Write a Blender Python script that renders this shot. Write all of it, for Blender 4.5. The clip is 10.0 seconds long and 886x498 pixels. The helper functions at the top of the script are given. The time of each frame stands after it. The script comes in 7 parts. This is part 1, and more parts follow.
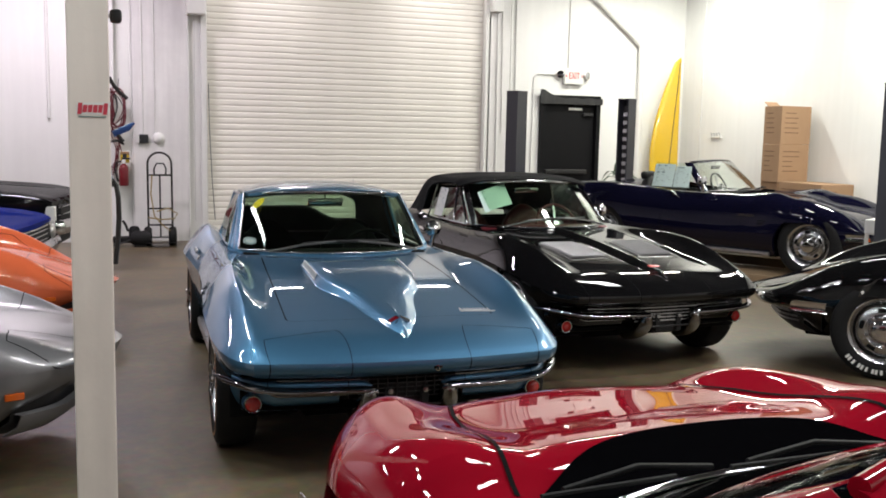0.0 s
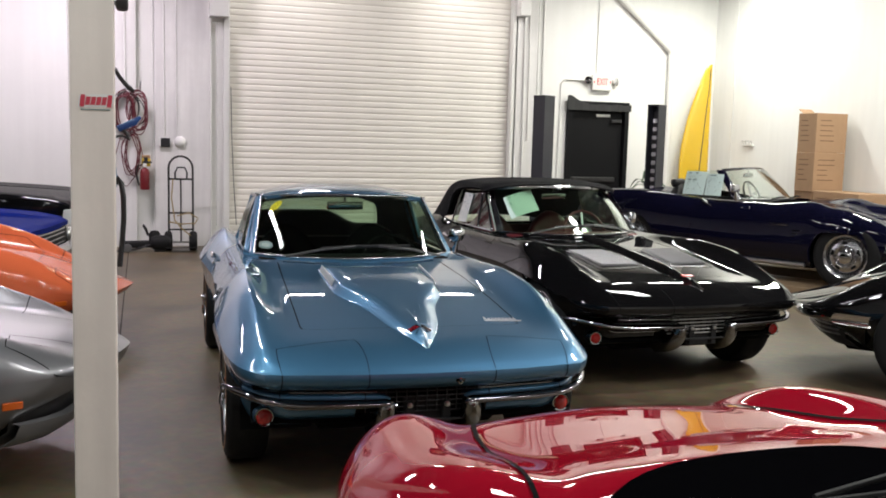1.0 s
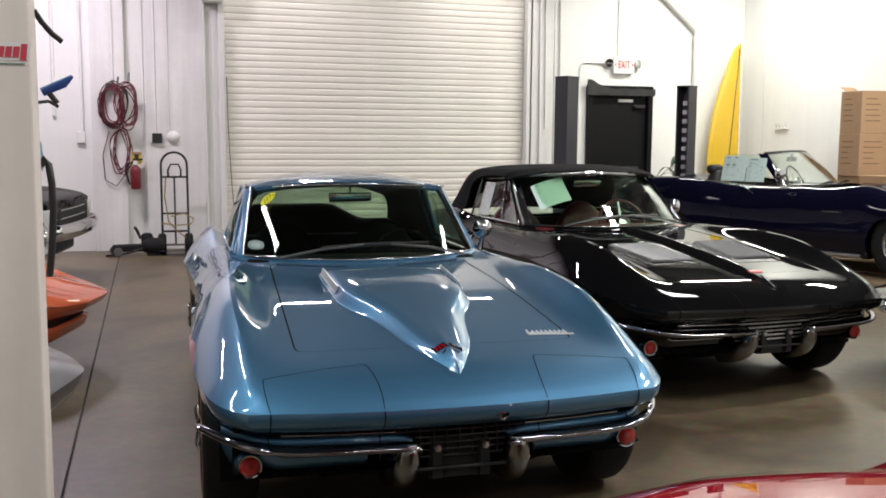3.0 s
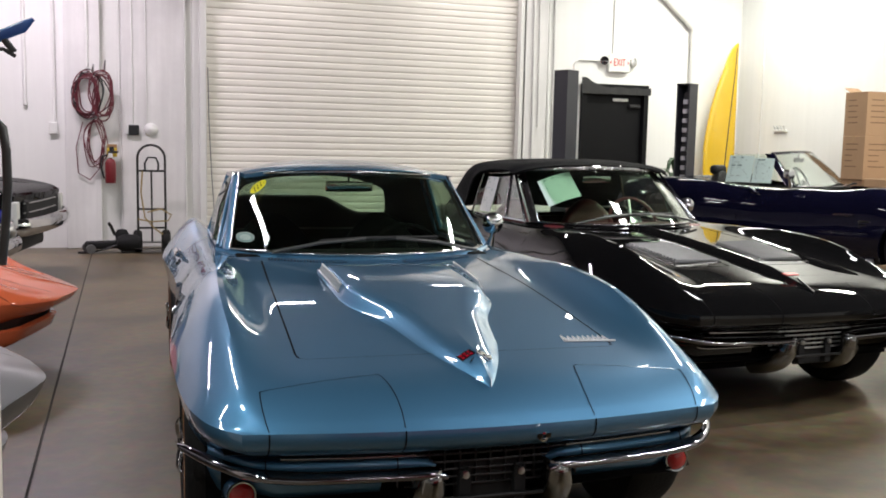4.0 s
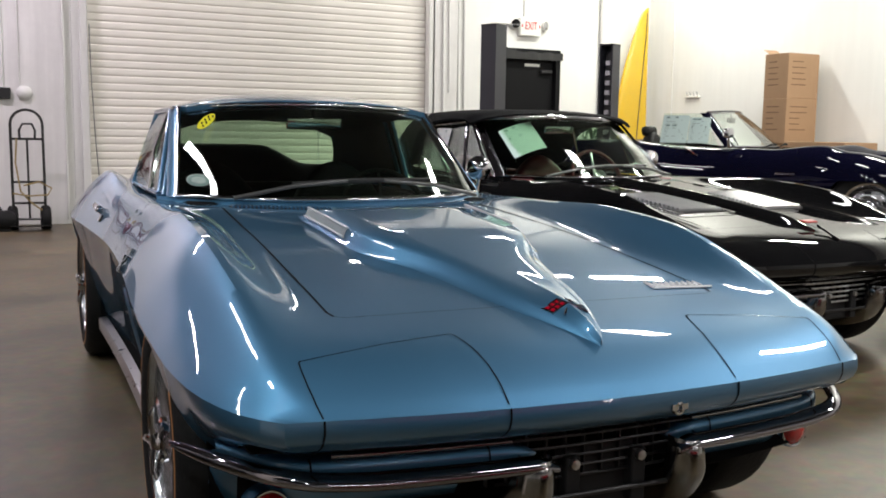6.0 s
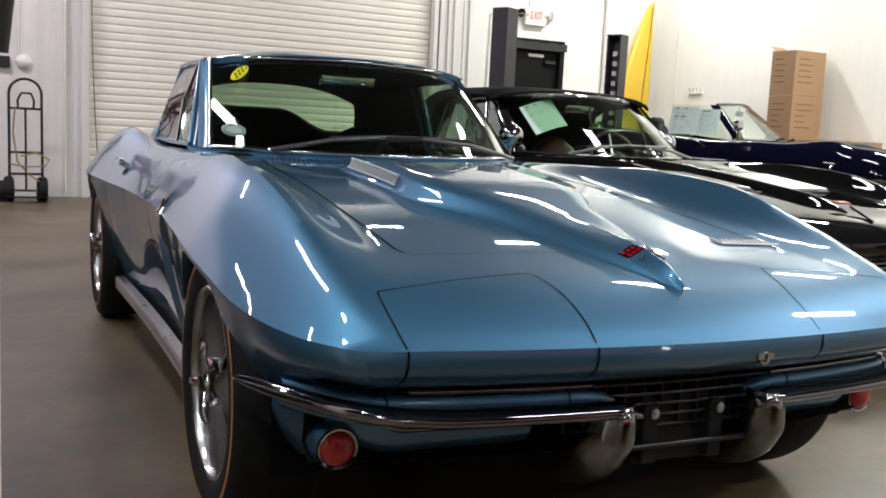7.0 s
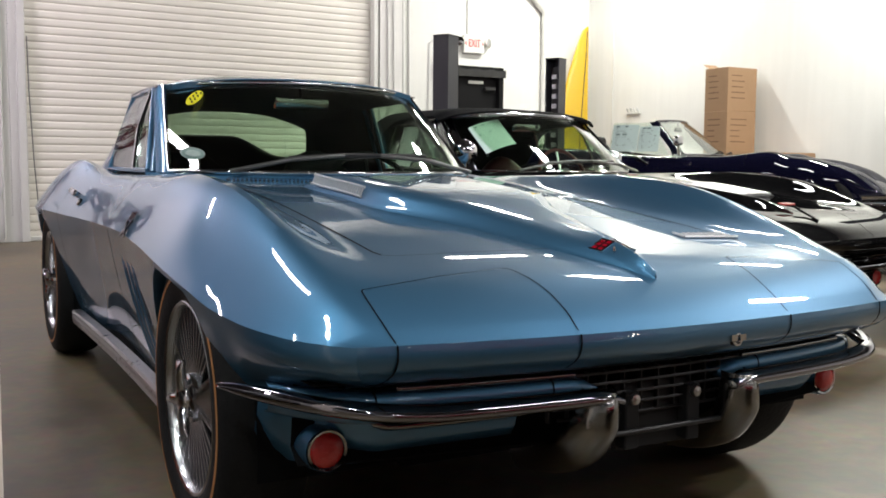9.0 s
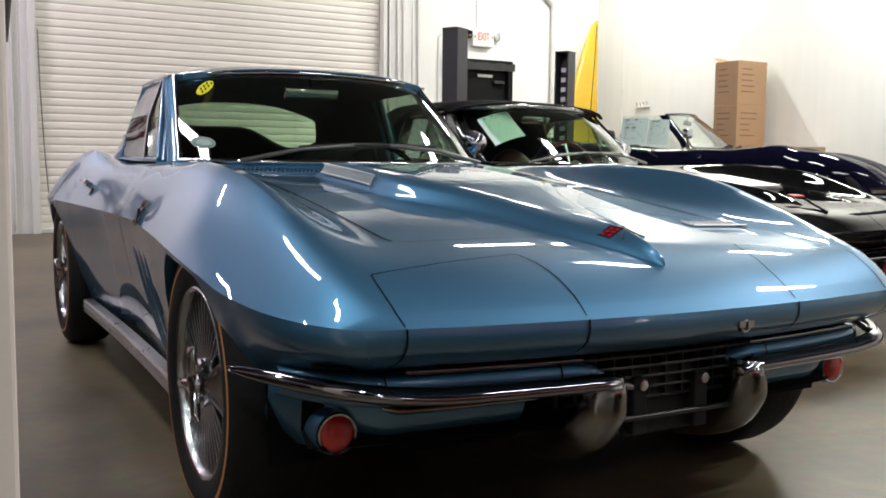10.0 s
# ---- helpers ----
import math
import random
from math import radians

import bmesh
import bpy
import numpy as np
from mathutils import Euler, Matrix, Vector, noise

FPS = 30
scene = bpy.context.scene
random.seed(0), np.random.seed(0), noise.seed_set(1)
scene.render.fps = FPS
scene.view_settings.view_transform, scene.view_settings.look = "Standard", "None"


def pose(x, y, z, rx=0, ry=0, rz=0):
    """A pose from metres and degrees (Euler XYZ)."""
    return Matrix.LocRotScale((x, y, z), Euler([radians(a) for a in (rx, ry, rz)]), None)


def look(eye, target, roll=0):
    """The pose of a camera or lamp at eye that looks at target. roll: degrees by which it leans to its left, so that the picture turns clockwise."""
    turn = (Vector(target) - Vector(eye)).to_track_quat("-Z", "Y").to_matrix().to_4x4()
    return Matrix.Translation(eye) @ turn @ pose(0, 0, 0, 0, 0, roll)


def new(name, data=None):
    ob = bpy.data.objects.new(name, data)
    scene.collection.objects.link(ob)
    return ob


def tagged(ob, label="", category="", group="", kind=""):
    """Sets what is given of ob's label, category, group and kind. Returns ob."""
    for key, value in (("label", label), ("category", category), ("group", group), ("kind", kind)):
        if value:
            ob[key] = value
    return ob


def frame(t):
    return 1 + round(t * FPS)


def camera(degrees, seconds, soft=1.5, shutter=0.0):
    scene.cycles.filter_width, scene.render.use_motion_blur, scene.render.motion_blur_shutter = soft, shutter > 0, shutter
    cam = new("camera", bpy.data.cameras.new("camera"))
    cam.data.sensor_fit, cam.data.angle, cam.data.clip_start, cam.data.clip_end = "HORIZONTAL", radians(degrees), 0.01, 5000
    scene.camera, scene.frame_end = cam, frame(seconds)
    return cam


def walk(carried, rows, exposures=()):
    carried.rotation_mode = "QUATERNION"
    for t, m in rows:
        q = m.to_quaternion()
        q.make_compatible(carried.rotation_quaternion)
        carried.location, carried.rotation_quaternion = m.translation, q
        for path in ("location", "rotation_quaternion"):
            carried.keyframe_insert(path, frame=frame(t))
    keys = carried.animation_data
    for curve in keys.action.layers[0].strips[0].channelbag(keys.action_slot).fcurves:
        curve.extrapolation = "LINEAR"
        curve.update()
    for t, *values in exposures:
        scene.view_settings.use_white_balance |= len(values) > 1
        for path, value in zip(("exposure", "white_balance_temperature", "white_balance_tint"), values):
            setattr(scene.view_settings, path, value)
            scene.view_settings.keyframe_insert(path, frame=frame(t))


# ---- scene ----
cam = camera(49.7, 10.0, 1.8)

PATH = [
    (0, (-1.255, -3.831, 1.567), (-0.606, -1.954, 1.329), 1.2),
    (0.5, (-1.25, -3.748, 1.544), (-0.585, -1.877, 1.303), 1.2),
    (1, (-1.173, -3.593, 1.522), (-0.571, -1.698, 1.301), 1.6),
    (1.5, (-1.14, -3.431, 1.488), (-0.583, -1.525, 1.251), 0.9),
    (2, (-1.127, -3.193, 1.472), (-0.54, -1.297, 1.228), -0.1),
    (2.5, (-1.033, -2.924, 1.447), (-0.416, -1.038, 1.201), 0.4),
    (3, (-0.971, -2.68, 1.411), (-0.386, -0.781, 1.186), 0.4),
    (3.2, (-0.973, -2.597, 1.404), (-0.398, -0.694, 1.186), 1.0),
    (4.3, (-0.979, -2.032, 1.267), (-0.334, -0.15, 1.055), 1.2),
    (4.5, (-1.005, -1.952, 1.236), (-0.357, -0.071, 1.033), 1.2),
    (5, (-1.095, -1.742, 1.172), (-0.332, 0.095, 0.967), 0.9),
    (5.2, (-1.108, -1.633, 1.155), (-0.297, 0.181, 0.928), 1.6),
    (6.3, (-1.21, -1.263, 1.036), (-0.328, 0.515, 0.792), 0.8),
    (6.5, (-1.236, -1.221, 1.004), (-0.354, 0.557, 0.756), 1.1),
    (7, (-1.31, -1.184, 0.933), (-0.404, 0.581, 0.688), 2.9),
    (7.5, (-1.341, -1.166, 0.901), (-0.372, 0.571, 0.693), 1.2),
    (8, (-1.358, -1.163, 0.885), (-0.343, 0.55, 0.698), 0.9),
    (8.5, (-1.369, -1.172, 0.873), (-0.347, 0.538, 0.693), 0.5),
    (9, (-1.384, -1.184, 0.867), (-0.374, 0.533, 0.693), 0.5),
    (9.5, (-1.395, -1.19, 0.857), (-0.393, 0.532, 0.682), 1.0),
    (10, (-1.392, -1.195, 0.85), (-0.398, 0.53, 0.665), 0.6),
]
walk(cam, [(t, look(eye, target, roll)) for t, eye, target, roll in PATH])

# ---- light: closed hall under rows of ceiling tubes and added fill lamps ----
world = bpy.data.worlds.new("world")
scene.world = world
world.use_nodes = True
world.node_tree.nodes["Background"].inputs[0].default_value = (0.6, 0.65, 0.7, 1)
world.node_tree.nodes["Background"].inputs[1].default_value = 0.02

# hall: x from the left wall to the right wall, y from behind the camera to the roller-door wall
XL, XR, YB, YF, ZC = -9.0, 7.7, -8.0, 10.06, 4.25
TUBES = [
    # x, y, length along x, length along y, watts, colour
    (-5.6, 8.4, 1.2, 0.16, 70, (1.0, 0.87, 1.0)),
    (-2.1, 8.2, 1.2, 0.16, 128, (1.0, 0.88, 0.98)),
    (5.2, 8.4, 1.2, 0.16, 34, (1.0, 0.95, 0.93)),
    (6.7, 8.3, 1.2, 0.16, 112, (1.0, 1.0, 0.9)),
    # two wall-wash lamps out of view, added only to brighten the roller door
    (0.9, 9.3, 0.7, 0.12, 21, (1.0, 0.93, 0.93)),
    (3.3, 9.3, 0.7, 0.12, 22, (1.0, 0.94, 0.92)),
    (6.7, 4.6, 0.16, 1.2, 165, (1.0, 1.0, 0.9)),
    (-4.6, 2.6, 1.2, 0.16, 62, (0.96, 0.97, 1.0)),
    (-1.9, 3.4, 0.22, 1.2, 38, (1.0, 0.97, 1.0)),
    (3.7, 3.5, 0.24, 1.2, 44, (1.0, 0.99, 0.98)),
    # fill lamp added to brighten the floor on the right
    (5.0, 0.9, 1.2, 0.16, 165, (1.0, 0.98, 0.94)),
    (-2.3, 0.9, 0.15, 0.4, 40, (0.92, 1.0, 1.0)),
    (-2.3, -0.7, 0.15, 0.4, 40, (0.92, 1.0, 1.0)),
    (-2.3, -2.3, 0.15, 0.4, 40, (0.92, 1.0, 1.0)),
    (1.6, -0.9, 1.2, 0.3, 48, (1.0, 0.98, 1.0)),
    # last four are added fill for the floor and the car noses
    (3.9, -1.6, 1.2, 0.16, 120, (1.0, 0.98, 0.94)),
    (-3.6, -4.4, 0.16, 1.2, 18, (1.0, 0.96, 1.0)),
    (-0.2, -5.2, 1.2, 0.16, 26, (1.0, 0.97, 0.98)),
    (4.2, -5.2, 1.2, 0.16, 75, (1.0, 0.97, 0.96)),
]


# ---- small tools ----
def obj(name, bm, mats, parent=None, smooth=None):
    me = bpy.data.meshes.new(name)
    bm.normal_update()
    bm.to_mesh(me)
    bm.free()
    for m in (mats if isinstance(mats, (list, tuple)) else [mats]):
        me.materials.append(m)
    if smooth is not None:
        me.shade_smooth()
        if smooth < 180:
            me.set_sharp_from_angle(angle=radians(smooth))
    ob = new(name, me)
    if parent is not None:
        ob.parent = parent
    return ob


def part(name, bm, material, parent, label="", smooth=None):
    ob = obj(name, bm, material, parent, smooth)
    if label:
        ob["label"] = label
    return ob


def thing(name, label, category, m=None, group="", kind=""):
    e = new(name)
    e.empty_display_size = 0.1
    if m is not None:
        e.matrix_world = m
    return tagged(e, label, category, group, kind)


def box(bm, x0, x1, y0, y1, z0, z1, m=None, mat=0):
    vs = [bm.verts.new((x, y, z)) for z in (z0, z1) for y in (y0, y1) for x in (x0, x1)]
    if m is not None:
        for v in vs:
            v.co = m @ v.co
    for f in ((0, 2, 3, 1), (4, 5, 7, 6), (0, 1, 5, 4), (2, 6, 7, 3), (0, 4, 6, 2), (1, 3, 7, 5)):
        bm.faces.new([vs[i] for i in f]).material_index = mat
    return vs


def rbox(x0, x1, y0, y1, z0, z1, r=0.01, seg=2, m=None):
    bm = bmesh.new()
    box(bm, x0, x1, y0, y1, z0, z1)
    bmesh.ops.bevel(bm, geom=bm.edges[:], offset=r, segments=seg, profile=0.5, affect="EDGES")
    if m is not None:
        bm.transform(m)
    return bm


def lathe(profile, seg=40, m=None, bm=None, closed=False):
    """A turned shape about the x axis from (radius, place along x)."""
    bm = bm or bmesh.new()
    rings = []
    for r, a in profile:
        rings.append([bm.verts.new((a, r * math.cos(2 * math.pi * k / seg), r * math.sin(2 * math.pi * k / seg))) for k in range(seg)])
    pairs = list(zip(rings, rings[1:]))
    if closed:
        pairs.append((rings[-1], rings[0]))
    for a, b in pairs:
        for k in range(seg):
            bm.faces.new((a[k], a[(k + 1) % seg], b[(k + 1) % seg], b[k]))
    if m is not None:
        bmesh.ops.transform(bm, matrix=m, verts=[v for r in rings for v in r])
    return bm


def tube(points, r=0.01, seg=8, bm=None, cap=True):
    """A round bar along a line of points."""
    bm = bm or bmesh.new()
    pts = [Vector(p) for p in points]
    rings = []
    side = None
    for i, p in enumerate(pts):
        d = (pts[min(i + 1, len(pts) - 1)] - pts[max(i - 1, 0)]).normalized()
        if side is None:
            side = d.orthogonal().normalized()
        side = (side - d * side.dot(d)).normalized()
        up = d.cross(side)
        rr = r[i] if isinstance(r, (list, tuple)) else r
        rings.append([bm.verts.new(p + rr * (math.cos(2 * math.pi * k / seg) * side + math.sin(2 * math.pi * k / seg) * up)) for k in range(seg)])
    for a, b in zip(rings, rings[1:]):
        for k in range(seg):
            bm.faces.new((a[k], a[(k + 1) % seg], b[(k + 1) % seg], b[k]))
    if cap:
        bm.faces.new(rings[0][::-1])
        bm.faces.new(rings[-1])
    return bm


def grid(rows, bm=None, flip=False, mat=0):
    """A sheet through rows of points."""
    bm = bm or bmesh.new()
    vs = [[bm.verts.new(p) for p in row] for row in rows]
    for a, b in zip(vs, vs[1:]):
        for k in range(len(a) - 1):
            q = (a[k], a[k + 1], b[k + 1], b[k])
            try:
                f = bm.faces.new(q[::-1] if flip else q)
                f.material_index = mat
            except ValueError:
                pass
    return bm


def thick(bm, t):
    bmesh.ops.recalc_face_normals(bm, faces=bm.faces[:])
    bmesh.ops.solidify(bm, geom=bm.faces[:], thickness=t)
    return bm


def curve(pairs):
    """A smooth function through (place, value) pairs."""
    xs, ys = [float(a) for a, _ in pairs], [float(b) for _, b in pairs]
    n = len(xs)
    d = [(ys[i + 1] - ys[i]) / (xs[i + 1] - xs[i]) for i in range(n - 1)]
    m = [d[0]] + [0.0 if d[i - 1] * d[i] <= 0 else 2 * d[i - 1] * d[i] / (d[i - 1] + d[i]) for i in range(1, n - 1)] + [d[-1]]

    def at(v):
        if v <= xs[0]:
            return ys[0]
        if v >= xs[-1]:
            return ys[-1]
        i = max(k for k in range(n - 1) if xs[k] <= v)
        h = xs[i + 1] - xs[i]
        s = (v - xs[i]) / h
        return (ys[i] * (1 + 2 * s) * (1 - s) ** 2 + m[i] * h * s * (1 - s) ** 2 + ys[i + 1] * s * s * (3 - 2 * s) + m[i + 1] * h * s * s * (s - 1))
    return at


def smooth01(s):
    s = min(1.0, max(0.0, s))
    return s * s * (3 - 2 * s)


# ---- materials ----
def material(name, base, rough=0.5, metal=0.0, coat=0.0, vary=0.0, scale=6.0, bump=0.0, bump_scale=60.0, rough_vary=0.0, island=0.0, coat_rough=0.02, **extra):
    m = bpy.data.materials.new(name)
    m.use_nodes = True
    nt = m.node_tree
    b = nt.nodes["Principled BSDF"]
    b.inputs["Base Color"].default_value = (*base, 1)
    b.inputs["Roughness"].default_value = rough
    b.inputs["Metallic"].default_value = metal
    b.inputs["Coat Weight"].default_value = coat
    b.inputs["Coat Roughness"].default_value = coat_rough
    for k, v in extra.items():
        b.inputs[k.replace("_", " ")].default_value = v
    co = nt.nodes.new("ShaderNodeTexCoord")
    if vary or rough_vary:
        n1 = nt.nodes.new("ShaderNodeTexNoise")
        n1.inputs["Scale"].default_value = scale
        n1.inputs["Detail"].default_value = 6
        n1.inputs["Roughness"].default_value = 0.65
        nt.links.new(co.outputs["Object"], n1.inputs["Vector"])
    if vary:
        mix = nt.nodes.new("ShaderNodeMix")
        mix.data_type = "RGBA"
        mix.inputs[6].default_value = (*[c * (1 - vary) for c in base], 1)
        mix.inputs[7].default_value = (*[min(1, c * (1 + vary)) for c in base], 1)
        nt.links.new(n1.outputs["Fac"], mix.inputs[0])
        nt.links.new(mix.outputs[2], b.inputs["Base Color"])
    if rough_vary:
        mr = nt.nodes.new("ShaderNodeMapRange")
        mr.inputs["To Min"].default_value = max(0, rough - rough_vary)
        mr.inputs["To Max"].default_value = min(1, rough + rough_vary)
        nt.links.new(n1.outputs["Fac"], mr.inputs["Value"])
        nt.links.new(mr.outputs["Result"], b.inputs["Roughness"])
    if bump:
        n2 = nt.nodes.new("ShaderNodeTexNoise")
        n2.inputs["Scale"].default_value = bump_scale
        n2.inputs["Detail"].default_value = 4
        bp = nt.nodes.new("ShaderNodeBump")
        bp.inputs["Strength"].default_value = bump
        bp.inputs["Distance"].default_value = 0.01
        nt.links.new(co.outputs["Object"], n2.inputs["Vector"])
        nt.links.new(n2.outputs["Fac"], bp.inputs["Height"])
        nt.links.new(bp.outputs["Normal"], b.inputs["Normal"])
    return m


def paint(name, base, metal=0.0, rough=0.35, flake=0.0, coat=0.85):
    """Car paint: a coloured coat, flakes where it is metallic, under clear lacquer."""
    m = material(name, base, rough, metal, coat=coat, coat_rough=0.0)
    if not metal:
        m.node_tree.nodes["Principled BSDF"].inputs["Specular IOR Level"].default_value = 0.0
    nt = m.node_tree
    b = nt.nodes["Principled BSDF"]
    co = nt.nodes.new("ShaderNodeTexCoord")
    big = nt.nodes.new("ShaderNodeTexNoise")
    big.inputs["Scale"].default_value = 1.7
    big.inputs["Detail"].default_value = 3
    nt.links.new(co.outputs["Object"], big.inputs["Vector"])
    fine = nt.nodes.new("ShaderNodeTexNoise")
    fine.inputs["Scale"].default_value = 900
    nt.links.new(co.outputs["Object"], fine.inputs["Vector"])
    add = nt.nodes.new("ShaderNodeMath")
    add.operation = "MULTIPLY_ADD"
    add.inputs[1].default_value = flake
    nt.links.new(fine.outputs["Fac"], add.inputs[0])
    nt.links.new(big.outputs["Fac"], add.inputs[2])
    mix = nt.nodes.new("ShaderNodeMix")
    mix.data_type = "RGBA"
    mix.inputs[6].default_value = (*[c * 0.9 for c in base], 1)
    mix.inputs[7].default_value = (*[c * 1.12 for c in base], 1)
    nt.links.new(add.outputs[0], mix.inputs[0])
    nt.links.new(mix.outputs[2], b.inputs["Base Color"])
    return m


def glass(name, tint=(0.86, 0.95, 0.89), rough=0.0):
    m = bpy.data.materials.new(name)
    m.use_nodes = True
    nt = m.node_tree
    nt.nodes.clear()
    out = nt.nodes.new("ShaderNodeOutputMaterial")
    tr = nt.nodes.new("ShaderNodeBsdfTransparent")
    tr.inputs[0].default_value = (*tint, 1)
    gl = nt.nodes.new("ShaderNodeBsdfGlossy")
    gl.inputs["Roughness"].default_value = 0.01
    lw = nt.nodes.new("ShaderNodeLayerWeight")
    lw.inputs["Blend"].default_value = 0.5
    pw = nt.nodes.new("ShaderNodeMath")
    pw.operation = "POWER"
    pw.inputs[1].default_value = 3.0
    nt.links.new(lw.outputs["Facing"], pw.inputs[0])
    fr = nt.nodes.new("ShaderNodeMath")
    fr.operation = "MULTIPLY_ADD"
    fr.inputs[1].default_value = 0.85
    fr.inputs[2].default_value = 0.03
    nt.links.new(pw.outputs[0], fr.inputs[0])
    mix = nt.nodes.new("ShaderNodeMixShader")
    nt.links.new(fr.outputs[0], mix.inputs[0])
    nt.links.new(tr.outputs[0], mix.inputs[1])
    nt.links.new(gl.outputs[0], mix.inputs[2])
    nt.links.new(mix.outputs[0], out.inputs[0])
    return m


CHROME = material("chrome", (0.55, 0.55, 0.57), 0.05, 1.0, rough_vary=0.03, scale=9)
GRILLEMETAL = material("dark_grille_metal", (0.055, 0.055, 0.058), 0.42, 0.8, vary=0.25, scale=20)
# darker copies of chrome, with dark reflections put into the base colour
BUMPERCHROME = material("dark_bumper_chrome", (0.27, 0.26, 0.285), 0.06, 1.0, rough_vary=0.05, scale=12)
DARKCHROME = material("darkened_chrome", (0.27, 0.265, 0.26), 0.16, 1.0, rough_vary=0.06, scale=12)
FINMETAL = material("cast_wheel_metal", (0.42, 0.42, 0.43), 0.24, 1.0, rough_vary=0.08, scale=30)
STEEL = material("brushed_steel", (0.55, 0.55, 0.56), 0.3, 1.0, rough_vary=0.1, scale=30)
GUNMETAL = material("dull_grille_metal", (0.16, 0.16, 0.165), 0.4, 0.8, vary=0.2, scale=20)
RUBBER = material("tyre_rubber", (0.01, 0.01, 0.0105), 0.7, vary=0.25, scale=14, bump=0.25, bump_scale=90, Specular_IOR_Level=0.2)
BLACK = material("black_plastic", (0.012, 0.012, 0.013), 0.45, vary=0.2, scale=20)
# near-black for the underbody; also paints the shade in gaps and openings
DARK = material("underbody_and_gap_shade", (0.005, 0.005, 0.0055), 0.95, vary=0.3, scale=8, Specular_IOR_Level=0.08)
VINYL = material("black_vinyl", (0.007, 0.007, 0.008), 0.6, vary=0.15, scale=25, bump=0.2, bump_scale=220, Specular_IOR_Level=0.25)
FABRIC = material("black_roof_fabric", (0.009, 0.009, 0.01), 0.95, vary=0.2, scale=30, bump=0.3, bump_scale=300, Specular_IOR_Level=0.15)
REDVINYL = material("red_vinyl", (0.1, 0.006, 0.012), 0.4, vary=0.15, scale=25, bump=0.2, bump_scale=220)
GLASS = glass("tinted_glass", (0.88, 0.97, 0.88))
CLEAR = glass("clear_glass", (0.93, 0.98, 0.95))
REDLENS = material("red_lens", (0.42, 0.012, 0.012), 0.12, coat=0.6, vary=0.2, scale=90, bump=0.3, bump_scale=160)
AMBER = material("amber_lens", (0.55, 0.1, 0.012), 0.15, coat=0.5, vary=0.2, scale=90)
GOLD = material("gold_stripe", (0.45, 0.2, 0.07), 0.55, vary=0.1, scale=40)
LETTER = material("white_rubber", (0.7, 0.69, 0.66), 0.6, vary=0.1, scale=40)
BLUEPAINT = paint("metallic_blue_paint", (0.051, 0.155, 0.27), 0.73, 0.45, 0.5, 1.0)
BLUEPAINT.node_tree.nodes["Principled BSDF"].inputs["Coat IOR"].default_value = 1.55
BLACKPAINT = paint("black_paint", (0.004, 0.004, 0.0045))
DULLBLACK = paint("faded_black_paint", (0.005, 0.005, 0.0055), coat=0.35)
NAVYPAINT = paint("navy_paint", (0.003, 0.003, 0.012))
REDPAINT = paint("red_paint", (0.28, 0.004, 0.015), coat=1.0)
REDPAINT.node_tree.nodes["Principled BSDF"].inputs["Coat IOR"].default_value = 1.55
WIPER = material("dull_wiper_steel", (0.12, 0.12, 0.12), 0.35, 0.8, vary=0.2, scale=30)
RIBMETAL = material("dull_ribbed_aluminium", (0.3, 0.3, 0.31), 0.28, 0.85, vary=0.15, scale=20)
SATIN = material("satin_aluminium", (0.6, 0.6, 0.61), 0.4, 0.35, vary=0.1, scale=20)
SILVERPAINT = paint("silver_paint", (0.19, 0.19, 0.2), 0.6, 0.38, 0.5)
ORANGEPAINT = paint("orange_paint", (0.62, 0.125, 0.05))
COBALTPAINT = paint("cobalt_paint", (0.008, 0.018, 0.16), 0.0, 0.4, 0.4, 0.12)


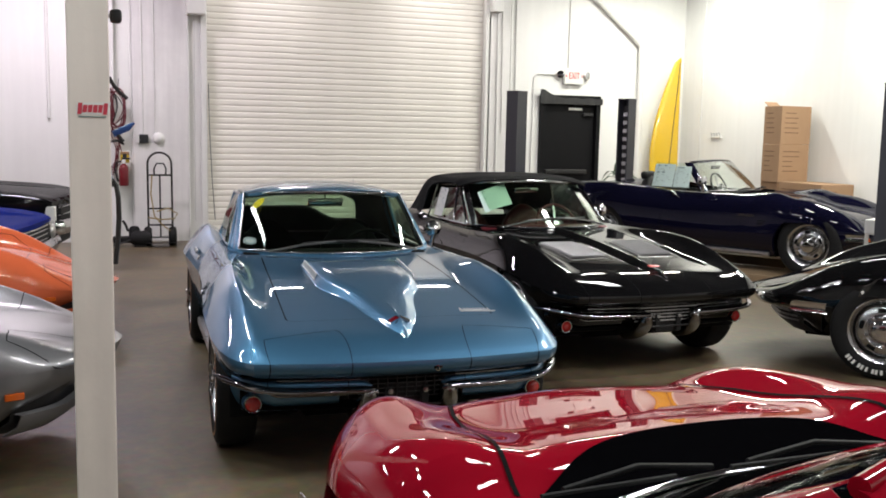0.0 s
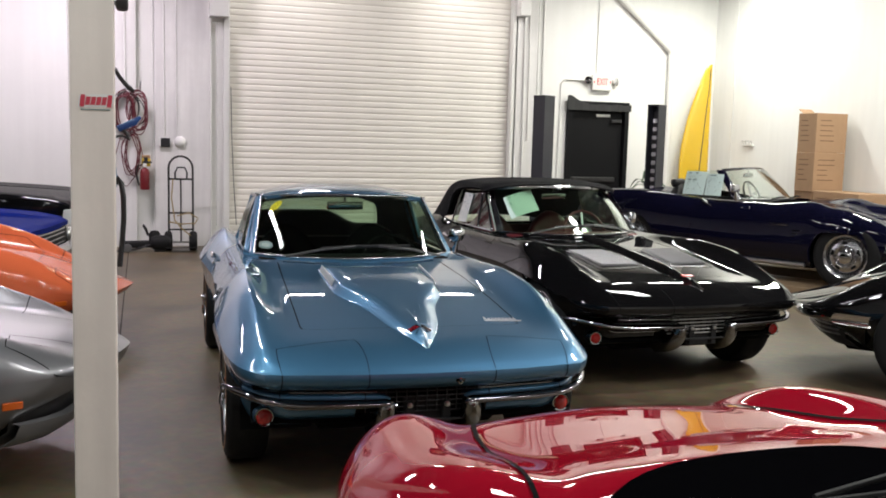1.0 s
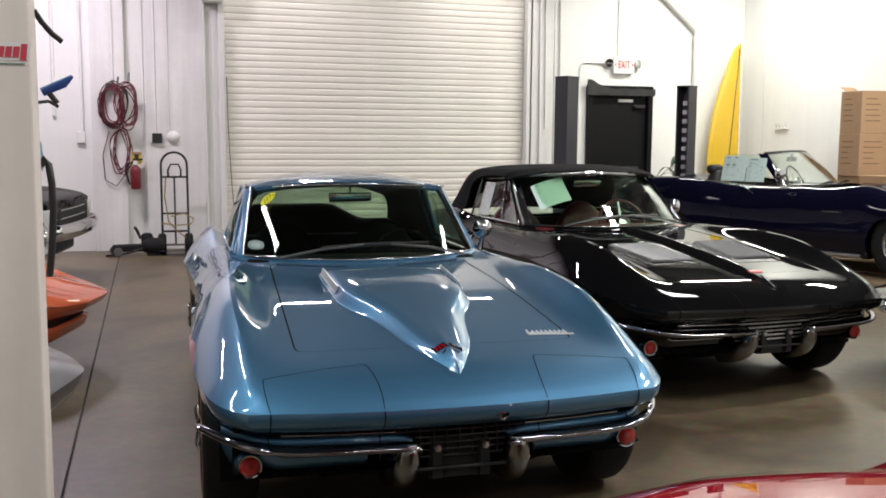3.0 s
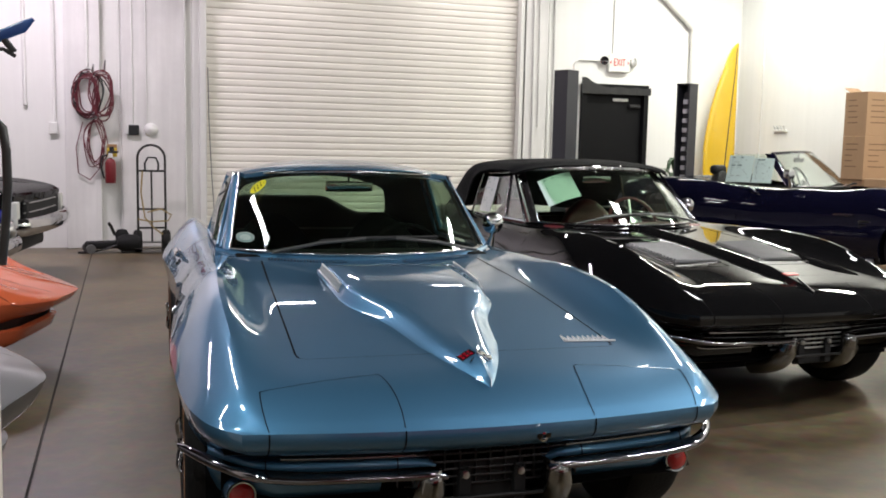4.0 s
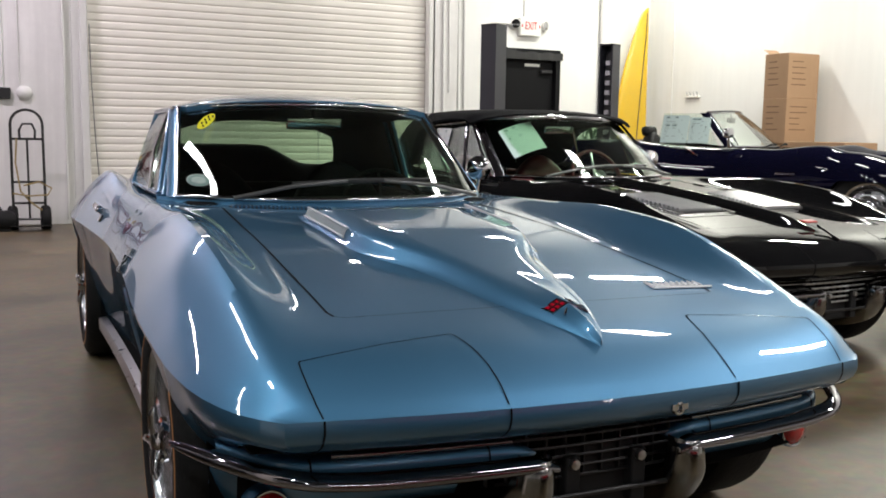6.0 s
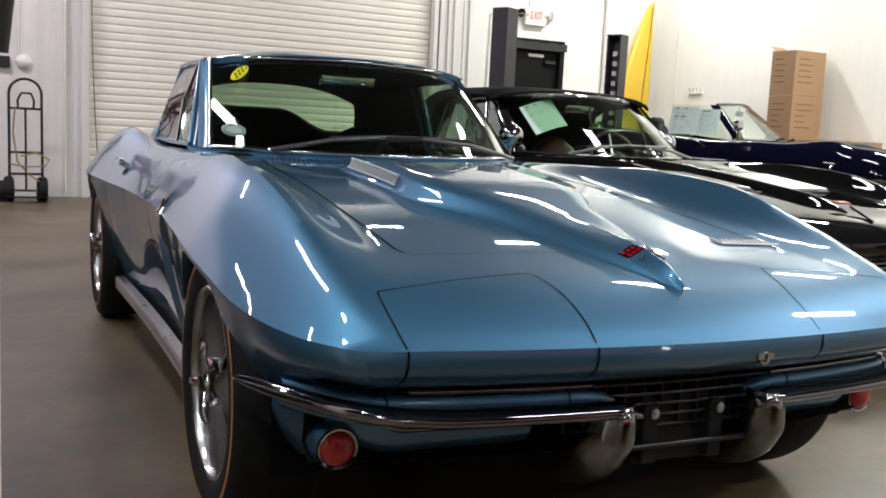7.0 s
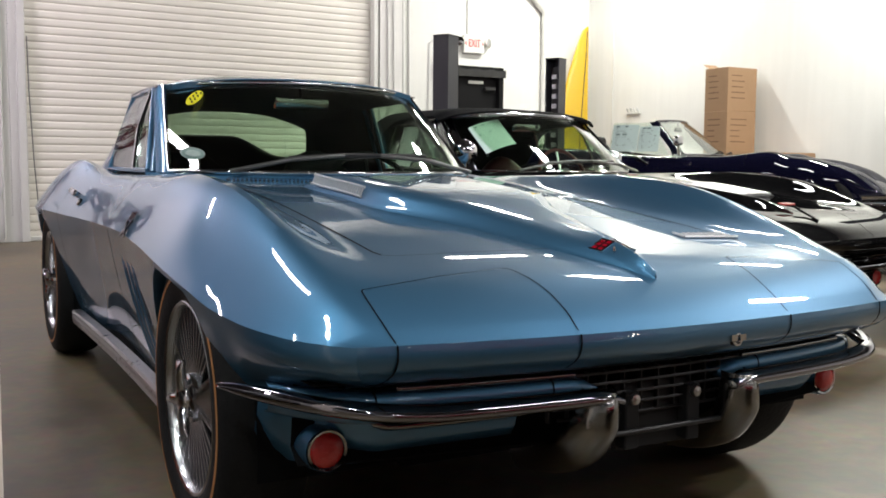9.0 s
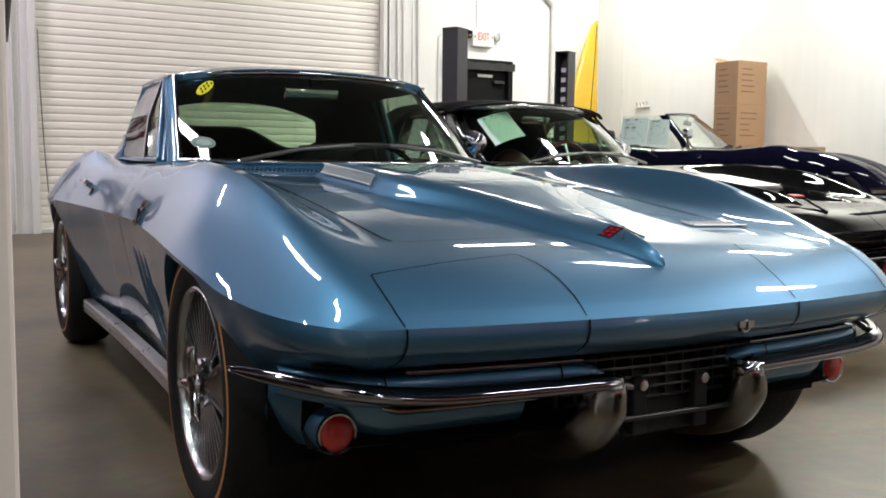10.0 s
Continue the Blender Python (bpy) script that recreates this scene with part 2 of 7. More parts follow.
def wall_paint(name, base, block=True, stain=0.06):
    """Painted block wall: faint courses in relief, scuffs and stains."""
    m = material(name, base, 0.55)
    nt = m.node_tree
    b = nt.nodes["Principled BSDF"]
    mp = nt.nodes.new("ShaderNodeMapping")
    mp.inputs["Rotation"].default_value = (radians(90), 0, 0)
    geo = nt.nodes.new("ShaderNodeNewGeometry")
    sep = nt.nodes.new("ShaderNodeSeparateXYZ")
    nt.links.new(geo.outputs["Position"], sep.inputs[0])
    add = nt.nodes.new("ShaderNodeMath")
    nt.links.new(sep.outputs[0], add.inputs[0])
    nt.links.new(sep.outputs[1], add.inputs[1])
    com = nt.nodes.new("ShaderNodeCombineXYZ")
    nt.links.new(add.outputs[0], com.inputs[0])
    nt.links.new(sep.outputs[2], com.inputs[1])
    br = nt.nodes.new("ShaderNodeTexBrick")
    br.inputs["Scale"].default_value = 1.0
    br.inputs["Brick Width"].default_value = 0.4
    br.inputs["Row Height"].default_value = 0.2
    br.inputs["Mortar Size"].default_value = 0.006
    br.inputs["Mortar Smooth"].default_value = 0.6
    nt.links.new(com.outputs[0], br.inputs["Vector"])
    n1 = nt.nodes.new("ShaderNodeTexNoise")
    n1.inputs["Scale"].default_value = 1.3
    n1.inputs["Detail"].default_value = 8
    n1.inputs["Roughness"].default_value = 0.7
    nt.links.new(geo.outputs["Position"], n1.inputs["Vector"])
    st = nt.nodes.new("ShaderNodeMapping")
    st.inputs["Scale"].default_value = (9, 9, 0.6)
    nt.links.new(geo.outputs["Position"], st.inputs["Vector"])
    n2 = nt.nodes.new("ShaderNodeTexNoise")
    n2.inputs["Scale"].default_value = 1.0
    n2.inputs["Detail"].default_value = 5
    nt.links.new(st.outputs[0], n2.inputs["Vector"])
    mul = nt.nodes.new("ShaderNodeMath")
    mul.operation = "MULTIPLY"
    nt.links.new(n1.outputs["Fac"], mul.inputs[0])
    nt.links.new(n2.outputs["Fac"], mul.inputs[1])
    ramp = nt.nodes.new("ShaderNodeMapRange")
    ramp.inputs["From Min"].default_value = 0.15
    ramp.inputs["From Max"].default_value = 0.4
    nt.links.new(mul.outputs[0], ramp.inputs["Value"])
    mix = nt.nodes.new("ShaderNodeMix")
    mix.data_type = "RGBA"
    mix.inputs[6].default_value = (*[c * (1 - 2.2 * stain) for c in base], 1)
    mix.inputs[7].default_value = (*[min(1, c * (1 + stain)) for c in base], 1)
    nt.links.new(ramp.outputs[0], mix.inputs[0])
    nt.links.new(mix.outputs[2], b.inputs["Base Color"])
    bp = nt.nodes.new("ShaderNodeBump")
    bp.inputs["Strength"].default_value = 0.1 if block else 0.0
    bp.inputs["Distance"].default_value = 0.004
    bp.invert = True
    nt.links.new(br.outputs["Fac"], bp.inputs["Height"])
    bp2 = nt.nodes.new("ShaderNodeBump")
    bp2.inputs["Strength"].default_value = 0.15
    bp2.inputs["Distance"].default_value = 0.003
    n3 = nt.nodes.new("ShaderNodeTexNoise")
    n3.inputs["Scale"].default_value = 45
    nt.links.new(geo.outputs["Position"], n3.inputs["Vector"])
    nt.links.new(n3.outputs["Fac"], bp2.inputs["Height"])
    nt.links.new(bp.outputs["Normal"], bp2.inputs["Normal"])
    nt.links.new(bp2.outputs["Normal"], b.inputs["Normal"])
    return m


def concrete(name):
    """Sealed, worn concrete: blotches, tyre marks, hairline grime and a dull gloss."""
    m = material(name, (0.2, 0.165, 0.125), 0.4)
    nt = m.node_tree
    b = nt.nodes["Principled BSDF"]
    geo = nt.nodes.new("ShaderNodeNewGeometry")
    n1 = nt.nodes.new("ShaderNodeTexNoise")
    n1.inputs["Scale"].default_value = 0.9
    n1.inputs["Detail"].default_value = 9
    n1.inputs["Roughness"].default_value = 0.68
    n1.inputs["Distortion"].default_value = 0.6
    nt.links.new(geo.outputs["Position"], n1.inputs["Vector"])
    n2 = nt.nodes.new("ShaderNodeTexNoise")
    n2.inputs["Scale"].default_value = 16
    n2.inputs["Detail"].default_value = 8
    nt.links.new(geo.outputs["Position"], n2.inputs["Vector"])
    cr = nt.nodes.new("ShaderNodeValToRGB")
    e = cr.color_ramp.elements
    e[0].position, e[0].color = 0.4, (0.064, 0.047, 0.028, 1)
    e[1].position, e[1].color = 0.62, (0.15, 0.114, 0.069, 1)
    nt.links.new(n1.outputs["Fac"], cr.inputs[0])
    mix = nt.nodes.new("ShaderNodeMix")
    mix.data_type = "RGBA"
    mix.blend_type = "OVERLAY"
    mix.inputs[0].default_value = 0.5
    nt.links.new(cr.outputs[0], mix.inputs[6])
    nt.links.new(n2.outputs["Color"], mix.inputs[7])
    hs = nt.nodes.new("ShaderNodeHueSaturation")
    hs.inputs["Saturation"].default_value = 1.0
    nt.links.new(mix.outputs[2], hs.inputs["Color"])
    nt.links.new(hs.outputs[0], b.inputs["Base Color"])
    mr = nt.nodes.new("ShaderNodeMapRange")
    mr.inputs["To Min"].default_value = 0.28
    mr.inputs["To Max"].default_value = 0.55
    nt.links.new(n1.outputs["Fac"], mr.inputs["Value"])
    nt.links.new(mr.outputs[0], b.inputs["Roughness"])
    bp = nt.nodes.new("ShaderNodeBump")
    bp.inputs["Strength"].default_value = 0.12
    bp.inputs["Distance"].default_value = 0.004
    nt.links.new(n2.outputs["Fac"], bp.inputs["Height"])
    nt.links.new(bp.outputs["Normal"], b.inputs["Normal"])
    return m


WHITE = wall_paint("white_wall_paint", (0.78, 0.78, 0.76), stain=0.018)
PLAIN = wall_paint("white_pilaster_paint", (0.76, 0.75, 0.74), block=False)
POSTPAINT = wall_paint("cream_post_paint", (0.84, 0.76, 0.69), block=False, stain=0.05)
CEIL = material("dark_roof_deck", (0.05, 0.05, 0.055), 0.8, vary=0.1, scale=1.0)
FLOOR = concrete("worn_concrete")
SEAM = material("joint_filler", (0.035, 0.03, 0.026), 0.8, vary=0.3, scale=12)
SLATMAT = material("cream_slat_paint", (0.87, 0.838, 0.775), 0.42, vary=0.07, scale=3.0, rough_vary=0.12)
WHITEMETAL = material("white_painted_metal", (0.72, 0.72, 0.7), 0.45, vary=0.08, scale=5)
PVC = material("white_pvc", (0.74, 0.73, 0.7), 0.4, vary=0.05, scale=4)
BLACKDOOR = material("black_door_paint", (0.005, 0.005, 0.006), 0.62, vary=0.3, scale=5, rough_vary=0.12, Specular_IOR_Level=0.15)
LIFTGREY = material("charcoal_lift_paint", (0.033, 0.034, 0.043), 0.42, vary=0.15, scale=6, rough_vary=0.1)
YELLOW = material("yellow_board_gelcoat", (0.62, 0.4, 0.02), 0.25, coat=0.4, vary=0.06, scale=4)
CARD = material("brown_cardboard", (0.34, 0.21, 0.12), 0.8, vary=0.12, scale=6, bump=0.1, bump_scale=60)
INK = material("brown_ink", (0.16, 0.085, 0.045), 0.8, vary=0.2, scale=40)
TAPE = material("packing_tape", (0.33, 0.2, 0.1), 0.3, vary=0.08, scale=20)
PAPER = material("pale_green_paper", (0.56, 0.7, 0.67), 0.7, vary=0.05, scale=12)
PRINT = material("grey_print", (0.16, 0.24, 0.22), 0.8, vary=0.3, scale=60)
RED = material("red_enamel", (0.42, 0.012, 0.012), 0.3, coat=0.5, vary=0.1, scale=10)
HOSERED = material("red_hose_rubber", (0.12, 0.014, 0.024), 0.5, vary=0.3, scale=10)
BAGRED = material("dark_red_enamel", (0.15, 0.006, 0.011), 0.45, vary=0.12, scale=14)
STICKER = material("yellow_film", (0.72, 0.66, 0.03), 0.45, vary=0.08, scale=30)
YTAG = material("yellow_plastic", (0.65, 0.45, 0.03), 0.45, vary=0.1, scale=20)
SIGNWHITE = material("white_sign_plastic", (0.75, 0.75, 0.72), 0.35, vary=0.04, scale=8)
SIGNRED = material("red_sign_ink", (0.6, 0.03, 0.03), 0.5, vary=0.1, scale=20)
PINK = material("red_logo_ink", (0.55, 0.05, 0.08), 0.5, vary=0.1, scale=30)
LEAF = material("dark_green_leaf", (0.025, 0.06, 0.025), 0.45, vary=0.35, scale=9)
TERRA = material("dark_plant_pot", (0.06, 0.045, 0.04), 0.6, vary=0.2, scale=8)
WOOD = material("broom_wood", (0.36, 0.27, 0.08), 0.5, vary=0.15, scale=12)
BLUETOOL = material("blue_enamel", (0.02, 0.07, 0.25), 0.35, vary=0.2, scale=20)

# ---- the hall ----
bm = bmesh.new()
box(bm, XL - 0.3, -1.337, YB - 0.3, YF + 0.3, -0.2, 0)
box(bm, -1.325, XR + 0.3, YB - 0.3, YF + 0.3, -0.2, 0)
floor = tagged(obj("floor", bm, FLOOR), "worn brown-grey sealed concrete floor", "floor", kind="structure")
bm = bmesh.new()
box(bm, -1.337, -1.325, YB - 0.3, YF + 0.3, -0.2, -0.006)
tagged(obj("floor_joint", bm, SEAM), "dark straight joint sawn in the concrete", "floor joint", kind="structure")
bm = bmesh.new()
box(bm, XL - 0.3, XR + 0.3, YB - 0.3, YF + 0.3, ZC, ZC + 0.2)
tagged(obj("ceiling", bm, CEIL), "dark unlit roof deck of the hall", "ceiling", kind="structure")

DX0, DX1, DZ = -0.03, 4.185, 3.75
BX0, BX1, BZ = 5.1, 6.15, 2.22
bm = bmesh.new()
for x0, x1, z0, z1 in ((XL - 0.3, DX0, 0, ZC), (DX0, DX1, DZ, ZC), (DX1, BX0, 0, ZC), (BX0, BX1, BZ, ZC), (BX1, XR + 0.3, 0, ZC)):
    box(bm, x0, x1, YF, YF + 0.3, z0, z1)
tagged(obj("wall_north", bm, WHITE), "white painted block wall with a wide roller-door opening", "wall", kind="structure")
bm = bmesh.new()
box(bm, XR, XR + 0.3, YB, YF, 0, ZC)
tagged(obj("wall_east", bm, WHITE), "white painted block side wall", "wall", kind="structure")
# west and south walls are unseen, added so light bounces inside the hall
bm = bmesh.new()
box(bm, XL - 0.3, XL, YB, YF, 0, ZC)
tagged(obj("wall_west_unseen", bm, WHITE), "white painted block side wall", "wall", kind="structure")
bm = bmesh.new()
box(bm, XL, XR, YB - 0.3, YB, 0, ZC)
tagged(obj("wall_south_unseen", bm, WHITE), "white painted wall out of view, added to close the hall", "wall", kind="structure")


def pilaster(x0, x1, d, y=YF):
    bm = rbox(x0, x1, y - d, y - 0.001, 0, ZC - 0.01, 0.008, 1)
    return tagged(obj("pilaster", bm, PLAIN), "white painted shallow wall pier", "wall pier", kind="structure")


pilaster(-1.62, -1.22, 0.12)
pilaster(-0.99, -0.24, 0.05)
pilaster(4.2, 4.56, 0.05)

tagged(obj("pilaster", rbox(XR - 0.015, XR - 0.001, 9.5, YF - 0.001, 0, ZC - 0.01, 0.004, 1), WHITE), "white painted shallow corner pier", "wall pier", kind="structure")

# roller door with its slats, side rails and winding box
roller = thing("roller_door", "closed cream-painted steel roller door, scuffed slats", "roller door", pose(0, 0, 0))
roller["kind"] = "structure"
PITCH = 0.0855
for x in (DX0 + 0.022, DX1 - 0.022):
    part("edge_gap", rbox(x - 0.007, x + 0.007, YF + 0.072, YF + 0.085, 0.03, DZ, 0.002, 1), DARK, roller)
rows = []
for z, y in ((0.0, 0.009), (0.002, 0.008), (0.004, 0.001), (0.008, -0.002), (0.03, -0.003), (0.055, -0.003), (0.078, -0.002), (0.082, 0.001), (0.0838, 0.008), (0.0855, 0.009)):
    rows.append([(DX0 + 0.01, y, z), ((DX0 + DX1) / 2, y, z), (DX1 - 0.01, y, z)])
slat_bm = thick(grid(rows), 0.002)
first = part("slat", slat_bm, SLATMAT, roller, smooth=50)
first.location = (0, YF + 0.09, 0.03)
k = 1
while 0.03 + k * PITCH < DZ + 0.05:
    o = new("slat", first.data)
    o.parent = roller
    o.location = (0, YF + 0.09 + random.uniform(-0.0008, 0.0008), 0.03 + k * PITCH)
    k += 1
for x in (DX0, DX1):
    s = 1 if x == DX0 else -1
    bm = rbox(min(x - 0.05 * s, x + 0.035 * s), max(x - 0.05 * s, x + 0.035 * s), YF - 0.05, YF + 0.07, 0, DZ, 0.006, 1)
    part("side_rail", bm, WHITEMETAL, roller)
part("bottom_bar", rbox(DX0 + 0.01, DX1 - 0.01, YF + 0.06, YF + 0.12, 0.002, 0.05, 0.006, 1), WHITEMETAL, roller)
part("winding_box", rbox(-0.28, -0.02, YF - 0.26, YF - 0.03, 3.12, 3.6, 0.012, 2), WHITEMETAL, roller)
part("winding_bracket", rbox(4.2, 4.36, YF - 0.22, YF - 0.051, 3.42, 3.75, 0.012, 2), WHITEMETAL, roller)
bm = bmesh.new()
for i in range(90):
    z = 0.3 + i * 0.031
    lathe([(0.006, -0.003), (0.009, 0), (0.006, 0.003)], 6, pose(-0.17 + 0.004 * (i % 2), YF - 0.075, z, 0, 90 * (i % 2), 0), bm)
part("hand_chain", bm, GUNMETAL, roller, "grey steel hoist chain")
bm = tube([(0.02, YF - 0.06, 2.2), (0.03, YF - 0.06, 1.6), (0.06, YF - 0.06, 0.9), (0.1, YF - 0.06, 0.3)], 0.006, 6)
part("pull_rope", bm, GUNMETAL, roller)

# black steel exit door
door = thing("door_1", "black steel exit door with a black frame and push bar", "door", pose(0, 0, 0))
door["kind"] = "structure"
bm = bmesh.new()
for x0, x1, z0, z1 in ((BX0, BX0 + 0.07, 0, BZ), (BX1 - 0.07, BX1, 0, BZ), (BX0 + 0.07, BX1 - 0.07, BZ - 0.1, BZ)):
    box(bm, x0, x1, YF - 0.06, YF + 0.12, z0, z1)
part("door_frame", bm, BLACKDOOR, door)
part("door_leaf", rbox(BX0 + 0.075, BX1 - 0.075, YF + 0.02, YF + 0.065, 0.01, BZ - 0.105, 0.004, 1), BLACKDOOR, door)
part("push_bar", rbox(BX0 + 0.12, BX1 - 0.2, YF - 0.05, YF + 0.02, 0.98, 1.05, 0.012, 2), BLACK, door)
part("notice_plate", rbox(5.62, 5.86, YF + 0.008, YF + 0.019, 1.99, 2.03, 0.003, 1), SIGNWHITE, door, "small white notice on the door")
part("door_closer", rbox(5.86, 6.04, YF - 0.04, YF + 0.019, 1.9, 1.95, 0.01, 1), BLACK, door)
rows = []
for z in range(7):
    t = z / 6
    rows.append([(BX0 - 0.02 + (BX1 - BX0 + 0.04) * i / 20, YF - 0.075 - 0.012 * math.sin(i * 1.7), 2.08 + t * (0.22 - 0.12 * smooth01(i / 7) + 0.008 * math.sin(i * 1.3))) for i in range(21)])
part("door_curtain", thick(grid(rows), 0.006), BLACK, door, "bunched black draught curtain", smooth=60)

# exit sign with two lamp heads
sign = thing("exit_sign", "white exit sign with red letters and two lamp heads", "exit sign", pose(5.655, YF - 0.002, 2.52))
part("housing", rbox(-0.165, 0.165, -0.07, 0, -0.13, 0.115, 0.012, 2), SIGNWHITE, sign)
tc = bpy.data.curves.new("lettering", "FONT")
tc.body, tc.size, tc.align_x, tc.align_y, tc.extrude = "EXIT", 0.15, "CENTER", "CENTER", 0.002
tmp = bpy.data.objects.new("tmp", tc)
me = bpy.data.meshes.new_from_object(tmp)
bpy.data.objects.remove(tmp)
me.materials.append(SIGNRED)
lt = new("lettering", me)
lt.parent = sign
lt.matrix_local = pose(0, -0.073, 0, 90, 0, 0) @ Matrix.Diagonal((0.62, 1, 1, 1))
for s in (-1, 1):
    bm = bmesh.new()
    v = [bm.verts.new(p) for p in ((s * 0.128, -0.073, 0.028), (s * 0.128, -0.073, -0.028), (s * 0.15, -0.073, 0))]
    bm.faces.new(v if s > 0 else v[::-1])
    part("arrow", thick(bm, 0.002), SIGNRED, sign)
    head = part("lamp_head", lathe([(0.0, -0.07), (0.045, -0.065), (0.062, -0.02), (0.066, 0.0), (0.06, 0.004)], 20, pose(s * 0.235, -0.07, 0.02, 0, 0, -90 + s * 25)), SIGNWHITE, sign, smooth=40)
    part("lens", lathe([(0.0, 0.012), (0.03, 0.01), (0.058, 0.002)], 20, pose(s * 0.235, -0.07, 0.02, 0, 0, -90 + s * 25)), CHROME, head, smooth=60)
    part("arm", tube([(s * 0.15, -0.035, 0.0), (s * 0.2, -0.04, 0.01)], 0.014), SIGNWHITE, sign, smooth=60)


def conduit(name, pts, r, mat=WHITEMETAL, label="white painted steel conduit on the wall", category="conduit"):
    return tagged(obj(name, tube(pts, r, 8), mat, smooth=60), label, category, kind="structure")


conduit("conduit", [(5.58, YF - 0.014, 2.63), (5.58, YF - 0.014, ZC - 0.01)], 0.01)
conduit("conduit", [(5.42, YF - 0.03, 2.54), (5.05, YF - 0.014, 2.54), (4.99, YF - 0.014, 2.48), (4.97, YF - 0.014, 0.9)], 0.012)
for x, z0, r in ((4.36, 1.0, 0.014), (4.44, 1.6, 0.012), (4.6, 1.0, 0.02), (4.69, 0.95, 0.016)):
    conduit("conduit", [(x, YF - 0.05 - r - 0.002 if x < 4.56 else YF - r - 0.001, z0), (x - 0.03, YF - 0.05 - r - 0.002 if x < 4.56 else YF - r - 0.001, ZC - 0.01)], r)
for x, z0, r, y in ((-0.245, 0.05, 0.012, 0.06), (-0.86, 1.48, 0.01, 0.062), (-0.7, 1.5, 0.008, 0.06), (-1.36, 2.15, 0.014, 0.136), (-1.0, 0.1, 0.014, 0.016), (-1.73, 1.45, 0.02, 0.022), (-2.05, 1.68, 0.022, 0.024)):
    conduit("conduit", [(x, YF - y, z0), (x - 0.01, YF - y, ZC - 0.01)], r)
bm = tube([(6.85, YF - 0.06, 0.02), (6.85, YF - 0.06, 3.0)], 0.052, 16)
tube([(6.85, YF - 0.06, 2.96), (6.84, YF - 0.06, 3.05), (6.79, YF - 0.06, 3.11), (6.2, YF - 0.06, 3.58), (4.9, YF - 0.06, 4.6)], 0.05, 16, bm)
tube([(6.85, YF - 0.06, 2.86), (6.85, YF - 0.06, 2.97)], 0.06, 16, bm)
tube([(6.81, YF - 0.06, 3.09), (6.73, YF - 0.06, 3.16)], 0.06, 16, bm)
tagged(obj("drain_pipe", bm, PVC, smooth=50), "white plastic drain pipe running down the wall", "drain pipe", kind="structure")


def wall_box(name, x, z, w, h, d, mat, label, category, y0):
    t = thing(name, label, category, pose(x, y0, z))
    part("box", rbox(-w / 2, w / 2, -d, -0.001, -h / 2, h / 2, 0.008, 2), mat, t)
    return t


o = wall_box("wall_socket", -0.85, 1.42, 0.12, 0.12, 0.05, BLACK, "dark electrical outlet box on the wall", "outlet", YF - 0.05)
part("cover", rbox(-0.09, -0.06, -0.045, -0.002, -0.05, 0.06, 0.004, 1), WHITEMETAL, o)
o = thing("alarm_bell", "round white wall fitting under a conduit", "wall fitting", pose(-0.655, YF - 0.05, 1.43))
part("shell", lathe([(0.0, -0.05), (0.05, -0.045), (0.075, -0.02), (0.08, -0.001)], 24, pose(0, 0, 0, 0, 0, 90)), WHITEMETAL, o, smooth=40)
wall_box("wall_socket", -1.75, 1.42, 0.1, 0.14, 0.05, WHITEMETAL, "white outlet box at the foot of a conduit", "outlet", YF)
wall_box("thermostat", 4.66, 0.95, 0.1, 0.12, 0.05, STEEL, "small grey switch box on the wall", "switch", YF)
o = thing("wall_tap", "white wall shelf with small hooks", "wall bracket", pose(XR - 0.001, 9.05, 1.63, 0, 0, -90))
part("plate", rbox(-0.14, 0.14, -0.03, 0, -0.03, 0.0, 0.004, 1), WHITEMETAL, o)
for i in range(4):
    part("hook", tube([(-0.11 + i * 0.07, -0.01, 0), (-0.11 + i * 0.07, -0.03, 0.04), (-0.1 + i * 0.07, -0.05, 0.05)], 0.008, 6), STEEL, o)
conduit("conduit", [(XR - 0.02, 9.49, 0.05), (XR - 0.02, 9.49, 2.52), (XR - 0.04, 9.49, 2.55)], 0.008)

# ceiling tubes, the added fill lamps among them
for x, y, lx, ly, watts, col in TUBES:
    t = thing("ceiling_light", "long white fluorescent tube light on the ceiling, out of view, some added as fill", "ceiling light", pose(x, y, ZC), "ceiling tubes")
    part("housing", rbox(-lx / 2 - 0.03, lx / 2 + 0.03, -ly / 2 - 0.03, ly / 2 + 0.03, -0.09, -0.002, 0.01, 1), WHITEMETAL, t)
    ld = bpy.data.lights.new("tube_lamp", "AREA")
    ld.shape, ld.size, ld.size_y, ld.energy, ld.color = "RECTANGLE", lx, ly, watts, col
    lo = new("tube_lamp", ld)
    lo.parent = t
    lo.location = (0, 0, -0.1)


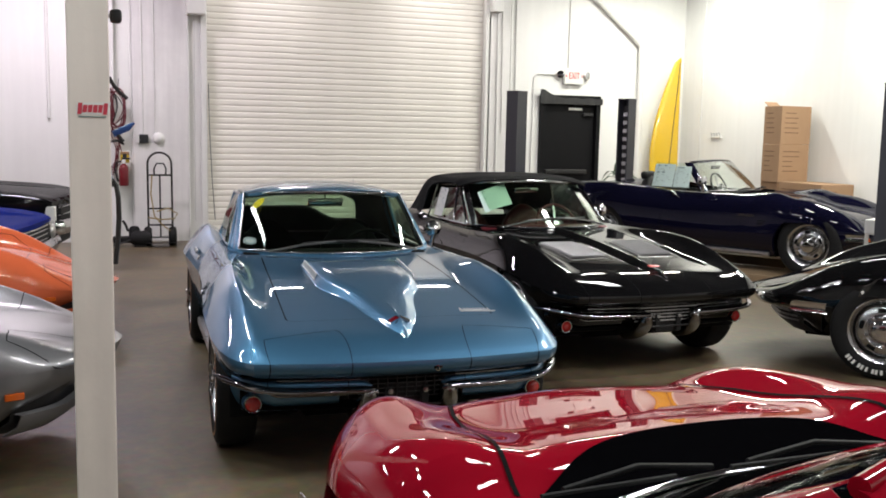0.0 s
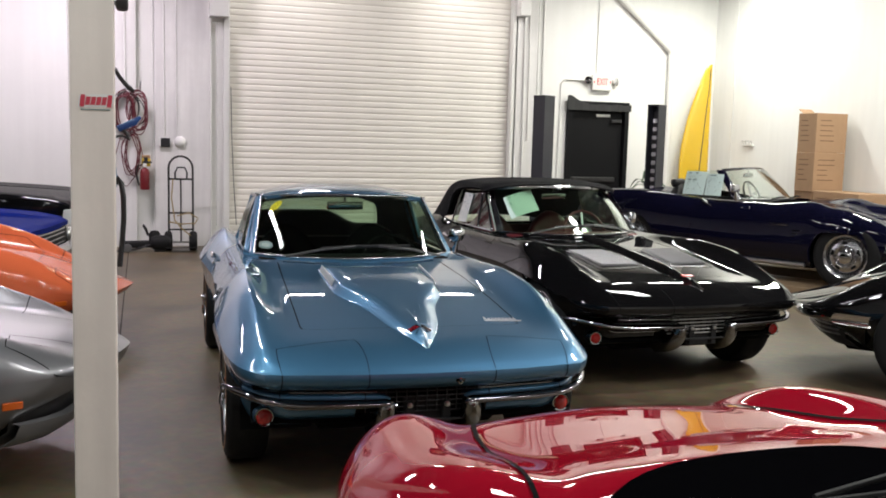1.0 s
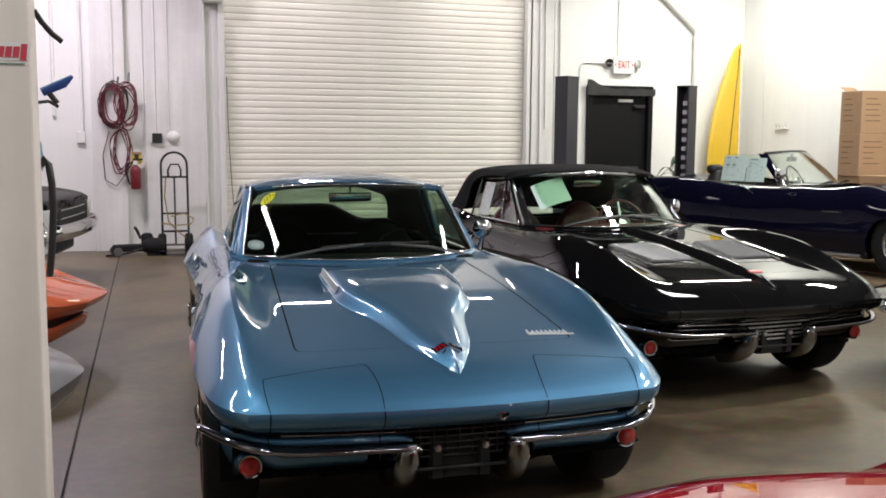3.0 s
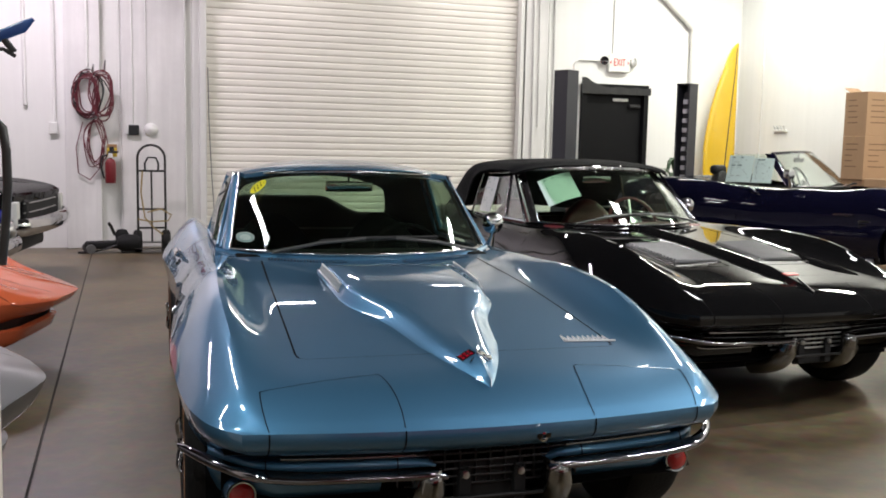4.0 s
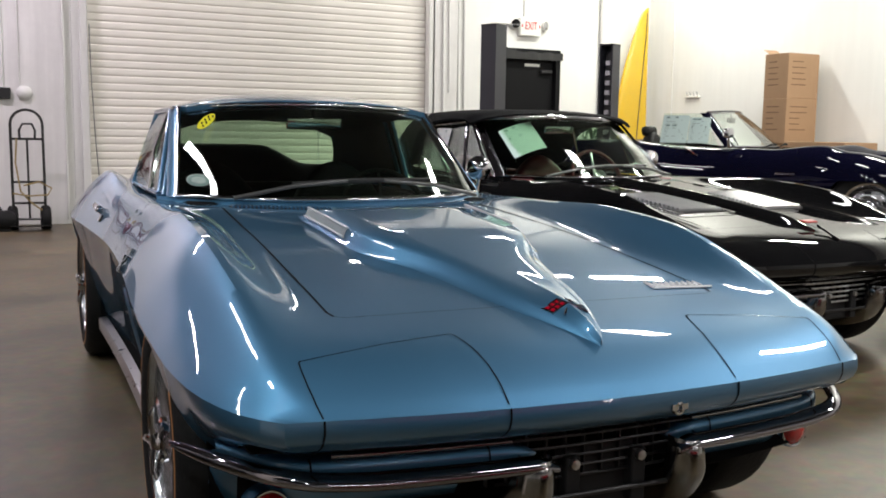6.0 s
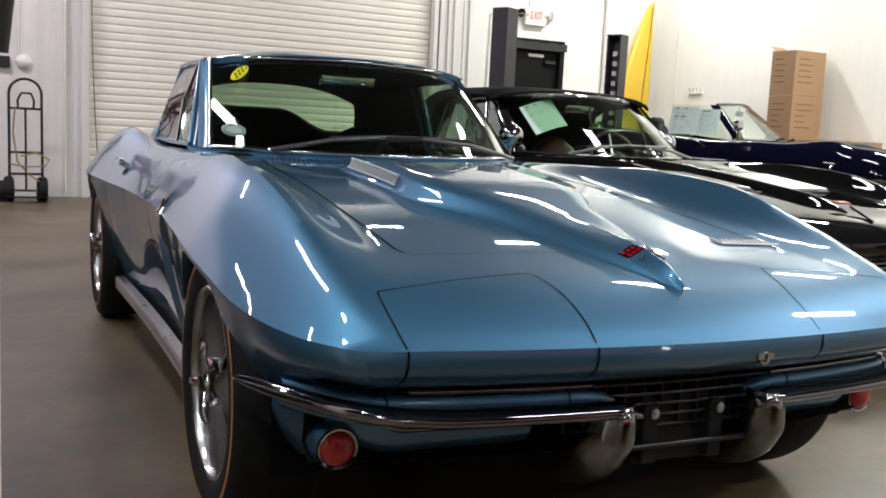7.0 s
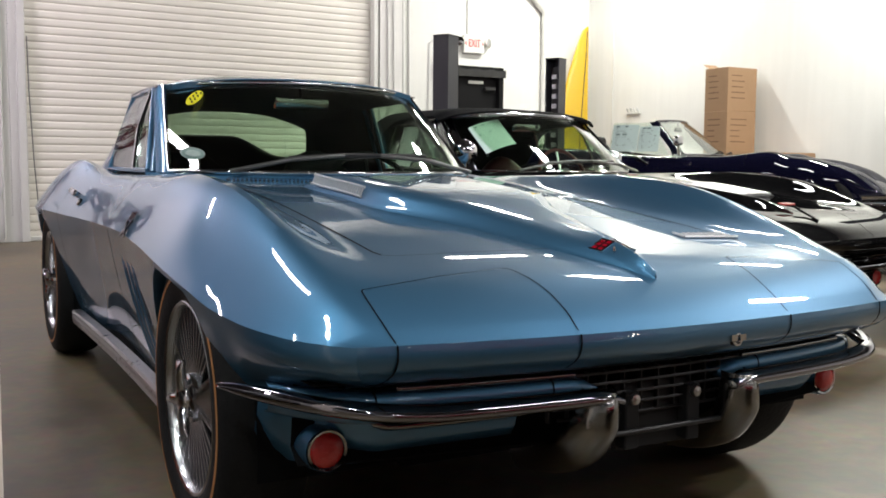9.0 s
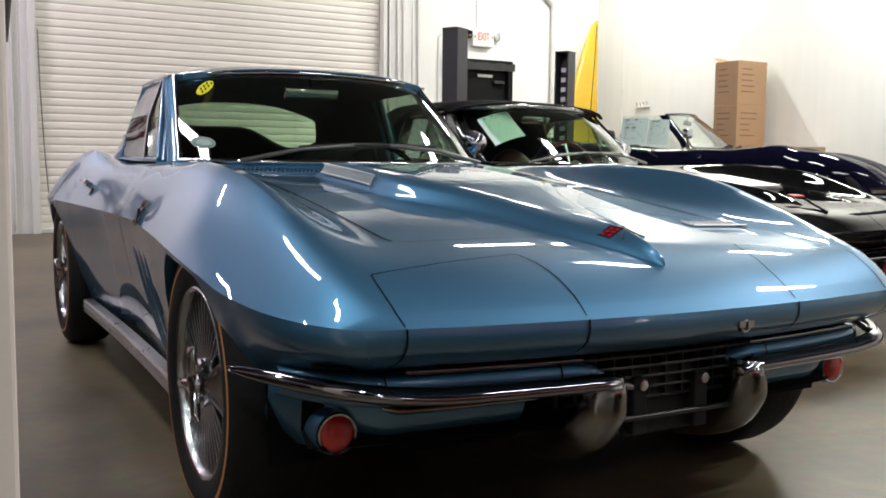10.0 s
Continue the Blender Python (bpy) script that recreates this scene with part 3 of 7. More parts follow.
# ---- cars: every car stands with its nose at its own origin, facing -y ----
class Shell:
    """The body of a car: an upper skin with fender crests inside a crease line, and the flanks below it."""

    def __init__(self, y0, y1, k, kr, W, zc, zh, B, xb, xc, camber, p, q, corner, zfront, zside, fin, sin, bow, axles, az, ar, hole, hu, sharp, drop=0.0, vee=0.0, lin=0.35, fair=24, ridge=False, beak=0.0):
        self.fair = fair
        self.ridge = ridge
        self.beak = beak
        self.y0 = y0
        self.y1 = y1
        self.k = k
        self.kr = kr
        self.W = curve(W)
        self.zc = curve(zc)
        self.zh = curve(zh)
        self.B = curve(B)
        self.xb = xb
        self.xc = xc
        self.camber = camber
        self.p = p
        self.q = q
        self.corner = corner
        self.zfront = zfront
        self.zside = zside
        self.fin = fin
        self.sin = sin
        self.bow = bow
        self.axles = axles
        self.az = az
        self.ar = ar
        self.hole = hole
        self.hu = hu
        self.sharp = sharp
        self.drop = drop
        self.vee = vee
        self.lin = lin
        self.relax()

    def relax(self):
        """Fair the upper skin: a table of its heights, evened out away from the crease and the ends."""
        n, m = 361, 201
        ys = [self.y0 + (self.y1 - self.y0) * i / (n - 1) for i in range(n)]
        us = [-1 + 2 * j / (m - 1) for j in range(m)]
        Z = np.array([[self.raw(u * self.W(y), y) for u in us] for y in ys])
        keep = Z.copy()
        edge = np.minimum(np.arange(m), np.arange(m)[::-1]) / 14.0
        ends = np.minimum(np.arange(n), np.arange(n)[::-1]) / 16.0
        hold = np.clip(np.minimum(edge[None, :], ends[:, None]), 0, 1)
        hold = hold * hold * (3 - 2 * hold)
        for k in range(self.fair):
            P = np.pad(Z, ((1, 1), (0, 0)), mode="edge")
            Z = 0.25 * P[:-2] + 0.5 * P[1:-1] + 0.25 * P[2:]
            if self.ridge and k >= 5:
                continue
            P = np.pad(Z, ((0, 0), (1, 1)), mode="edge")
            Z = 0.25 * P[:, :-2] + 0.5 * P[:, 1:-1] + 0.25 * P[:, 2:]
        self.table = keep + (Z - keep) * hold

    def bend(self, x):
        """How far the nose falls back away from the middle."""
        return self.k * x * x + self.vee * (math.sqrt(x * x + 0.0025) - 0.05)

    def side(self, y, z):
        """Half width of the flank at a height below the crease."""
        zc = self.zc(y)
        f = min(1.0, max(0.0, (zc - z) / max(0.05, zc - self.zside(y))))
        return self.W(y) - self.sin * (self.lin * f + (1 - self.lin) * f ** 3) + self.bow * math.sin(math.pi * f)

    def top(self, x, y):
        n, m = self.table.shape
        i = min(n - 1.001, max(0.0, (y - self.y0) / (self.y1 - self.y0) * (n - 1)))
        j = min(m - 1.001, max(0.0, (x / self.W(y) + 1) / 2 * (m - 1)))
        a, b = int(i), int(j)
        f, g = i - a, j - b
        t = self.table
        return float((t[a, b] * (1 - g) + t[a, b + 1] * g) * (1 - f) + (t[a + 1, b] * (1 - g) + t[a + 1, b + 1] * g) * f)

    def raw(self, x, y):
        a, w = abs(x), self.W(y)
        hood, rise, zc = self.zh(y), self.B(y), self.zc(y)
        xb, xc = self.xb * min(1, w / 0.84), self.xc * min(1, w / 0.84)
        camb = self.camber * min(1.0, max(0.0, (y - self.y0) / 0.5))
        if self.ridge:
            # fenders with a ridge line: a hollow rising to it inside, a rounded fall outside
            xc, xb = min(self.xc, w - 0.09), min(self.xb, w - 0.22)
            if xb < a <= xc:
                return hood - camb + (rise + camb) * ((a - xb) / (xc - xb)) ** 1.6
        if a <= xb:
            return hood - camb * (a / xb) ** 2
        if a <= xc:
            return hood - camb + (rise + camb) * smooth01((a - xb) / (xc - xb))
        s = min(1.0, (a - xc) / max(1e-4, w - xc))
        return zc + (hood + rise - zc) * (1 - s ** self.p) ** (1 / self.q)

    def point(self, u, t):
        yr = self.y0 + t * (self.y1 - self.y0)
        x = u * self.W(yr)
        y = yr + self.bend(x) * (1 - t) ** 6 - self.kr * x * x * t ** 8
        return Vector((x, y, self.top(x, yr)))

    def build(self, root, mat, well=True):
        L = self.y1 - self.y0
        ys = sorted(set([round(self.y0 + L * i / 150, 4) for i in range(151)] + [self.y0 + 0.012, self.y0 + 0.03, self.y1 - 0.02] + ([self.hole[0], self.hole[1]] if self.hole else [])
                        + [h + s * self.ar * f for h in self.axles for s in (-1, 1) for f in (0.8, 0.9, 0.96, 0.99, 1.0, 1.004)]))
        ts = [(y - self.y0) / L for y in ys]
        us = sorted(set([i / 44 for i in range(-44, 45)] + [s * f for s in (-1, 1) for f in (0.975, 0.99, self.hu)]))
        bm = bmesh.new()
        vs = [[bm.verts.new(self.point(u, t)) for u in us] for t in ts]
        for i in range(len(ts) - 1):
            for j in range(len(us) - 1):
                if self.hole and self.hole[0] - 1e-6 <= ys[i] and ys[i + 1] <= self.hole[1] + 1e-6 and abs(us[j]) <= self.hu + 1e-6 and abs(us[j + 1]) <= self.hu + 1e-6:
                    continue
                bm.faces.new((vs[i][j], vs[i][j + 1], vs[i + 1][j + 1], vs[i + 1][j]))
        # flanks: round the crease line from the tail along one side, across the nose and back
        n = len(ts)
        loop = [(vs[i][0], "s", ts[i]) for i in range(n - 1, 0, -1)] + [(vs[0][j], "f", us[j]) for j in range(len(us))] + [(vs[i][-1], "s", ts[i]) for i in range(1, n)]
        steps = (0, 0.03, 0.08, 0.15, 0.24, 0.34, 0.46, 0.58, 0.7, 0.82, 0.92, 1.0)
        cols = []
        for i, (v, kind, t) in enumerate(loop):
            a, b = loop[max(0, i - 1)][0].co, loop[min(len(loop) - 1, i + 1)][0].co
            d = Vector((b.x - a.x, b.y - a.y, 0)).normalized()
            nrm = Vector((d.y, -d.x, 0))
            y = self.y0 + t * L if kind == "s" else self.y0
            front = 1.0 if kind == "f" else smooth01((self.y0 + self.corner - y) / self.corner)
            zf = self.zfront - self.drop * smooth01((abs(v.co.x) - 0.54) / 0.07)
            zb = zf * front + self.zside(y) * (1 - front)
            for h in self.axles:
                if kind == "s" and abs(y - h) <= self.ar + 1e-5:
                    zb = self.az + math.sqrt(max(0, self.ar ** 2 - (y - h) ** 2))
            zb = min(zb, v.co.z - 0.012)
            ins = self.fin * front + self.sin * (1 - front)
            span = v.co.z - (self.zfront * front + self.zside(y) * (1 - front))
            col = [v]
            for s in steps[1:]:
                z = v.co.z - s * (v.co.z - zb)
                f = (v.co.z - z) / max(0.05, span)
                lin = (0.1 if self.beak else 0.35) * front + self.lin * (1 - front)
                swell = self.bow * (1 - front) + self.beak * front
                q = v.co - nrm * (ins * (lin * f + (1 - lin) * f * f * f) - swell * math.sin(math.pi * min(1, f)))
                col.append(bm.verts.new((q.x, q.y, z)))
            lip = col[-1].co - nrm * 0.05
            col.append(bm.verts.new((lip.x, lip.y, lip.z + 0.004)))
            cols.append(col)
        for a, b in zip(cols, cols[1:]):
            for k in range(len(a) - 1):
                try:
                    bm.faces.new((a[k], b[k], b[k + 1], a[k + 1]))
                except ValueError:
                    pass
        # tail panel
        last = [vs[-1][j] for j in range(len(us))]
        low = [bm.verts.new((v.co.x * 0.94, v.co.y - 0.06, 0.3)) for v in last]
        for j in range(len(us) - 1):
            bm.faces.new((last[j], last[j + 1], low[j + 1], low[j]))
        bmesh.ops.recalc_face_normals(bm, faces=bm.faces[:])
        ob = part("body", bm, mat, root, smooth=self.sharp)
        if well:
            for h in self.axles:
                for s in (-1, 1):
                    rows = []
                    for i in range(25):
                        a = radians(-8 + 196 * i / 24)
                        rows.append([(s * x, h + r * math.cos(a), self.az + r * math.sin(a)) for x, r in ((self.W(h) - 0.09, self.ar + 0.012), (0.46, self.ar + 0.012), (0.458, 0.02))])
                    part("wheel_well", grid(rows), DARK, root, smooth=40)
            bm = rbox(-0.44, 0.44, self.y0 + 0.45, self.y1 - 0.3, 0.19, 0.44, 0.03, 1)
            box(bm, -0.72, 0.72, self.axles[0] + self.ar + 0.02, self.axles[1] - self.ar - 0.02, 0.17, 0.28)
            box(bm, -0.66, 0.66, self.axles[1] + self.ar + 0.02, self.y1 - 0.25, 0.24, 0.4)
            part("underbody", bm, DARK, root)
        return ob

    def line(self, pts, root, w=0.006, mat=None, lift=0.0012, name="panel_gap"):
        """A narrow gap or strip that lies on the skin along (x, y) points."""
        fine = []
        for (x0, y0), (x1, y1) in zip(pts, pts[1:]):
            n = max(2, int(math.hypot(x1 - x0, y1 - y0) / 0.03))
            fine += [(x0 + (x1 - x0) * i / n, y0 + (y1 - y0) * i / n) for i in range(n)]
        fine.append(pts[-1])
        rows = []
        for i, (x, y) in enumerate(fine):
            a, b = fine[max(0, i - 1)], fine[min(len(fine) - 1, i + 1)]
            d = Vector((b[0] - a[0], b[1] - a[1])).normalized()
            row = []
            for s in (-1, 1):
                px, py = x - s * d.y * w / 2, y + s * d.x * w / 2
                row.append((px, py, self.at(px, py) + lift))
            rows.append(row)
        bm = grid(rows)
        bmesh.ops.recalc_face_normals(bm, faces=bm.faces[:])
        return part(name, bm, mat or DARK, root)

    def at(self, x, y):
        """Height of the skin over a place in plan."""
        yr = y
        for _ in range(4):
            t = max(0.0, (yr - self.y0) / (self.y1 - self.y0))
            yr = y - self.bend(x) * (1 - t) ** 6
        return self.top(x, max(self.y0, yr))


def on_skin(S, x, y, turn=0.0, lift=0.0):
    """A pose on the skin over (x, y): z along the skin's normal, x along the car's length."""
    e = 0.004
    dx = Vector((2 * e, 0, S.at(x + e, y) - S.at(x - e, y)))
    dy = Vector((0, 2 * e, S.at(x, y + e) - S.at(x, y - e)))
    n = dx.cross(dy).normalized()
    if n.z < 0:
        n = -n
    a = dy.normalized()
    b = n.cross(a)
    m = Matrix((a, b, n)).transposed().to_4x4()
    m.translation = Vector((x, y, S.at(x, y))) + n * lift
    return m @ pose(0, 0, 0, 0, 0, turn)


WHEELS = {}


def wheel(style, root, x, y, z=0.335, r=0.335, steer=0.0):
    """One wheel with its tyre, stripe or lettering, rim and cap; the outer side looks to -x."""
    if style not in WHEELS:
        W = {}
        prof = [(0.205, -0.075), (0.218, -0.09), (0.25, -0.1), (0.29, -0.098), (0.318, -0.088), (0.33, -0.07), (0.335, -0.045), (0.335, 0.045), (0.33, 0.07), (0.318, 0.088), (0.27, 0.1), (0.2, 0.08)]
        bm = lathe(prof, 56)
        W["tyre"] = (bm, RUBBER, 40)
        W["rim"] = (lathe([(0.224, -0.07), (0.224, -0.09), (0.219, -0.094), (0.211, -0.089), (0.19, -0.068), (0.184, -0.05), (0.16, 0.02), (0.0, 0.03)], 56), FINMETAL, 30)
        if style == "turbine":
            W["gold_line"] = (lathe([(0.274, -0.1006), (0.278, -0.101), (0.284, -0.0997)], 56), GOLD, 60)
            W["rim"] = (lathe([(0.224, -0.07), (0.224, -0.09), (0.219, -0.094), (0.212, -0.09), (0.206, -0.078), (0.203, -0.045)], 56), FINMETAL, 30)
            # near-black disc puts shade into the gaps between the fins
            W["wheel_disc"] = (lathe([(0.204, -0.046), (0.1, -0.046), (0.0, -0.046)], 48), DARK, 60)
            bm = bmesh.new()
            box(bm, -0.076, -0.047, -0.0033, 0.0033, 0.05, 0.205)
            W["fin"] = (bm, FINMETAL, None)
            rows = []
            for i in range(9):
                f = i / 8
                rad, half = 0.045 + 0.158 * f, radians(25 + 2 * f)
                rows.append([(-0.092 + 0.014 * f + 0.008 * abs(q) ** 2 + (0.012 if abs(q) > 0.99 else 0), rad * math.sin(half * q), rad * math.cos(half * q)) for q in [-1 + k / 6 for k in range(13)]])
            bm = grid(rows)
            bmesh.ops.recalc_face_normals(bm, faces=bm.faces[:])
            W["blade"] = (bm, FINMETAL, 40)
            W["hub"] = (lathe([(0.058, -0.068), (0.055, -0.088), (0.046, -0.094), (0.034, -0.096)], 32), CHROME, 35)
            bm = bmesh.new()
            tube([(-0.096, 0, 0.012), (-0.106, 0, 0.045), (-0.11, 0, 0.078), (-0.106, 0, 0.098)], [0.015, 0.013, 0.011, 0.004], 10, bm)
            W["spinner_ear"] = (bm, CHROME, 50)
            W["centre_cap"] = (lathe([(0.035, -0.094), (0.034, -0.104), (0.026, -0.111), (0.012, -0.115), (0.0, -0.116)], 28), CHROME, 50)
        else:
            W["wheel_disc"] = (lathe([(0.172, -0.055), (0.15, -0.075), (0.115, -0.08), (0.085, -0.06), (0.075, -0.06)], 48), FINMETAL, 40)
            bm = bmesh.new()
            box(bm, -0.0815, -0.07, -0.03, 0.03, 0.118, 0.148)
            bmesh.ops.bevel(bm, geom=bm.edges[:], offset=0.006, segments=1, affect="EDGES")
            W["slot"] = (bm, DARK, None)
            W["cap"] = (lathe([(0.075, -0.06), (0.072, -0.1), (0.06, -0.11), (0.03, -0.114), (0.0, -0.115)], 32), CHROME, 35)
            bm = bmesh.new()
            lathe([(0.0, -0.095), (0.012, -0.092), (0.013, -0.07)], 8, Matrix.Translation((0, 0, 0.1)), bm)
            W["lug_nut"] = (bm, CHROME, 40)
            if style == "letters":
                bm = rbox(-0.1025, -0.096, -0.008, 0.008, 0.262, 0.294, 0.0015, 1)
                W["raised_white_bar"] = (bm, LETTER, None)
        made = {}
        for n, (bm, mat, sm) in W.items():
            me = bpy.data.meshes.new(n)
            bm.normal_update()
            bm.to_mesh(me)
            bm.free()
            me.materials.append(mat)
            if sm:
                me.shade_smooth()
                me.set_sharp_from_angle(angle=radians(sm))
            made[n] = me
        WHEELS[style] = made
    w = new("wheel", WHEELS[style]["tyre"])
    w.parent = root
    w.matrix_local = pose(x, y, z, 14 * (y - 0.93) - 6, 0, (0 if x < 0 else 180) + steer) @ Matrix.Scale(r / 0.335, 4)
    for n, me in WHEELS[style].items():
        turns = {"spinner_ear": [25, 145, 265], "fin": [9 * i for i in range(40) if abs((9 * i) % 180 - 90) > 30], "blade": [90, 270], "raised_white_bar": [h + 14 + 6.4 * (i - 6) + (2 if i % 3 else 0) for h in (0, 180) for i in range(13)], "slot": [72 * i for i in range(5)], "lug_nut": [72 * i + 36 for i in range(5)]}.get(n, [0])
        for a in turns if n != "tyre" else ():
            o = new(n, me)
            o.parent = w
            o.matrix_local = pose(0, 0, 0, a, 0, 0)
    return w


def seat(root, x, y, mat, tall=0.0, z=0.28):
    bm = rbox(x - 0.23, x + 0.23, y - 0.45, y + 0.08, z, z + 0.17, 0.05, 3)
    part("seat", bm, mat, root, smooth=40)
    bm = rbox(-0.23, 0.23, -0.06, 0.06, 0, 0.61, 0.05, 3)
    bmesh.ops.subdivide_edges(bm, edges=[e for e in bm.edges if e.calc_length() > 0.25], cuts=6, use_grid_fill=True)
    for v in bm.verts:
        f = max(0.0, (v.co.z - 0.3) / 0.26)
        v.co.z -= 0.16 * f * (v.co.x / 0.22) ** 2
    bm.transform(pose(x, y + 0.07, z + 0.13, -14, 0, 0))
    part("seat_back", bm, mat, root, smooth=40)
    if tall:
        part("headrest", rbox(-0.13, 0.13, -0.045, 0.045, 0, tall, 0.04, 3, pose(x, y + 0.22, z + 0.68, -10, 0, 0)), mat, root, smooth=40)


def steering_wheel(root, x, y, z, mat=None, r=0.19, spoke=None):
    m = pose(x, y, z, 65, 0, 0)
    bm = bmesh.new()
    n = 36
    tube([m @ Vector((r * math.cos(2 * math.pi * i / n), r * math.sin(2 * math.pi * i / n), 0)) for i in range(n + 1)], 0.012, 8, bm, cap=False)
    w = part("steering_wheel", bm, mat or BLACK, root, smooth=60)
    bm = bmesh.new()
    for a in (0, 120, 240):
        tube([m @ Vector((0, 0, -0.02)), m @ Vector((r * math.cos(radians(a + 90)), r * math.sin(radians(a + 90)), 0))], 0.008, 6, bm)
    lathe([(0, -0.01), (0.04, -0.01), (0.045, -0.04)], 16, m @ pose(0, 0, 0, 0, 90, 0), bm)
    part("spoke", bm, spoke or STEEL, w, smooth=40)


def loft(rows, root, name, mat, t=0.0, label="", smooth=60):
    bm = grid(rows)
    if t:
        thick(bm, t)
    else:
        bmesh.ops.recalc_face_normals(bm, faces=bm.faces[:])
    return part(name, bm, mat, root, label, smooth)


def screen_rows(base, top, n=16, rows=8, bulge=0.02):
    """Rows between a base line and a top line, given as functions of s from -1 to 1."""
    out = []
    for j in range(rows + 1):
        t = j / rows
        row = []
        for i in range(n + 1):
            s = -1 + 2 * i / n
            p = Vector(base(s)).lerp(Vector(top(s)), t)
            p.y -= bulge * math.sin(math.pi * t)
            row.append(p)
        out.append(row)
    return out


def c2_shell():
    return Shell(
        y0=0.18, y1=4.6, k=0.16, kr=0.1,
        W=[(0.18, 0.7), (0.22, 0.745), (0.3, 0.79), (0.45, 0.83), (0.7, 0.858), (0.95, 0.868), (1.3, 0.855), (1.7, 0.835), (2.3, 0.82), (2.9, 0.845), (3.4, 0.87), (3.9, 0.84), (4.4, 0.72), (4.6, 0.62)],
        zc=[(0.18, 0.555), (0.35, 0.562), (0.57, 0.578), (0.73, 0.602), (1.0, 0.634), (1.3, 0.655), (1.7, 0.667), (2.5, 0.66), (3.4, 0.66), (4.6, 0.62)],
        zh=[(0.18, 0.556), (0.24, 0.6), (0.34, 0.648), (0.56, 0.684), (0.9, 0.728), (1.3, 0.772), (1.7, 0.803), (1.95, 0.82), (2.3, 0.825), (3.2, 0.82), (3.9, 0.78), (4.4, 0.7), (4.6, 0.63)],
        B=[(0.18, 0.0), (0.35, 0.004), (0.6, 0.045), (0.95, 0.088), (1.3, 0.075), (1.7, 0.035), (2.1, 0.005), (2.6, 0.0), (2.9, 0.02), (3.15, 0.06), (3.35, 0.07), (3.8, 0.04), (4.6, 0.0)],
        xb=0.54, xc=0.69, camber=0.004, p=1.55, q=1.0, corner=0.5, zfront=0.472, zside=curve([(0.2, 0.4), (0.5, 0.36), (0.62, 0.24), (1.2, 0.2), (3.0, 0.2), (3.8, 0.24), (4.6, 0.34)]),
        fin=0.075, sin=0.12, bow=0.0, axles=(0.93, 3.419), az=0.285, ar=0.352, hole=(2.05, 3.25), hu=0.73, sharp=25, drop=0.1, lin=0.7, ridge=True, beak=0.007)


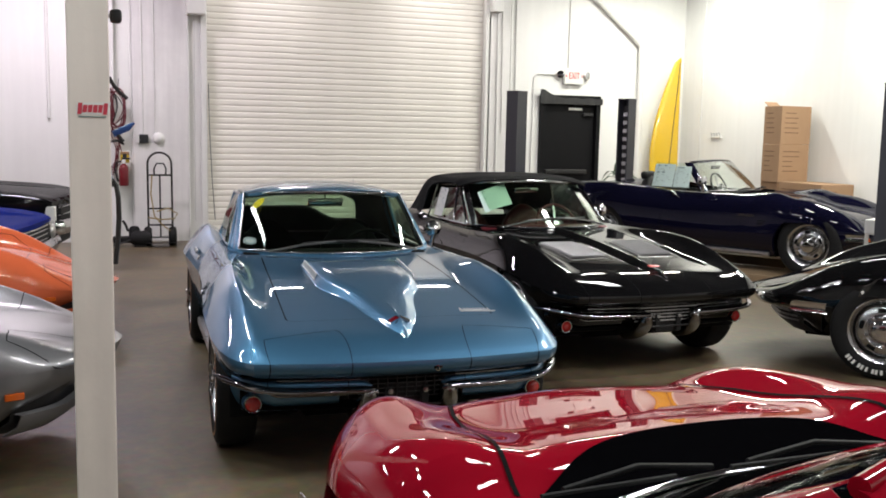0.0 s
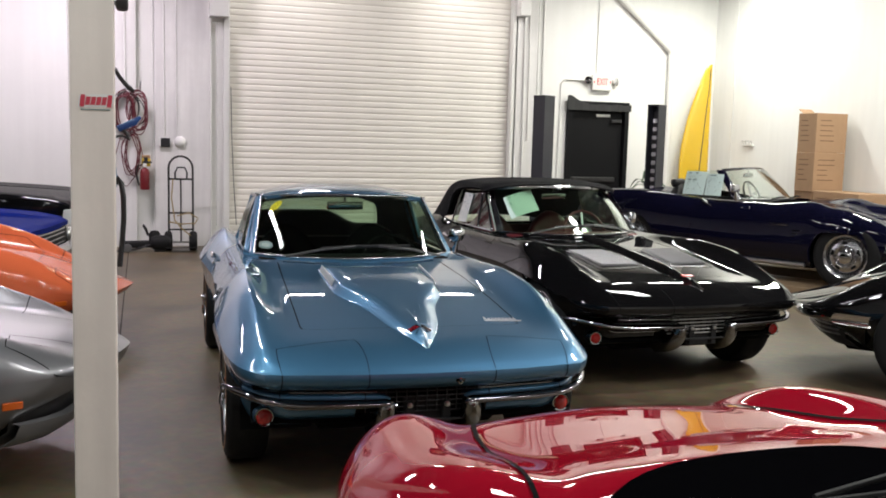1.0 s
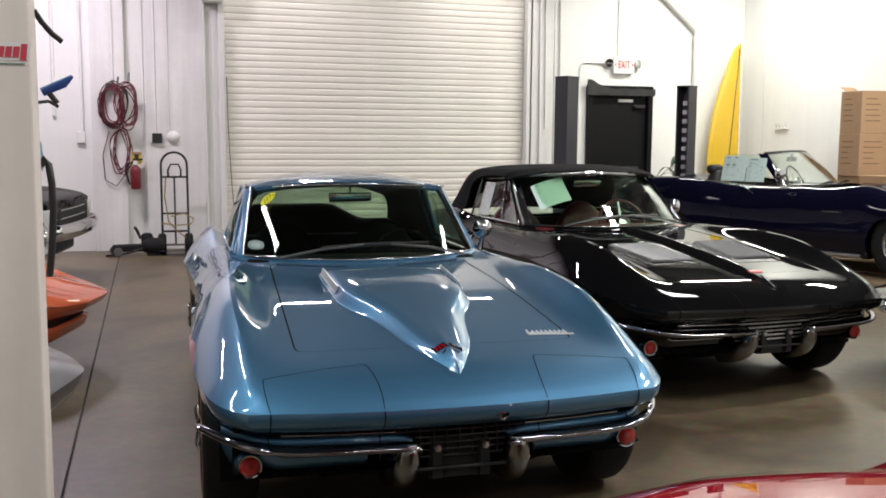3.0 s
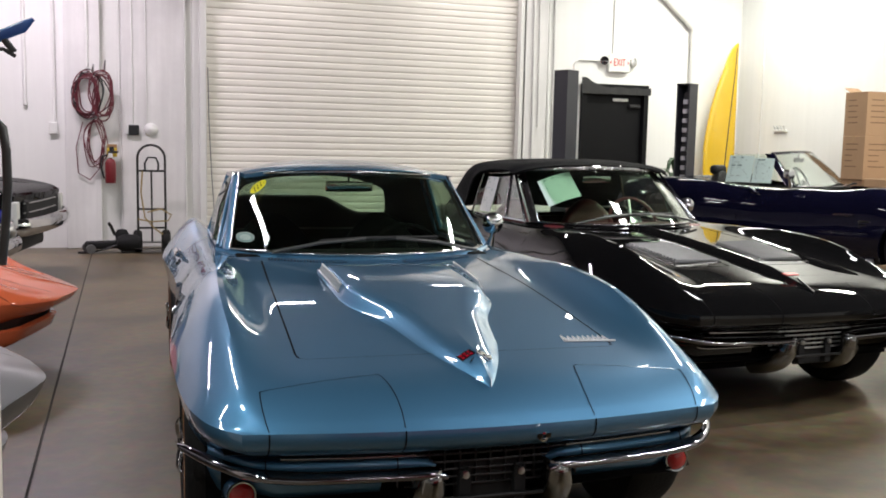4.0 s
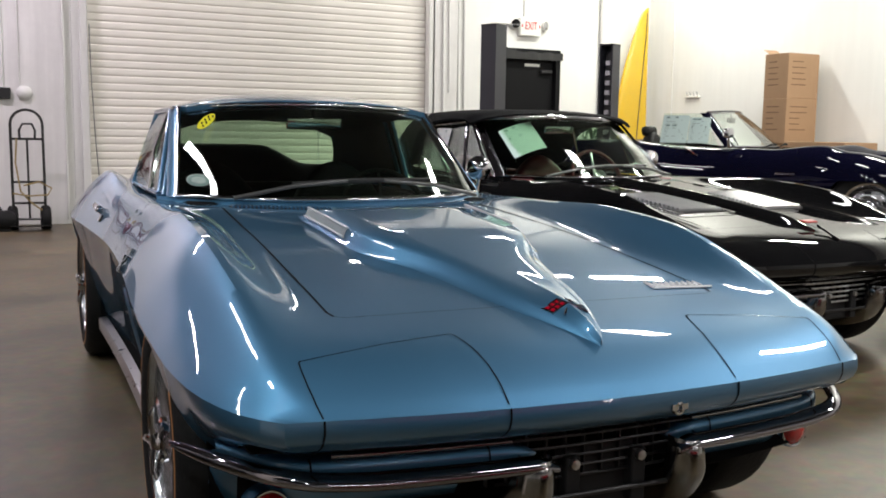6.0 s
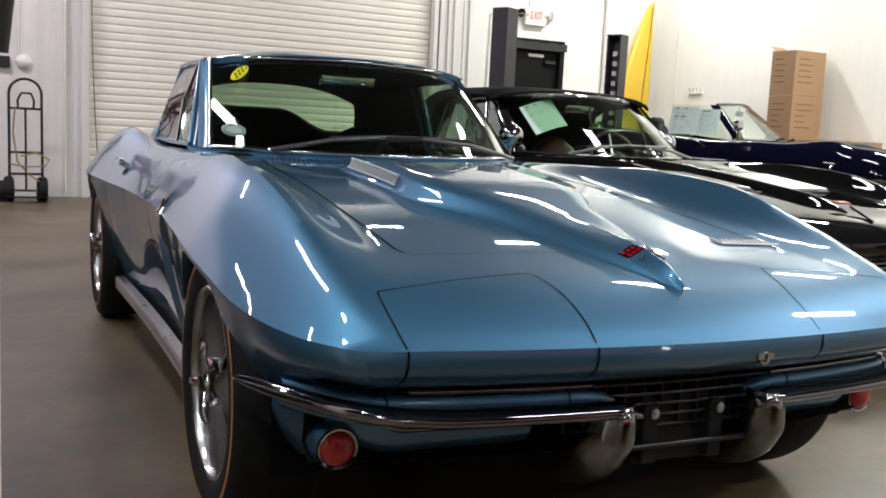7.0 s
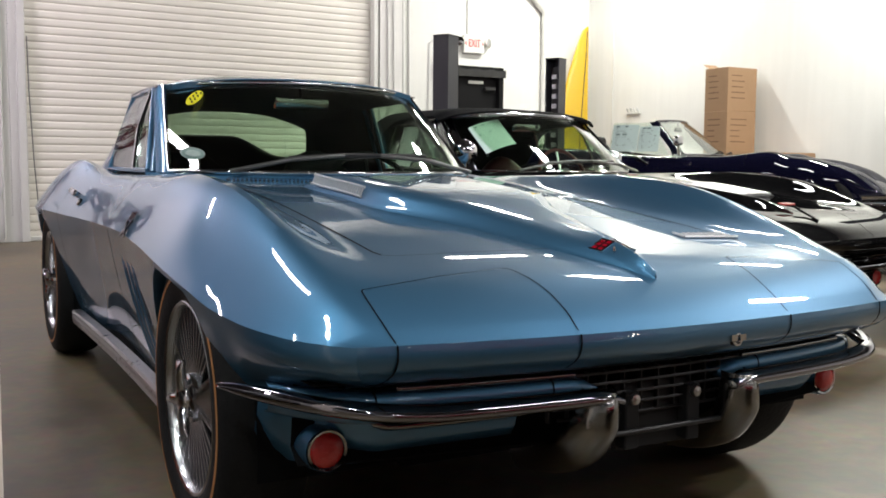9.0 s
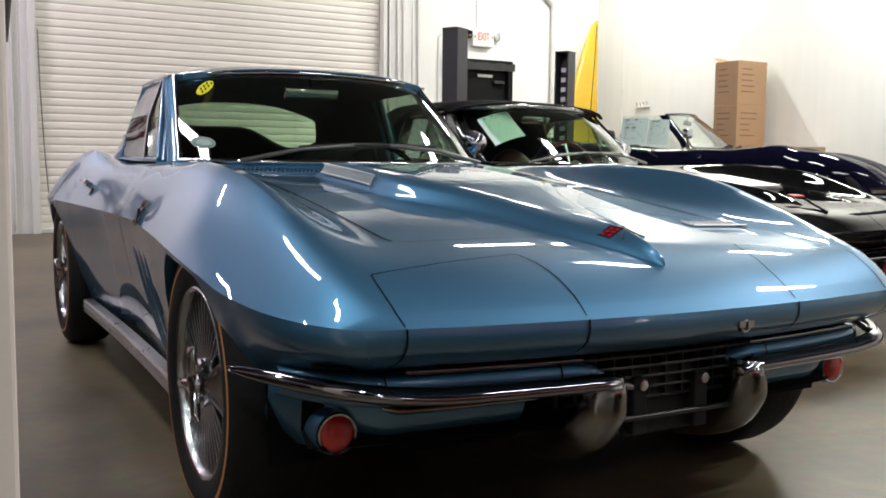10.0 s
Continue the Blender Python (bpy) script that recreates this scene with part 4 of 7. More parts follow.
def c2_car(m, mat, label, coupe, interior, style, group="cars in the hall"):
    root = thing("car", label, "car", m, group)
    S = c2_shell()
    S.build(root, mat)
    for x in (-0.735, 0.735):
        for y in (0.93, 3.419):
            wheel(style, root, x, y)
    # nose: headlight doors, grille, bumpers, lamps
    for s in (-1, 1):
        S.line([(s * 0.277, 0.2), (s * 0.276, 0.24), (s * 0.279, 0.29), (s * 0.288, 0.35), (s * 0.299, 0.398), (s * 0.304, 0.408), (s * 0.315, 0.411)], root, 0.003)
        S.line([(s * 0.632, 0.247), (s * 0.638, 0.27), (s * 0.643, 0.305), (s * 0.645, 0.345), (s * 0.644, 0.366), (s * 0.638, 0.37)], root, 0.003)
        # rear edge laid in bright metal to paint the glint on this gap
        S.line([(s * 0.315, 0.411), (s * 0.47, 0.396), (s * 0.638, 0.37)], root, 0.0016, DARKCHROME, lift=0.0008)
        for x, y in ((0.277, 0.196), (0.632, 0.246)):
            rows = []
            for i in range(7):
                f = i / 6
                rows.append([(s * x + e, y - 0.006 + 0.075 * (0.1 * f + 0.9 * f ** 3) - 0.007 * math.sin(math.pi * f), 0.557 - f * 0.084) for e in (-0.0022, 0.0022)])
            loft(rows, root, "panel_gap", DARK)
    # near-black liner paints the shade behind the grille bars
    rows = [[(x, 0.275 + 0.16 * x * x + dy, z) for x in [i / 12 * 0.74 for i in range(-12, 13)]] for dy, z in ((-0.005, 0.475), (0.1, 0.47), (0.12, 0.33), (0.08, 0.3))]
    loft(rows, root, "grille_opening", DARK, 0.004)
    for i in range(5):
        z = 0.452 - i * 0.022
        w = 0.3 - 0.012 * i
        part("grille_bar", tube([(w * j / 10, 0.285 + 0.16 * (w * j / 10) ** 2, z) for j in range(-10, 11)], 0.0036 if coupe else 0.005, 6), GRILLEMETAL if coupe else STEEL, root, smooth=60)
    for i in range(-6, 7):
        part("grille_divider", rbox(i * 0.045 - 0.0016, i * 0.045 + 0.0016, 0.287 + 0.16 * (i * 0.045) ** 2, 0.299 + 0.16 * (i * 0.045) ** 2, 0.36, 0.456, 0.0006, 1), GRILLEMETAL if coupe else DARK, root)
    for s in (-1, 1):
        # painted band under the slot
        xs = [s * (0.165 + 0.61 * i / 20) for i in range(21)]
        end = [math.sqrt(max(0.02, 1 - max(0.0, 1 - i / 3.0) ** 2)) for i in range(21)]
        yb = lambda x: 0.262 + 0.16 * x * x + (max(0, abs(x) - 0.62) * 1.6) ** 2 * 2.4
        loft([[(x, yb(x) + o + 0.02 * (1 - e), 0.424 + (z - 0.424) * e) for x, e in zip(xs, end)] for o, z in ((0.05, 0.45), (0.016, 0.452), (0.004, 0.447), (0.0, 0.436), (0.0, 0.42), (0.004, 0.4), (0.03, 0.39))], root, "nose_band", mat, 0.003, smooth=70)
        for x in (0.277, 0.632):
            loft([[(s * x + e, yb(x) + o - 0.0012, z) for e in (-0.002, 0.002)] for o, z in ((0.016, 0.453), (0.004, 0.448), (0.0, 0.436), (0.0, 0.42))], root, "panel_gap", DARK)
        part("slot_trim", tube([(x, yb(x) + 0.008, 0.4585) for x in xs[2:-6]], 0.005, 8), DARKCHROME, root, smooth=60)
        # chrome bumper blade turning down at the inner end, round at the outer end
        pts = []
        for i in range(37):
            x = 0.15 + 0.708 * i / 36
            f = smooth01((0.19 - x) / 0.05)
            e = math.sqrt(max(0.06, 1 - (max(0.0, x - 0.755) / 0.106) ** 2))
            pts.append((s * x, 0.205 + 0.14 * x * x + (max(0, x - 0.62) * 1.5) ** 2 * 1.8, 0.416 + 0.026 * smooth01((x - 0.5) / 0.38) - 0.01 * f, e * (1 - 0.35 * f)))
        rows = []
        for k in range(13):
            a = radians(-100 + 200 * k / 12)
            rows.append([(p[0], p[1] + 0.03 - 0.034 * math.cos(a) * (0.4 + 0.6 * p[3]), p[2] + 0.003 + 0.0165 * math.sin(a) * p[3]) for p in pts])
        loft(rows, root, "bumper", BUMPERCHROME, 0.003, smooth=50)
        # guard: a broad blade that sweeps down and back from the bumper's inner end
        gy = curve([(0, 0.212), (1, 0.199), (2, 0.2), (3, 0.222), (4, 0.262), (5, 0.32), (6, 0.39), (7, 0.47)])
        gz = curve([(0, 0.43), (1, 0.4), (2, 0.36), (3, 0.315), (4, 0.275), (5, 0.245), (6, 0.222), (7, 0.205)])
        rows = []
        for j in range(29):
            f = j / 28
            wd = 0.034 + 0.014 * math.sin(math.pi * f)
            back = 0.05 + 0.03 * math.sin(math.pi * f)
            row = []
            for k in range(13):
                a = radians(-90 + 180 * k / 12)
                c = math.cos(a)
                row.append((s * (0.185 + wd * math.sin(a) + 0.02 * f), gy(7 * f) + back * (1 - c) * (1 - 0.6 * f), gz(7 * f) + back * (1 - c) * (0.1 + 0.9 * f)))
            rows.append(row)
        loft(rows, root, "bumper_guard", DARKCHROME, 0.003, smooth=70)
        # painted valance with its round lamp
        xs = [s * (0.3 + 0.475 * i / 26) for i in range(27)]
        yv = lambda x: 0.36 + 0.1 * x * x + (max(0, abs(x) - 0.6) * 1.5) ** 2 * 2.2
        zv = lambda x: 1 + 0.48 * smooth01((abs(x) - 0.58) / 0.06)
        loft([[(x, yv(x) + o, 0.276 + (z - 0.276) * zv(x)) for x in xs] for o, z in ((0.04, 0.368), (0.006, 0.366), (0.0, 0.36), (0.006, 0.342), (0.022, 0.32), (0.046, 0.298), (0.09, 0.276))], root, "valance", mat, 0.004)
        # near-black sheet stands for the shade in the slot under the bumper
        loft([[(x, yv(x) + 0.045, z) for x in xs[:19]] for z in (0.42, 0.36)], root, "valance_recess_shade", DARK, 0.004)
        part("valance_trim", tube([(s * x, yv(x) - 0.004, z) for x, z in [(0.24 + 0.035 * i, 0.369) for i in range(10)] + [(0.58, 0.371), (0.605, 0.378), (0.615, 0.392)]], 0.0065, 8), DARKCHROME, root, smooth=60)
        part("lamp_pod", lathe([(0.049, -0.002), (0.052, 0.012), (0.056, 0.04), (0.06, 0.07)], 32, pose(s * 0.686, 0.432, 0.328, 0, 0, 90) @ Matrix.Scale(0.86, 4)), mat, root, smooth=50)
        lamp = part("parking_lamp", lathe([(0.042, 0.08), (0.047, 0.0), (0.046, -0.006), (0.041, -0.005)], 32, pose(s * 0.686, 0.432, 0.328, 0, 0, 90) @ Matrix.Scale(0.86, 4)), CHROME, root, smooth=40)
        part("lens", lathe([(0.04, -0.002), (0.035, -0.01), (0.018, -0.016), (0.0, -0.018)], 28, pose(s * 0.686, 0.432, 0.328, 0, 0, 90) @ Matrix.Scale(0.86, 4)), REDLENS, lamp, "red round lens", smooth=50)
        # plate bracket bolts
        part("plate_arm", rbox(s * 0.083 - 0.018, s * 0.083 + 0.018, 0.268, 0.3, 0.29, 0.41, 0.003, 1), DARKTRIM, root)
        part("bolt", lathe([(0.0, -0.012), (0.011, -0.01), (0.012, 0.0)], 8, pose(s * 0.083, 0.268, 0.396, 0, 0, 90)), STEEL, root)
    part("plate_backing", rbox(-0.105, 0.105, 0.3, 0.312, 0.28, 0.425, 0.004, 1), DARKTRIM, root, "empty black plate bracket")
    part("centre_bar", tube([(-0.2 + 0.05 * i, 0.262, 0.33) for i in range(9)], 0.006, 10), GRILLEMETAL, root, smooth=60)
    # hood gap, cowl vents
    for s in (-1, 1):
        S.line([(s * 0.48, 1.86), (s * 0.495, 1.5)], root, 0.008)
        S.line([(s * 0.495, 1.5), (s * 0.508, 1.0), (s * 0.515, 0.6), (s * 0.508, 0.57)], root, 0.006)
    S.line([(-0.508, 0.57), (-0.485, 0.556), (-0.2, 0.545), (0.2, 0.545), (0.485, 0.556), (0.508, 0.57)], root, 0.0016)
    for s in (-1, 1):
        for i in range(18):
            x = s * (0.12 + 0.018 * i)
            S.line([(x, 1.84 + 0.12 * abs(x)), (x + s * 0.004, 1.885 + 0.12 * abs(x))], root, 0.008, BLACK, 0.002, "vent_slot")
    # flank: door gaps, handle, badge, louvres, sill trim
    for s in (-1, 1):
        for yd in (1.92, 2.98):
            rows = []
            for i in range(12):
                z = 0.25 + 0.41 * i / 11
                xx = S.side(yd, z) + 0.001
                rows.append([(s * xx, yd + e, z) for e in (-0.0025, 0.0025)])
            loft(rows, root, "panel_gap", DARK)
            S.line([(s * S.W(yd) * 0.995, yd), (s * S.W(yd) * 0.9, yd), (s * 0.68, yd + (0.06 if yd < 2 else 0.0))], root, 0.004)
        sy = [1.29 + 0.09 * i for i in range(20)]
        loft([[(s * (0.79 - 0.012 * math.sin(math.pi * (y - 1.29) / 1.71) + o), y, z) for y in sy] for o, z in ((-0.03, 0.252), (0.0, 0.25), (0.006, 0.24), (0.002, 0.232), (0.006, 0.222), (0.002, 0.213), (0.004, 0.203), (-0.004, 0.192), (-0.03, 0.19))], root, "sill_trim", STEEL, 0.0, "ribbed bright sill moulding", smooth=30)
        if coupe:
            # near-black strips paint the shade inside the body-coloured slots
            for i in range(3):
                slot, lip = [], []
                for k in range(19):
                    f = k / 18
                    z = 0.585 - 0.32 * f
                    y = 1.53 + 0.095 * i - 0.1 * f
                    e = math.sqrt(max(0.01, 1 - (2 * f - 1) ** 8))
                    xx = S.side(y, z)
                    slot.append([(s * (xx + 0.001), y + g * e, z) for g in (-0.012, 0.0, 0.014)])
                    lip.append([(s * (xx + d * e), y + g * e, z) for g, d in ((-0.026, 0.0), (-0.018, 0.005), (-0.011, 0.005), (-0.009, 0.0))])
                loft(slot, root, "fender_slot", DARK, 0.0, "dark strip for the shade in an upright fender slot")
                loft(lip, root, "fender_louvre", mat, 0.0, smooth=40)
        hd = part("door_handle", rbox(-0.06, 0.06, -0.012, 0.012, 0.012, 0.03, 0.006, 2, on_skin(S, s * 0.79, 2.78)), CHROME, root, smooth=40)
        part("handle_foot", rbox(-0.05, -0.035, -0.01, 0.01, -0.004, 0.014, 0.003, 1, on_skin(S, s * 0.79, 2.78)), CHROME, hd)
        part("handle_foot", rbox(0.035, 0.05, -0.01, 0.01, -0.004, 0.014, 0.003, 1, on_skin(S, s * 0.79, 2.78)), CHROME, hd)
        part("door_lock", lathe([(0, 0.01), (0.014, 0.008), (0.015, 0)], 12, on_skin(S, s * 0.8, 2.66) @ pose(0, 0, 0, 0, -90, 0)), CHROME, root)
        if coupe:
            m = on_skin(S, s * 0.834, 1.54, 0, 0.002) @ Matrix.Scale(1.15, 4)
            bm = bmesh.new()
            box(bm, -0.035, 0.035, -0.003, 0.003, 0, 0.006, m @ pose(0, 0, 0, 0, 0, 35))
            box(bm, -0.035, 0.035, -0.003, 0.003, 0, 0.006, m @ pose(0, 0, 0.001, 0, 0, -35))
            box(bm, -0.035, -0.005, 0.008, 0.026, 0, 0.005, m @ pose(0, 0, 0, 0, 0, 10))
            box(bm, 0.005, 0.035, 0.008, 0.026, 0, 0.005, m @ pose(0, 0, 0, 0, 0, -10))
            for i in range(3):
                box(bm, -0.03 + 0.022 * i, -0.016 + 0.022 * i, -0.045, -0.025, 0, 0.005, m)
            part("fender_badge", bm, CHROME, root, "small chrome flag badge")
    # windscreen and greenhouse
    base = lambda q: (0.59 * q, 1.85 + 0.2 * q * q + 0.07 * q ** 6, 0.832 + 0.004 * q * q)
    topl = lambda q: (0.518 * q, 2.34 + 0.1 * q * q + 0.06 * q ** 6, 1.175 - 0.022 * q * q)
    loft(screen_rows(base, topl), root, "windscreen", GLASS, 0.004, smooth=80)
    ring = [base(-1 + 2 * i / 16) for i in range(17)] + [topl(1 - 2 * i / 16) for i in range(17)]
    ring.append(ring[0])
    part("screen_trim", tube([Vector(p) + Vector((0, -0.012, 0.004)) for p in ring], 0.009 if coupe else 0.006, 8), CHROME, root, smooth=60)
    for s in (-1, 1):
        rows = []
        for j in range(9):
            t = j / 8
            p = Vector(base(s)).lerp(Vector(topl(s)), t)
            rows.append([(p.x - s * 0.002, p.y - 0.012, p.z), (p.x + s * 0.016, p.y - 0.004, p.z), (p.x + s * 0.028, p.y + 0.022, p.z), (p.x + s * 0.03, p.y + 0.06, p.z), (p.x + s * 0.0, p.y + 0.055, p.z)])
        loft(rows, root, "windscreen_pillar", mat if coupe else CHROME, 0.003, smooth=50)
        loft([[Vector(r[0]) + Vector((-s * 0.006, 0.01, 0)), Vector(r[4]) + Vector((-s * 0.006, 0.004, 0)), Vector(r[3]) + Vector((-s * 0.006, 0.006, 0))] for r in rows], root, "pillar_lining", VINYL)
    # wipers
    for x0, x1 in ((-0.43, -0.02), (0.5, 0.12)):
        a, b = Vector((x0, 1.9 + 0.1 * x0 * x0, 0.842)), Vector((x1, 1.92, 0.9))
        arm = part("wiper", tube([a, a.lerp(b, 0.5) + Vector((0, -0.02, 0.012)), b], 0.008, 6), WIPER, root, smooth=60)
        part("blade", tube([b + Vector((-0.2, 0.01, -0.012)), b, b + Vector((0.2, 0.03, 0.0))], 0.008, 6), BLACK, arm)
    # painted shelf between the hood and the glass
    rows = []
    for d, lift in ((-0.035, -0.003), (-0.02, 0.003), (-0.01, 0.0), (0.012, 0.0)):
        row = []
        for i in range(25):
            q = 1.1 * (-1 + i / 12)
            p = base(q)
            row.append((p[0], p[1] + d, max(S.at(p[0], p[1] + d) + lift, (p[2] - 0.002) if d > -0.015 else 0.0)))
        rows.append(row)
    loft(rows, root, "cowl", mat, 0.0, smooth=50)
    # cabin
    tub = bmesh.new()
    box(tub, -0.6, 0.6, 1.9, 3.9, 0.2, 0.24)
    box(tub, -0.64, -0.6, 1.9, 3.9, 0.2, 0.8)
    box(tub, 0.6, 0.64, 1.9, 3.9, 0.2, 0.8)
    box(tub, -0.6, 0.6, 3.86, 3.9, 0.24, 0.74)
    part("cabin_lining", tub, interior, root)
    part("dashboard", rbox(-0.6, 0.6, 1.95, 2.22, 0.55, 0.825, 0.04, 2), interior, root, smooth=40)
    for x in (-0.3, 0.3):
        seat(root, x, 2.85, interior, 0.0, 0.21)
    steering_wheel(root, 0.3, 2.38, 0.74 if coupe else 0.8, CABIN if coupe else REDVINYL, spoke=CABIN if coupe else STEEL)
    stalk = part("rear_view_mirror", rbox(-0.12, 0.12, -0.012, 0.012, -0.025, 0.025, 0.01, 2, pose(0.0, 2.4, 1.105, 10, 0, 8)), CHROME, root, smooth=40)
    part("stalk", tube([(0.0, 2.41, 1.12), (0.0, 2.42, 1.18)], 0.006, 6), CHROME, stalk)
    mir = part("door_mirror", lathe([(0.0, -0.035), (0.03, -0.03), (0.05, -0.005), (0.055, 0.02), (0.05, 0.026), (0.0, 0.027)], 24, pose(0.745, 2.38, 0.925, 0, 0, 80)), CHROME, root, smooth=50)
    part("stem", tube([(0.745, 2.38, 0.89), (0.742, 2.39, 0.86), (0.735, 2.4, 0.81)], [0.012, 0.014, 0.022], 8), CHROME, mir, smooth=60)
    return root, S, base, topl


CABIN = material("black_cabin_trim", (0.0035, 0.0035, 0.004), 0.9, vary=0.2, scale=20, Specular_IOR_Level=0.08)
DARKTRIM = material("dark_trim", (0.006, 0.006, 0.007), 0.75, vary=0.2, scale=12)


def coupe_roof(root, S, mat):
    """Fastback roof with side windows and a wrap-round rear window."""
    # roof skin between the rails
    half = curve([(2.36, 0.5), (2.6, 0.53), (2.95, 0.53), (3.3, 0.49), (3.8, 0.36), (4.3, 0.2), (4.45, 0.14)])
    mid = curve([(2.3, 1.188), (2.45, 1.212), (2.7, 1.23), (3.0, 1.222), (3.3, 1.185), (3.7, 1.09), (4.1, 0.945), (4.45, 0.79)])
    edge = curve([(2.36, 1.16), (2.6, 1.165), (2.95, 1.15), (3.3, 1.105), (3.8, 0.98), (4.3, 0.82), (4.45, 0.75)])
    ys = [2.33 + 0.62 * i / 12 for i in range(13)]
    rows = []
    for y in ys:
        f = smooth01((2.5 - y) / 0.17)
        row = []
        for i in range(21):
            q = -1 + i / 10
            yy = y + 0.1 * q * q * f
            z = mid(y) + (edge(y) - mid(y)) * abs(q) ** 2.6
            row.append((half(max(2.36, y)) * q, yy, z))
        rows.append(row)
    loft(rows, root, "roof", mat, 0.02, smooth=50)
    loft([[(p[0] * 0.97, p[1] + 0.02, p[2] - 0.028) for p in r] for r in rows], root, "headliner", VINYL, 0.004, "black headliner")
    belt = curve([(2.9, 0.63), (3.2, 0.63), (3.6, 0.56), (4.0, 0.44), (4.45, 0.25)])
    rows = []
    ys = [2.95 + 1.5 * i / 52 for i in range(53)]
    pane = lambda i, c: 19 <= i <= 38 and c < 0.625
    edge_q = lambda i: 0.5 + 0.3 * (max(0.0, min(1, (i - 18.5) / 5)) * max(0.0, min(1, (39.5 - i) / 6))) ** 0.5
    sec = []
    for n, y in enumerate(ys):
        row = []
        zb = S.at(belt(y), y) - 0.01
        for i in range(65):
            q = -1 + i / 32
            a = abs(q)
            a = a * edge_q(n) / 0.625 if a <= 0.625 else edge_q(n) + (a - 0.625) / 0.375 * (1 - edge_q(n))
            if a <= 0.6:
                x = half(y) * a / 0.6
                z = mid(y) + (edge(y) - mid(y)) * (a / 0.6) ** 2.6
            else:
                f = (a - 0.6) / 0.4
                x = half(y) + (belt(y) - half(y)) * f
                z = edge(y) + (zb - edge(y)) * f ** 0.85
            row.append((math.copysign(x, q), y, z))
        sec.append(row)
    bp, bg = bmesh.new(), bmesh.new()
    vp = [[bp.verts.new(p) for p in r] for r in sec]
    vg = [[bg.verts.new(p) for p in r] for r in sec]
    for i in range(len(ys) - 1):
        for j in range(64):
            q = abs(-1 + (j + 0.5) / 32)
            b, v = (bg, vg) if pane(i, q) else (bp, vp)
            b.faces.new((v[i][j], v[i][j + 1], v[i + 1][j + 1], v[i + 1][j]))
    for b in (bp, bg):
        bmesh.ops.delete(b, geom=[v for v in b.verts if not v.link_faces], context="VERTS")
    part("fastback", thick(bp, 0.015), mat, root, smooth=50)
    inner = bmesh.new()
    vi = [[inner.verts.new((p[0] * 0.965, p[1], p[2] - 0.022)) for p in r] for r in sec]
    for i in range(len(ys) - 1):
        for j in range(64):
            if not pane(i, abs(-1 + (j + 0.5) / 32)):
                inner.faces.new((vi[i][j], vi[i][j + 1], vi[i + 1][j + 1], vi[i + 1][j]))
    part("rear_lining", inner, VINYL, root, "black cabin lining", smooth=60)
    part("rear_window", thick(bg, 0.004), GLASS, root, smooth=80)
    # dark hump on the luggage deck, built from its outline alone
    heap = lambda x: 0.905 + 0.1 * (1 - smooth01((x - 0.02) / 0.27)) - 0.5 * max(0.0, abs(x) - 0.43)
    xs = [-0.54 + 1.08 * i / 36 for i in range(37)]
    rows = [[(x, 3.36 - 0.03 * (1 - abs(x)), 0.45) for x in xs], [(x, 3.38, heap(x) - 0.05) for x in xs], [(x, 3.41, heap(x) - 0.012) for x in xs], [(x, 3.46, heap(x)) for x in xs],
            [(x * 0.96, 3.56, heap(x) - 0.012) for x in xs], [(x * 0.85, 3.72, heap(x) - 0.07) for x in xs], [(x * 0.75, 3.8, 0.74) for x in xs]]
    loft(rows, root, "luggage_hump", VINYL, 0.004, "black hump on the luggage deck, built from its outline", smooth=60)
    # louvred air slots at the hood's rear edge
    for s in (-1, 1):
        bed, fins = bmesh.new(), bmesh.new()
        for i in range(25):
            x = s * (0.13 + 0.013 * i)
            y = 1.85 + 0.2 * (x / 0.59) ** 2 - 0.075
            box(bed, -0.0068, 0.0068, -0.017, 0.017, 0.0, 0.003, pose(x, y, S.at(x, y), 4, 0, 0))
            box(fins, -0.0028, 0.0028, -0.018, 0.018, 0.0, 0.008, pose(x, y, S.at(x, y), 4, 0, 0))
        vent = part("air_slot", bed, DARKTRIM, root, "louvred air slot")
        part("slot_louvre", fins, mat, vent)
    part("antenna", tube([(0.57, 4.2, 0.74), (0.57, 4.2, 1.17)], 0.003, 6), STEEL, root, smooth=60)
    loft([[(belt(max(2.9, y)) * 0.95 * q, y, S.at(belt(max(2.9, y)) * 0.95 * q, y) + 0.006) for q in [-1 + j / 8 for j in range(17)]] for y in [3.2 + 0.1 * i for i in range(12)]], root, "rear_deck", VINYL, 0.003, "black carpeted deck")
    for s in (-1, 1):
        bl = lambda f: Vector((s * 0.638, 2.21 + 0.74 * f, 0.842))
        tl = lambda f: Vector((s * 0.54, 2.54 + 0.39 * f, 1.148 - 0.01 * f))
        rows = [[bl(f / 10).lerp(tl(f / 10), t / 6) + Vector((s * 0.015 * math.sin(math.pi * t / 6), 0, 0)) for f in range(11)] for t in range(7)]
        loft(rows, root, "side_window", GLASS, 0.004, smooth=80)
        ringp = [bl(0), bl(0.5), bl(1), tl(1), tl(0.5), tl(0), bl(0)]
        part("window_frame", tube(ringp, 0.011, 8), mat, root, smooth=60)
        part("frame_lining", tube([p + Vector((-s * 0.013, 0, 0)) for p in ringp], 0.012, 8), VINYL, root, smooth=60)
        part("door_post", tube([bl(0) + Vector((-s * 0.012, -0.028, -0.01)), tl(0) + Vector((-s * 0.02, -0.02, -0.012))], 0.013, 8), mat, root, smooth=60)
        part("vent_divider", tube([bl(0.3) + Vector((s * 0.006, 0, 0)), bl(0.3).lerp(tl(0.1), 0.5) + Vector((s * 0.02, 0, 0)), tl(0.1)], 0.008, 6), CHROME, root, smooth=60)
        # door top and the painted post behind the glass
        rows = []
        for i in range(6):
            f = i / 5
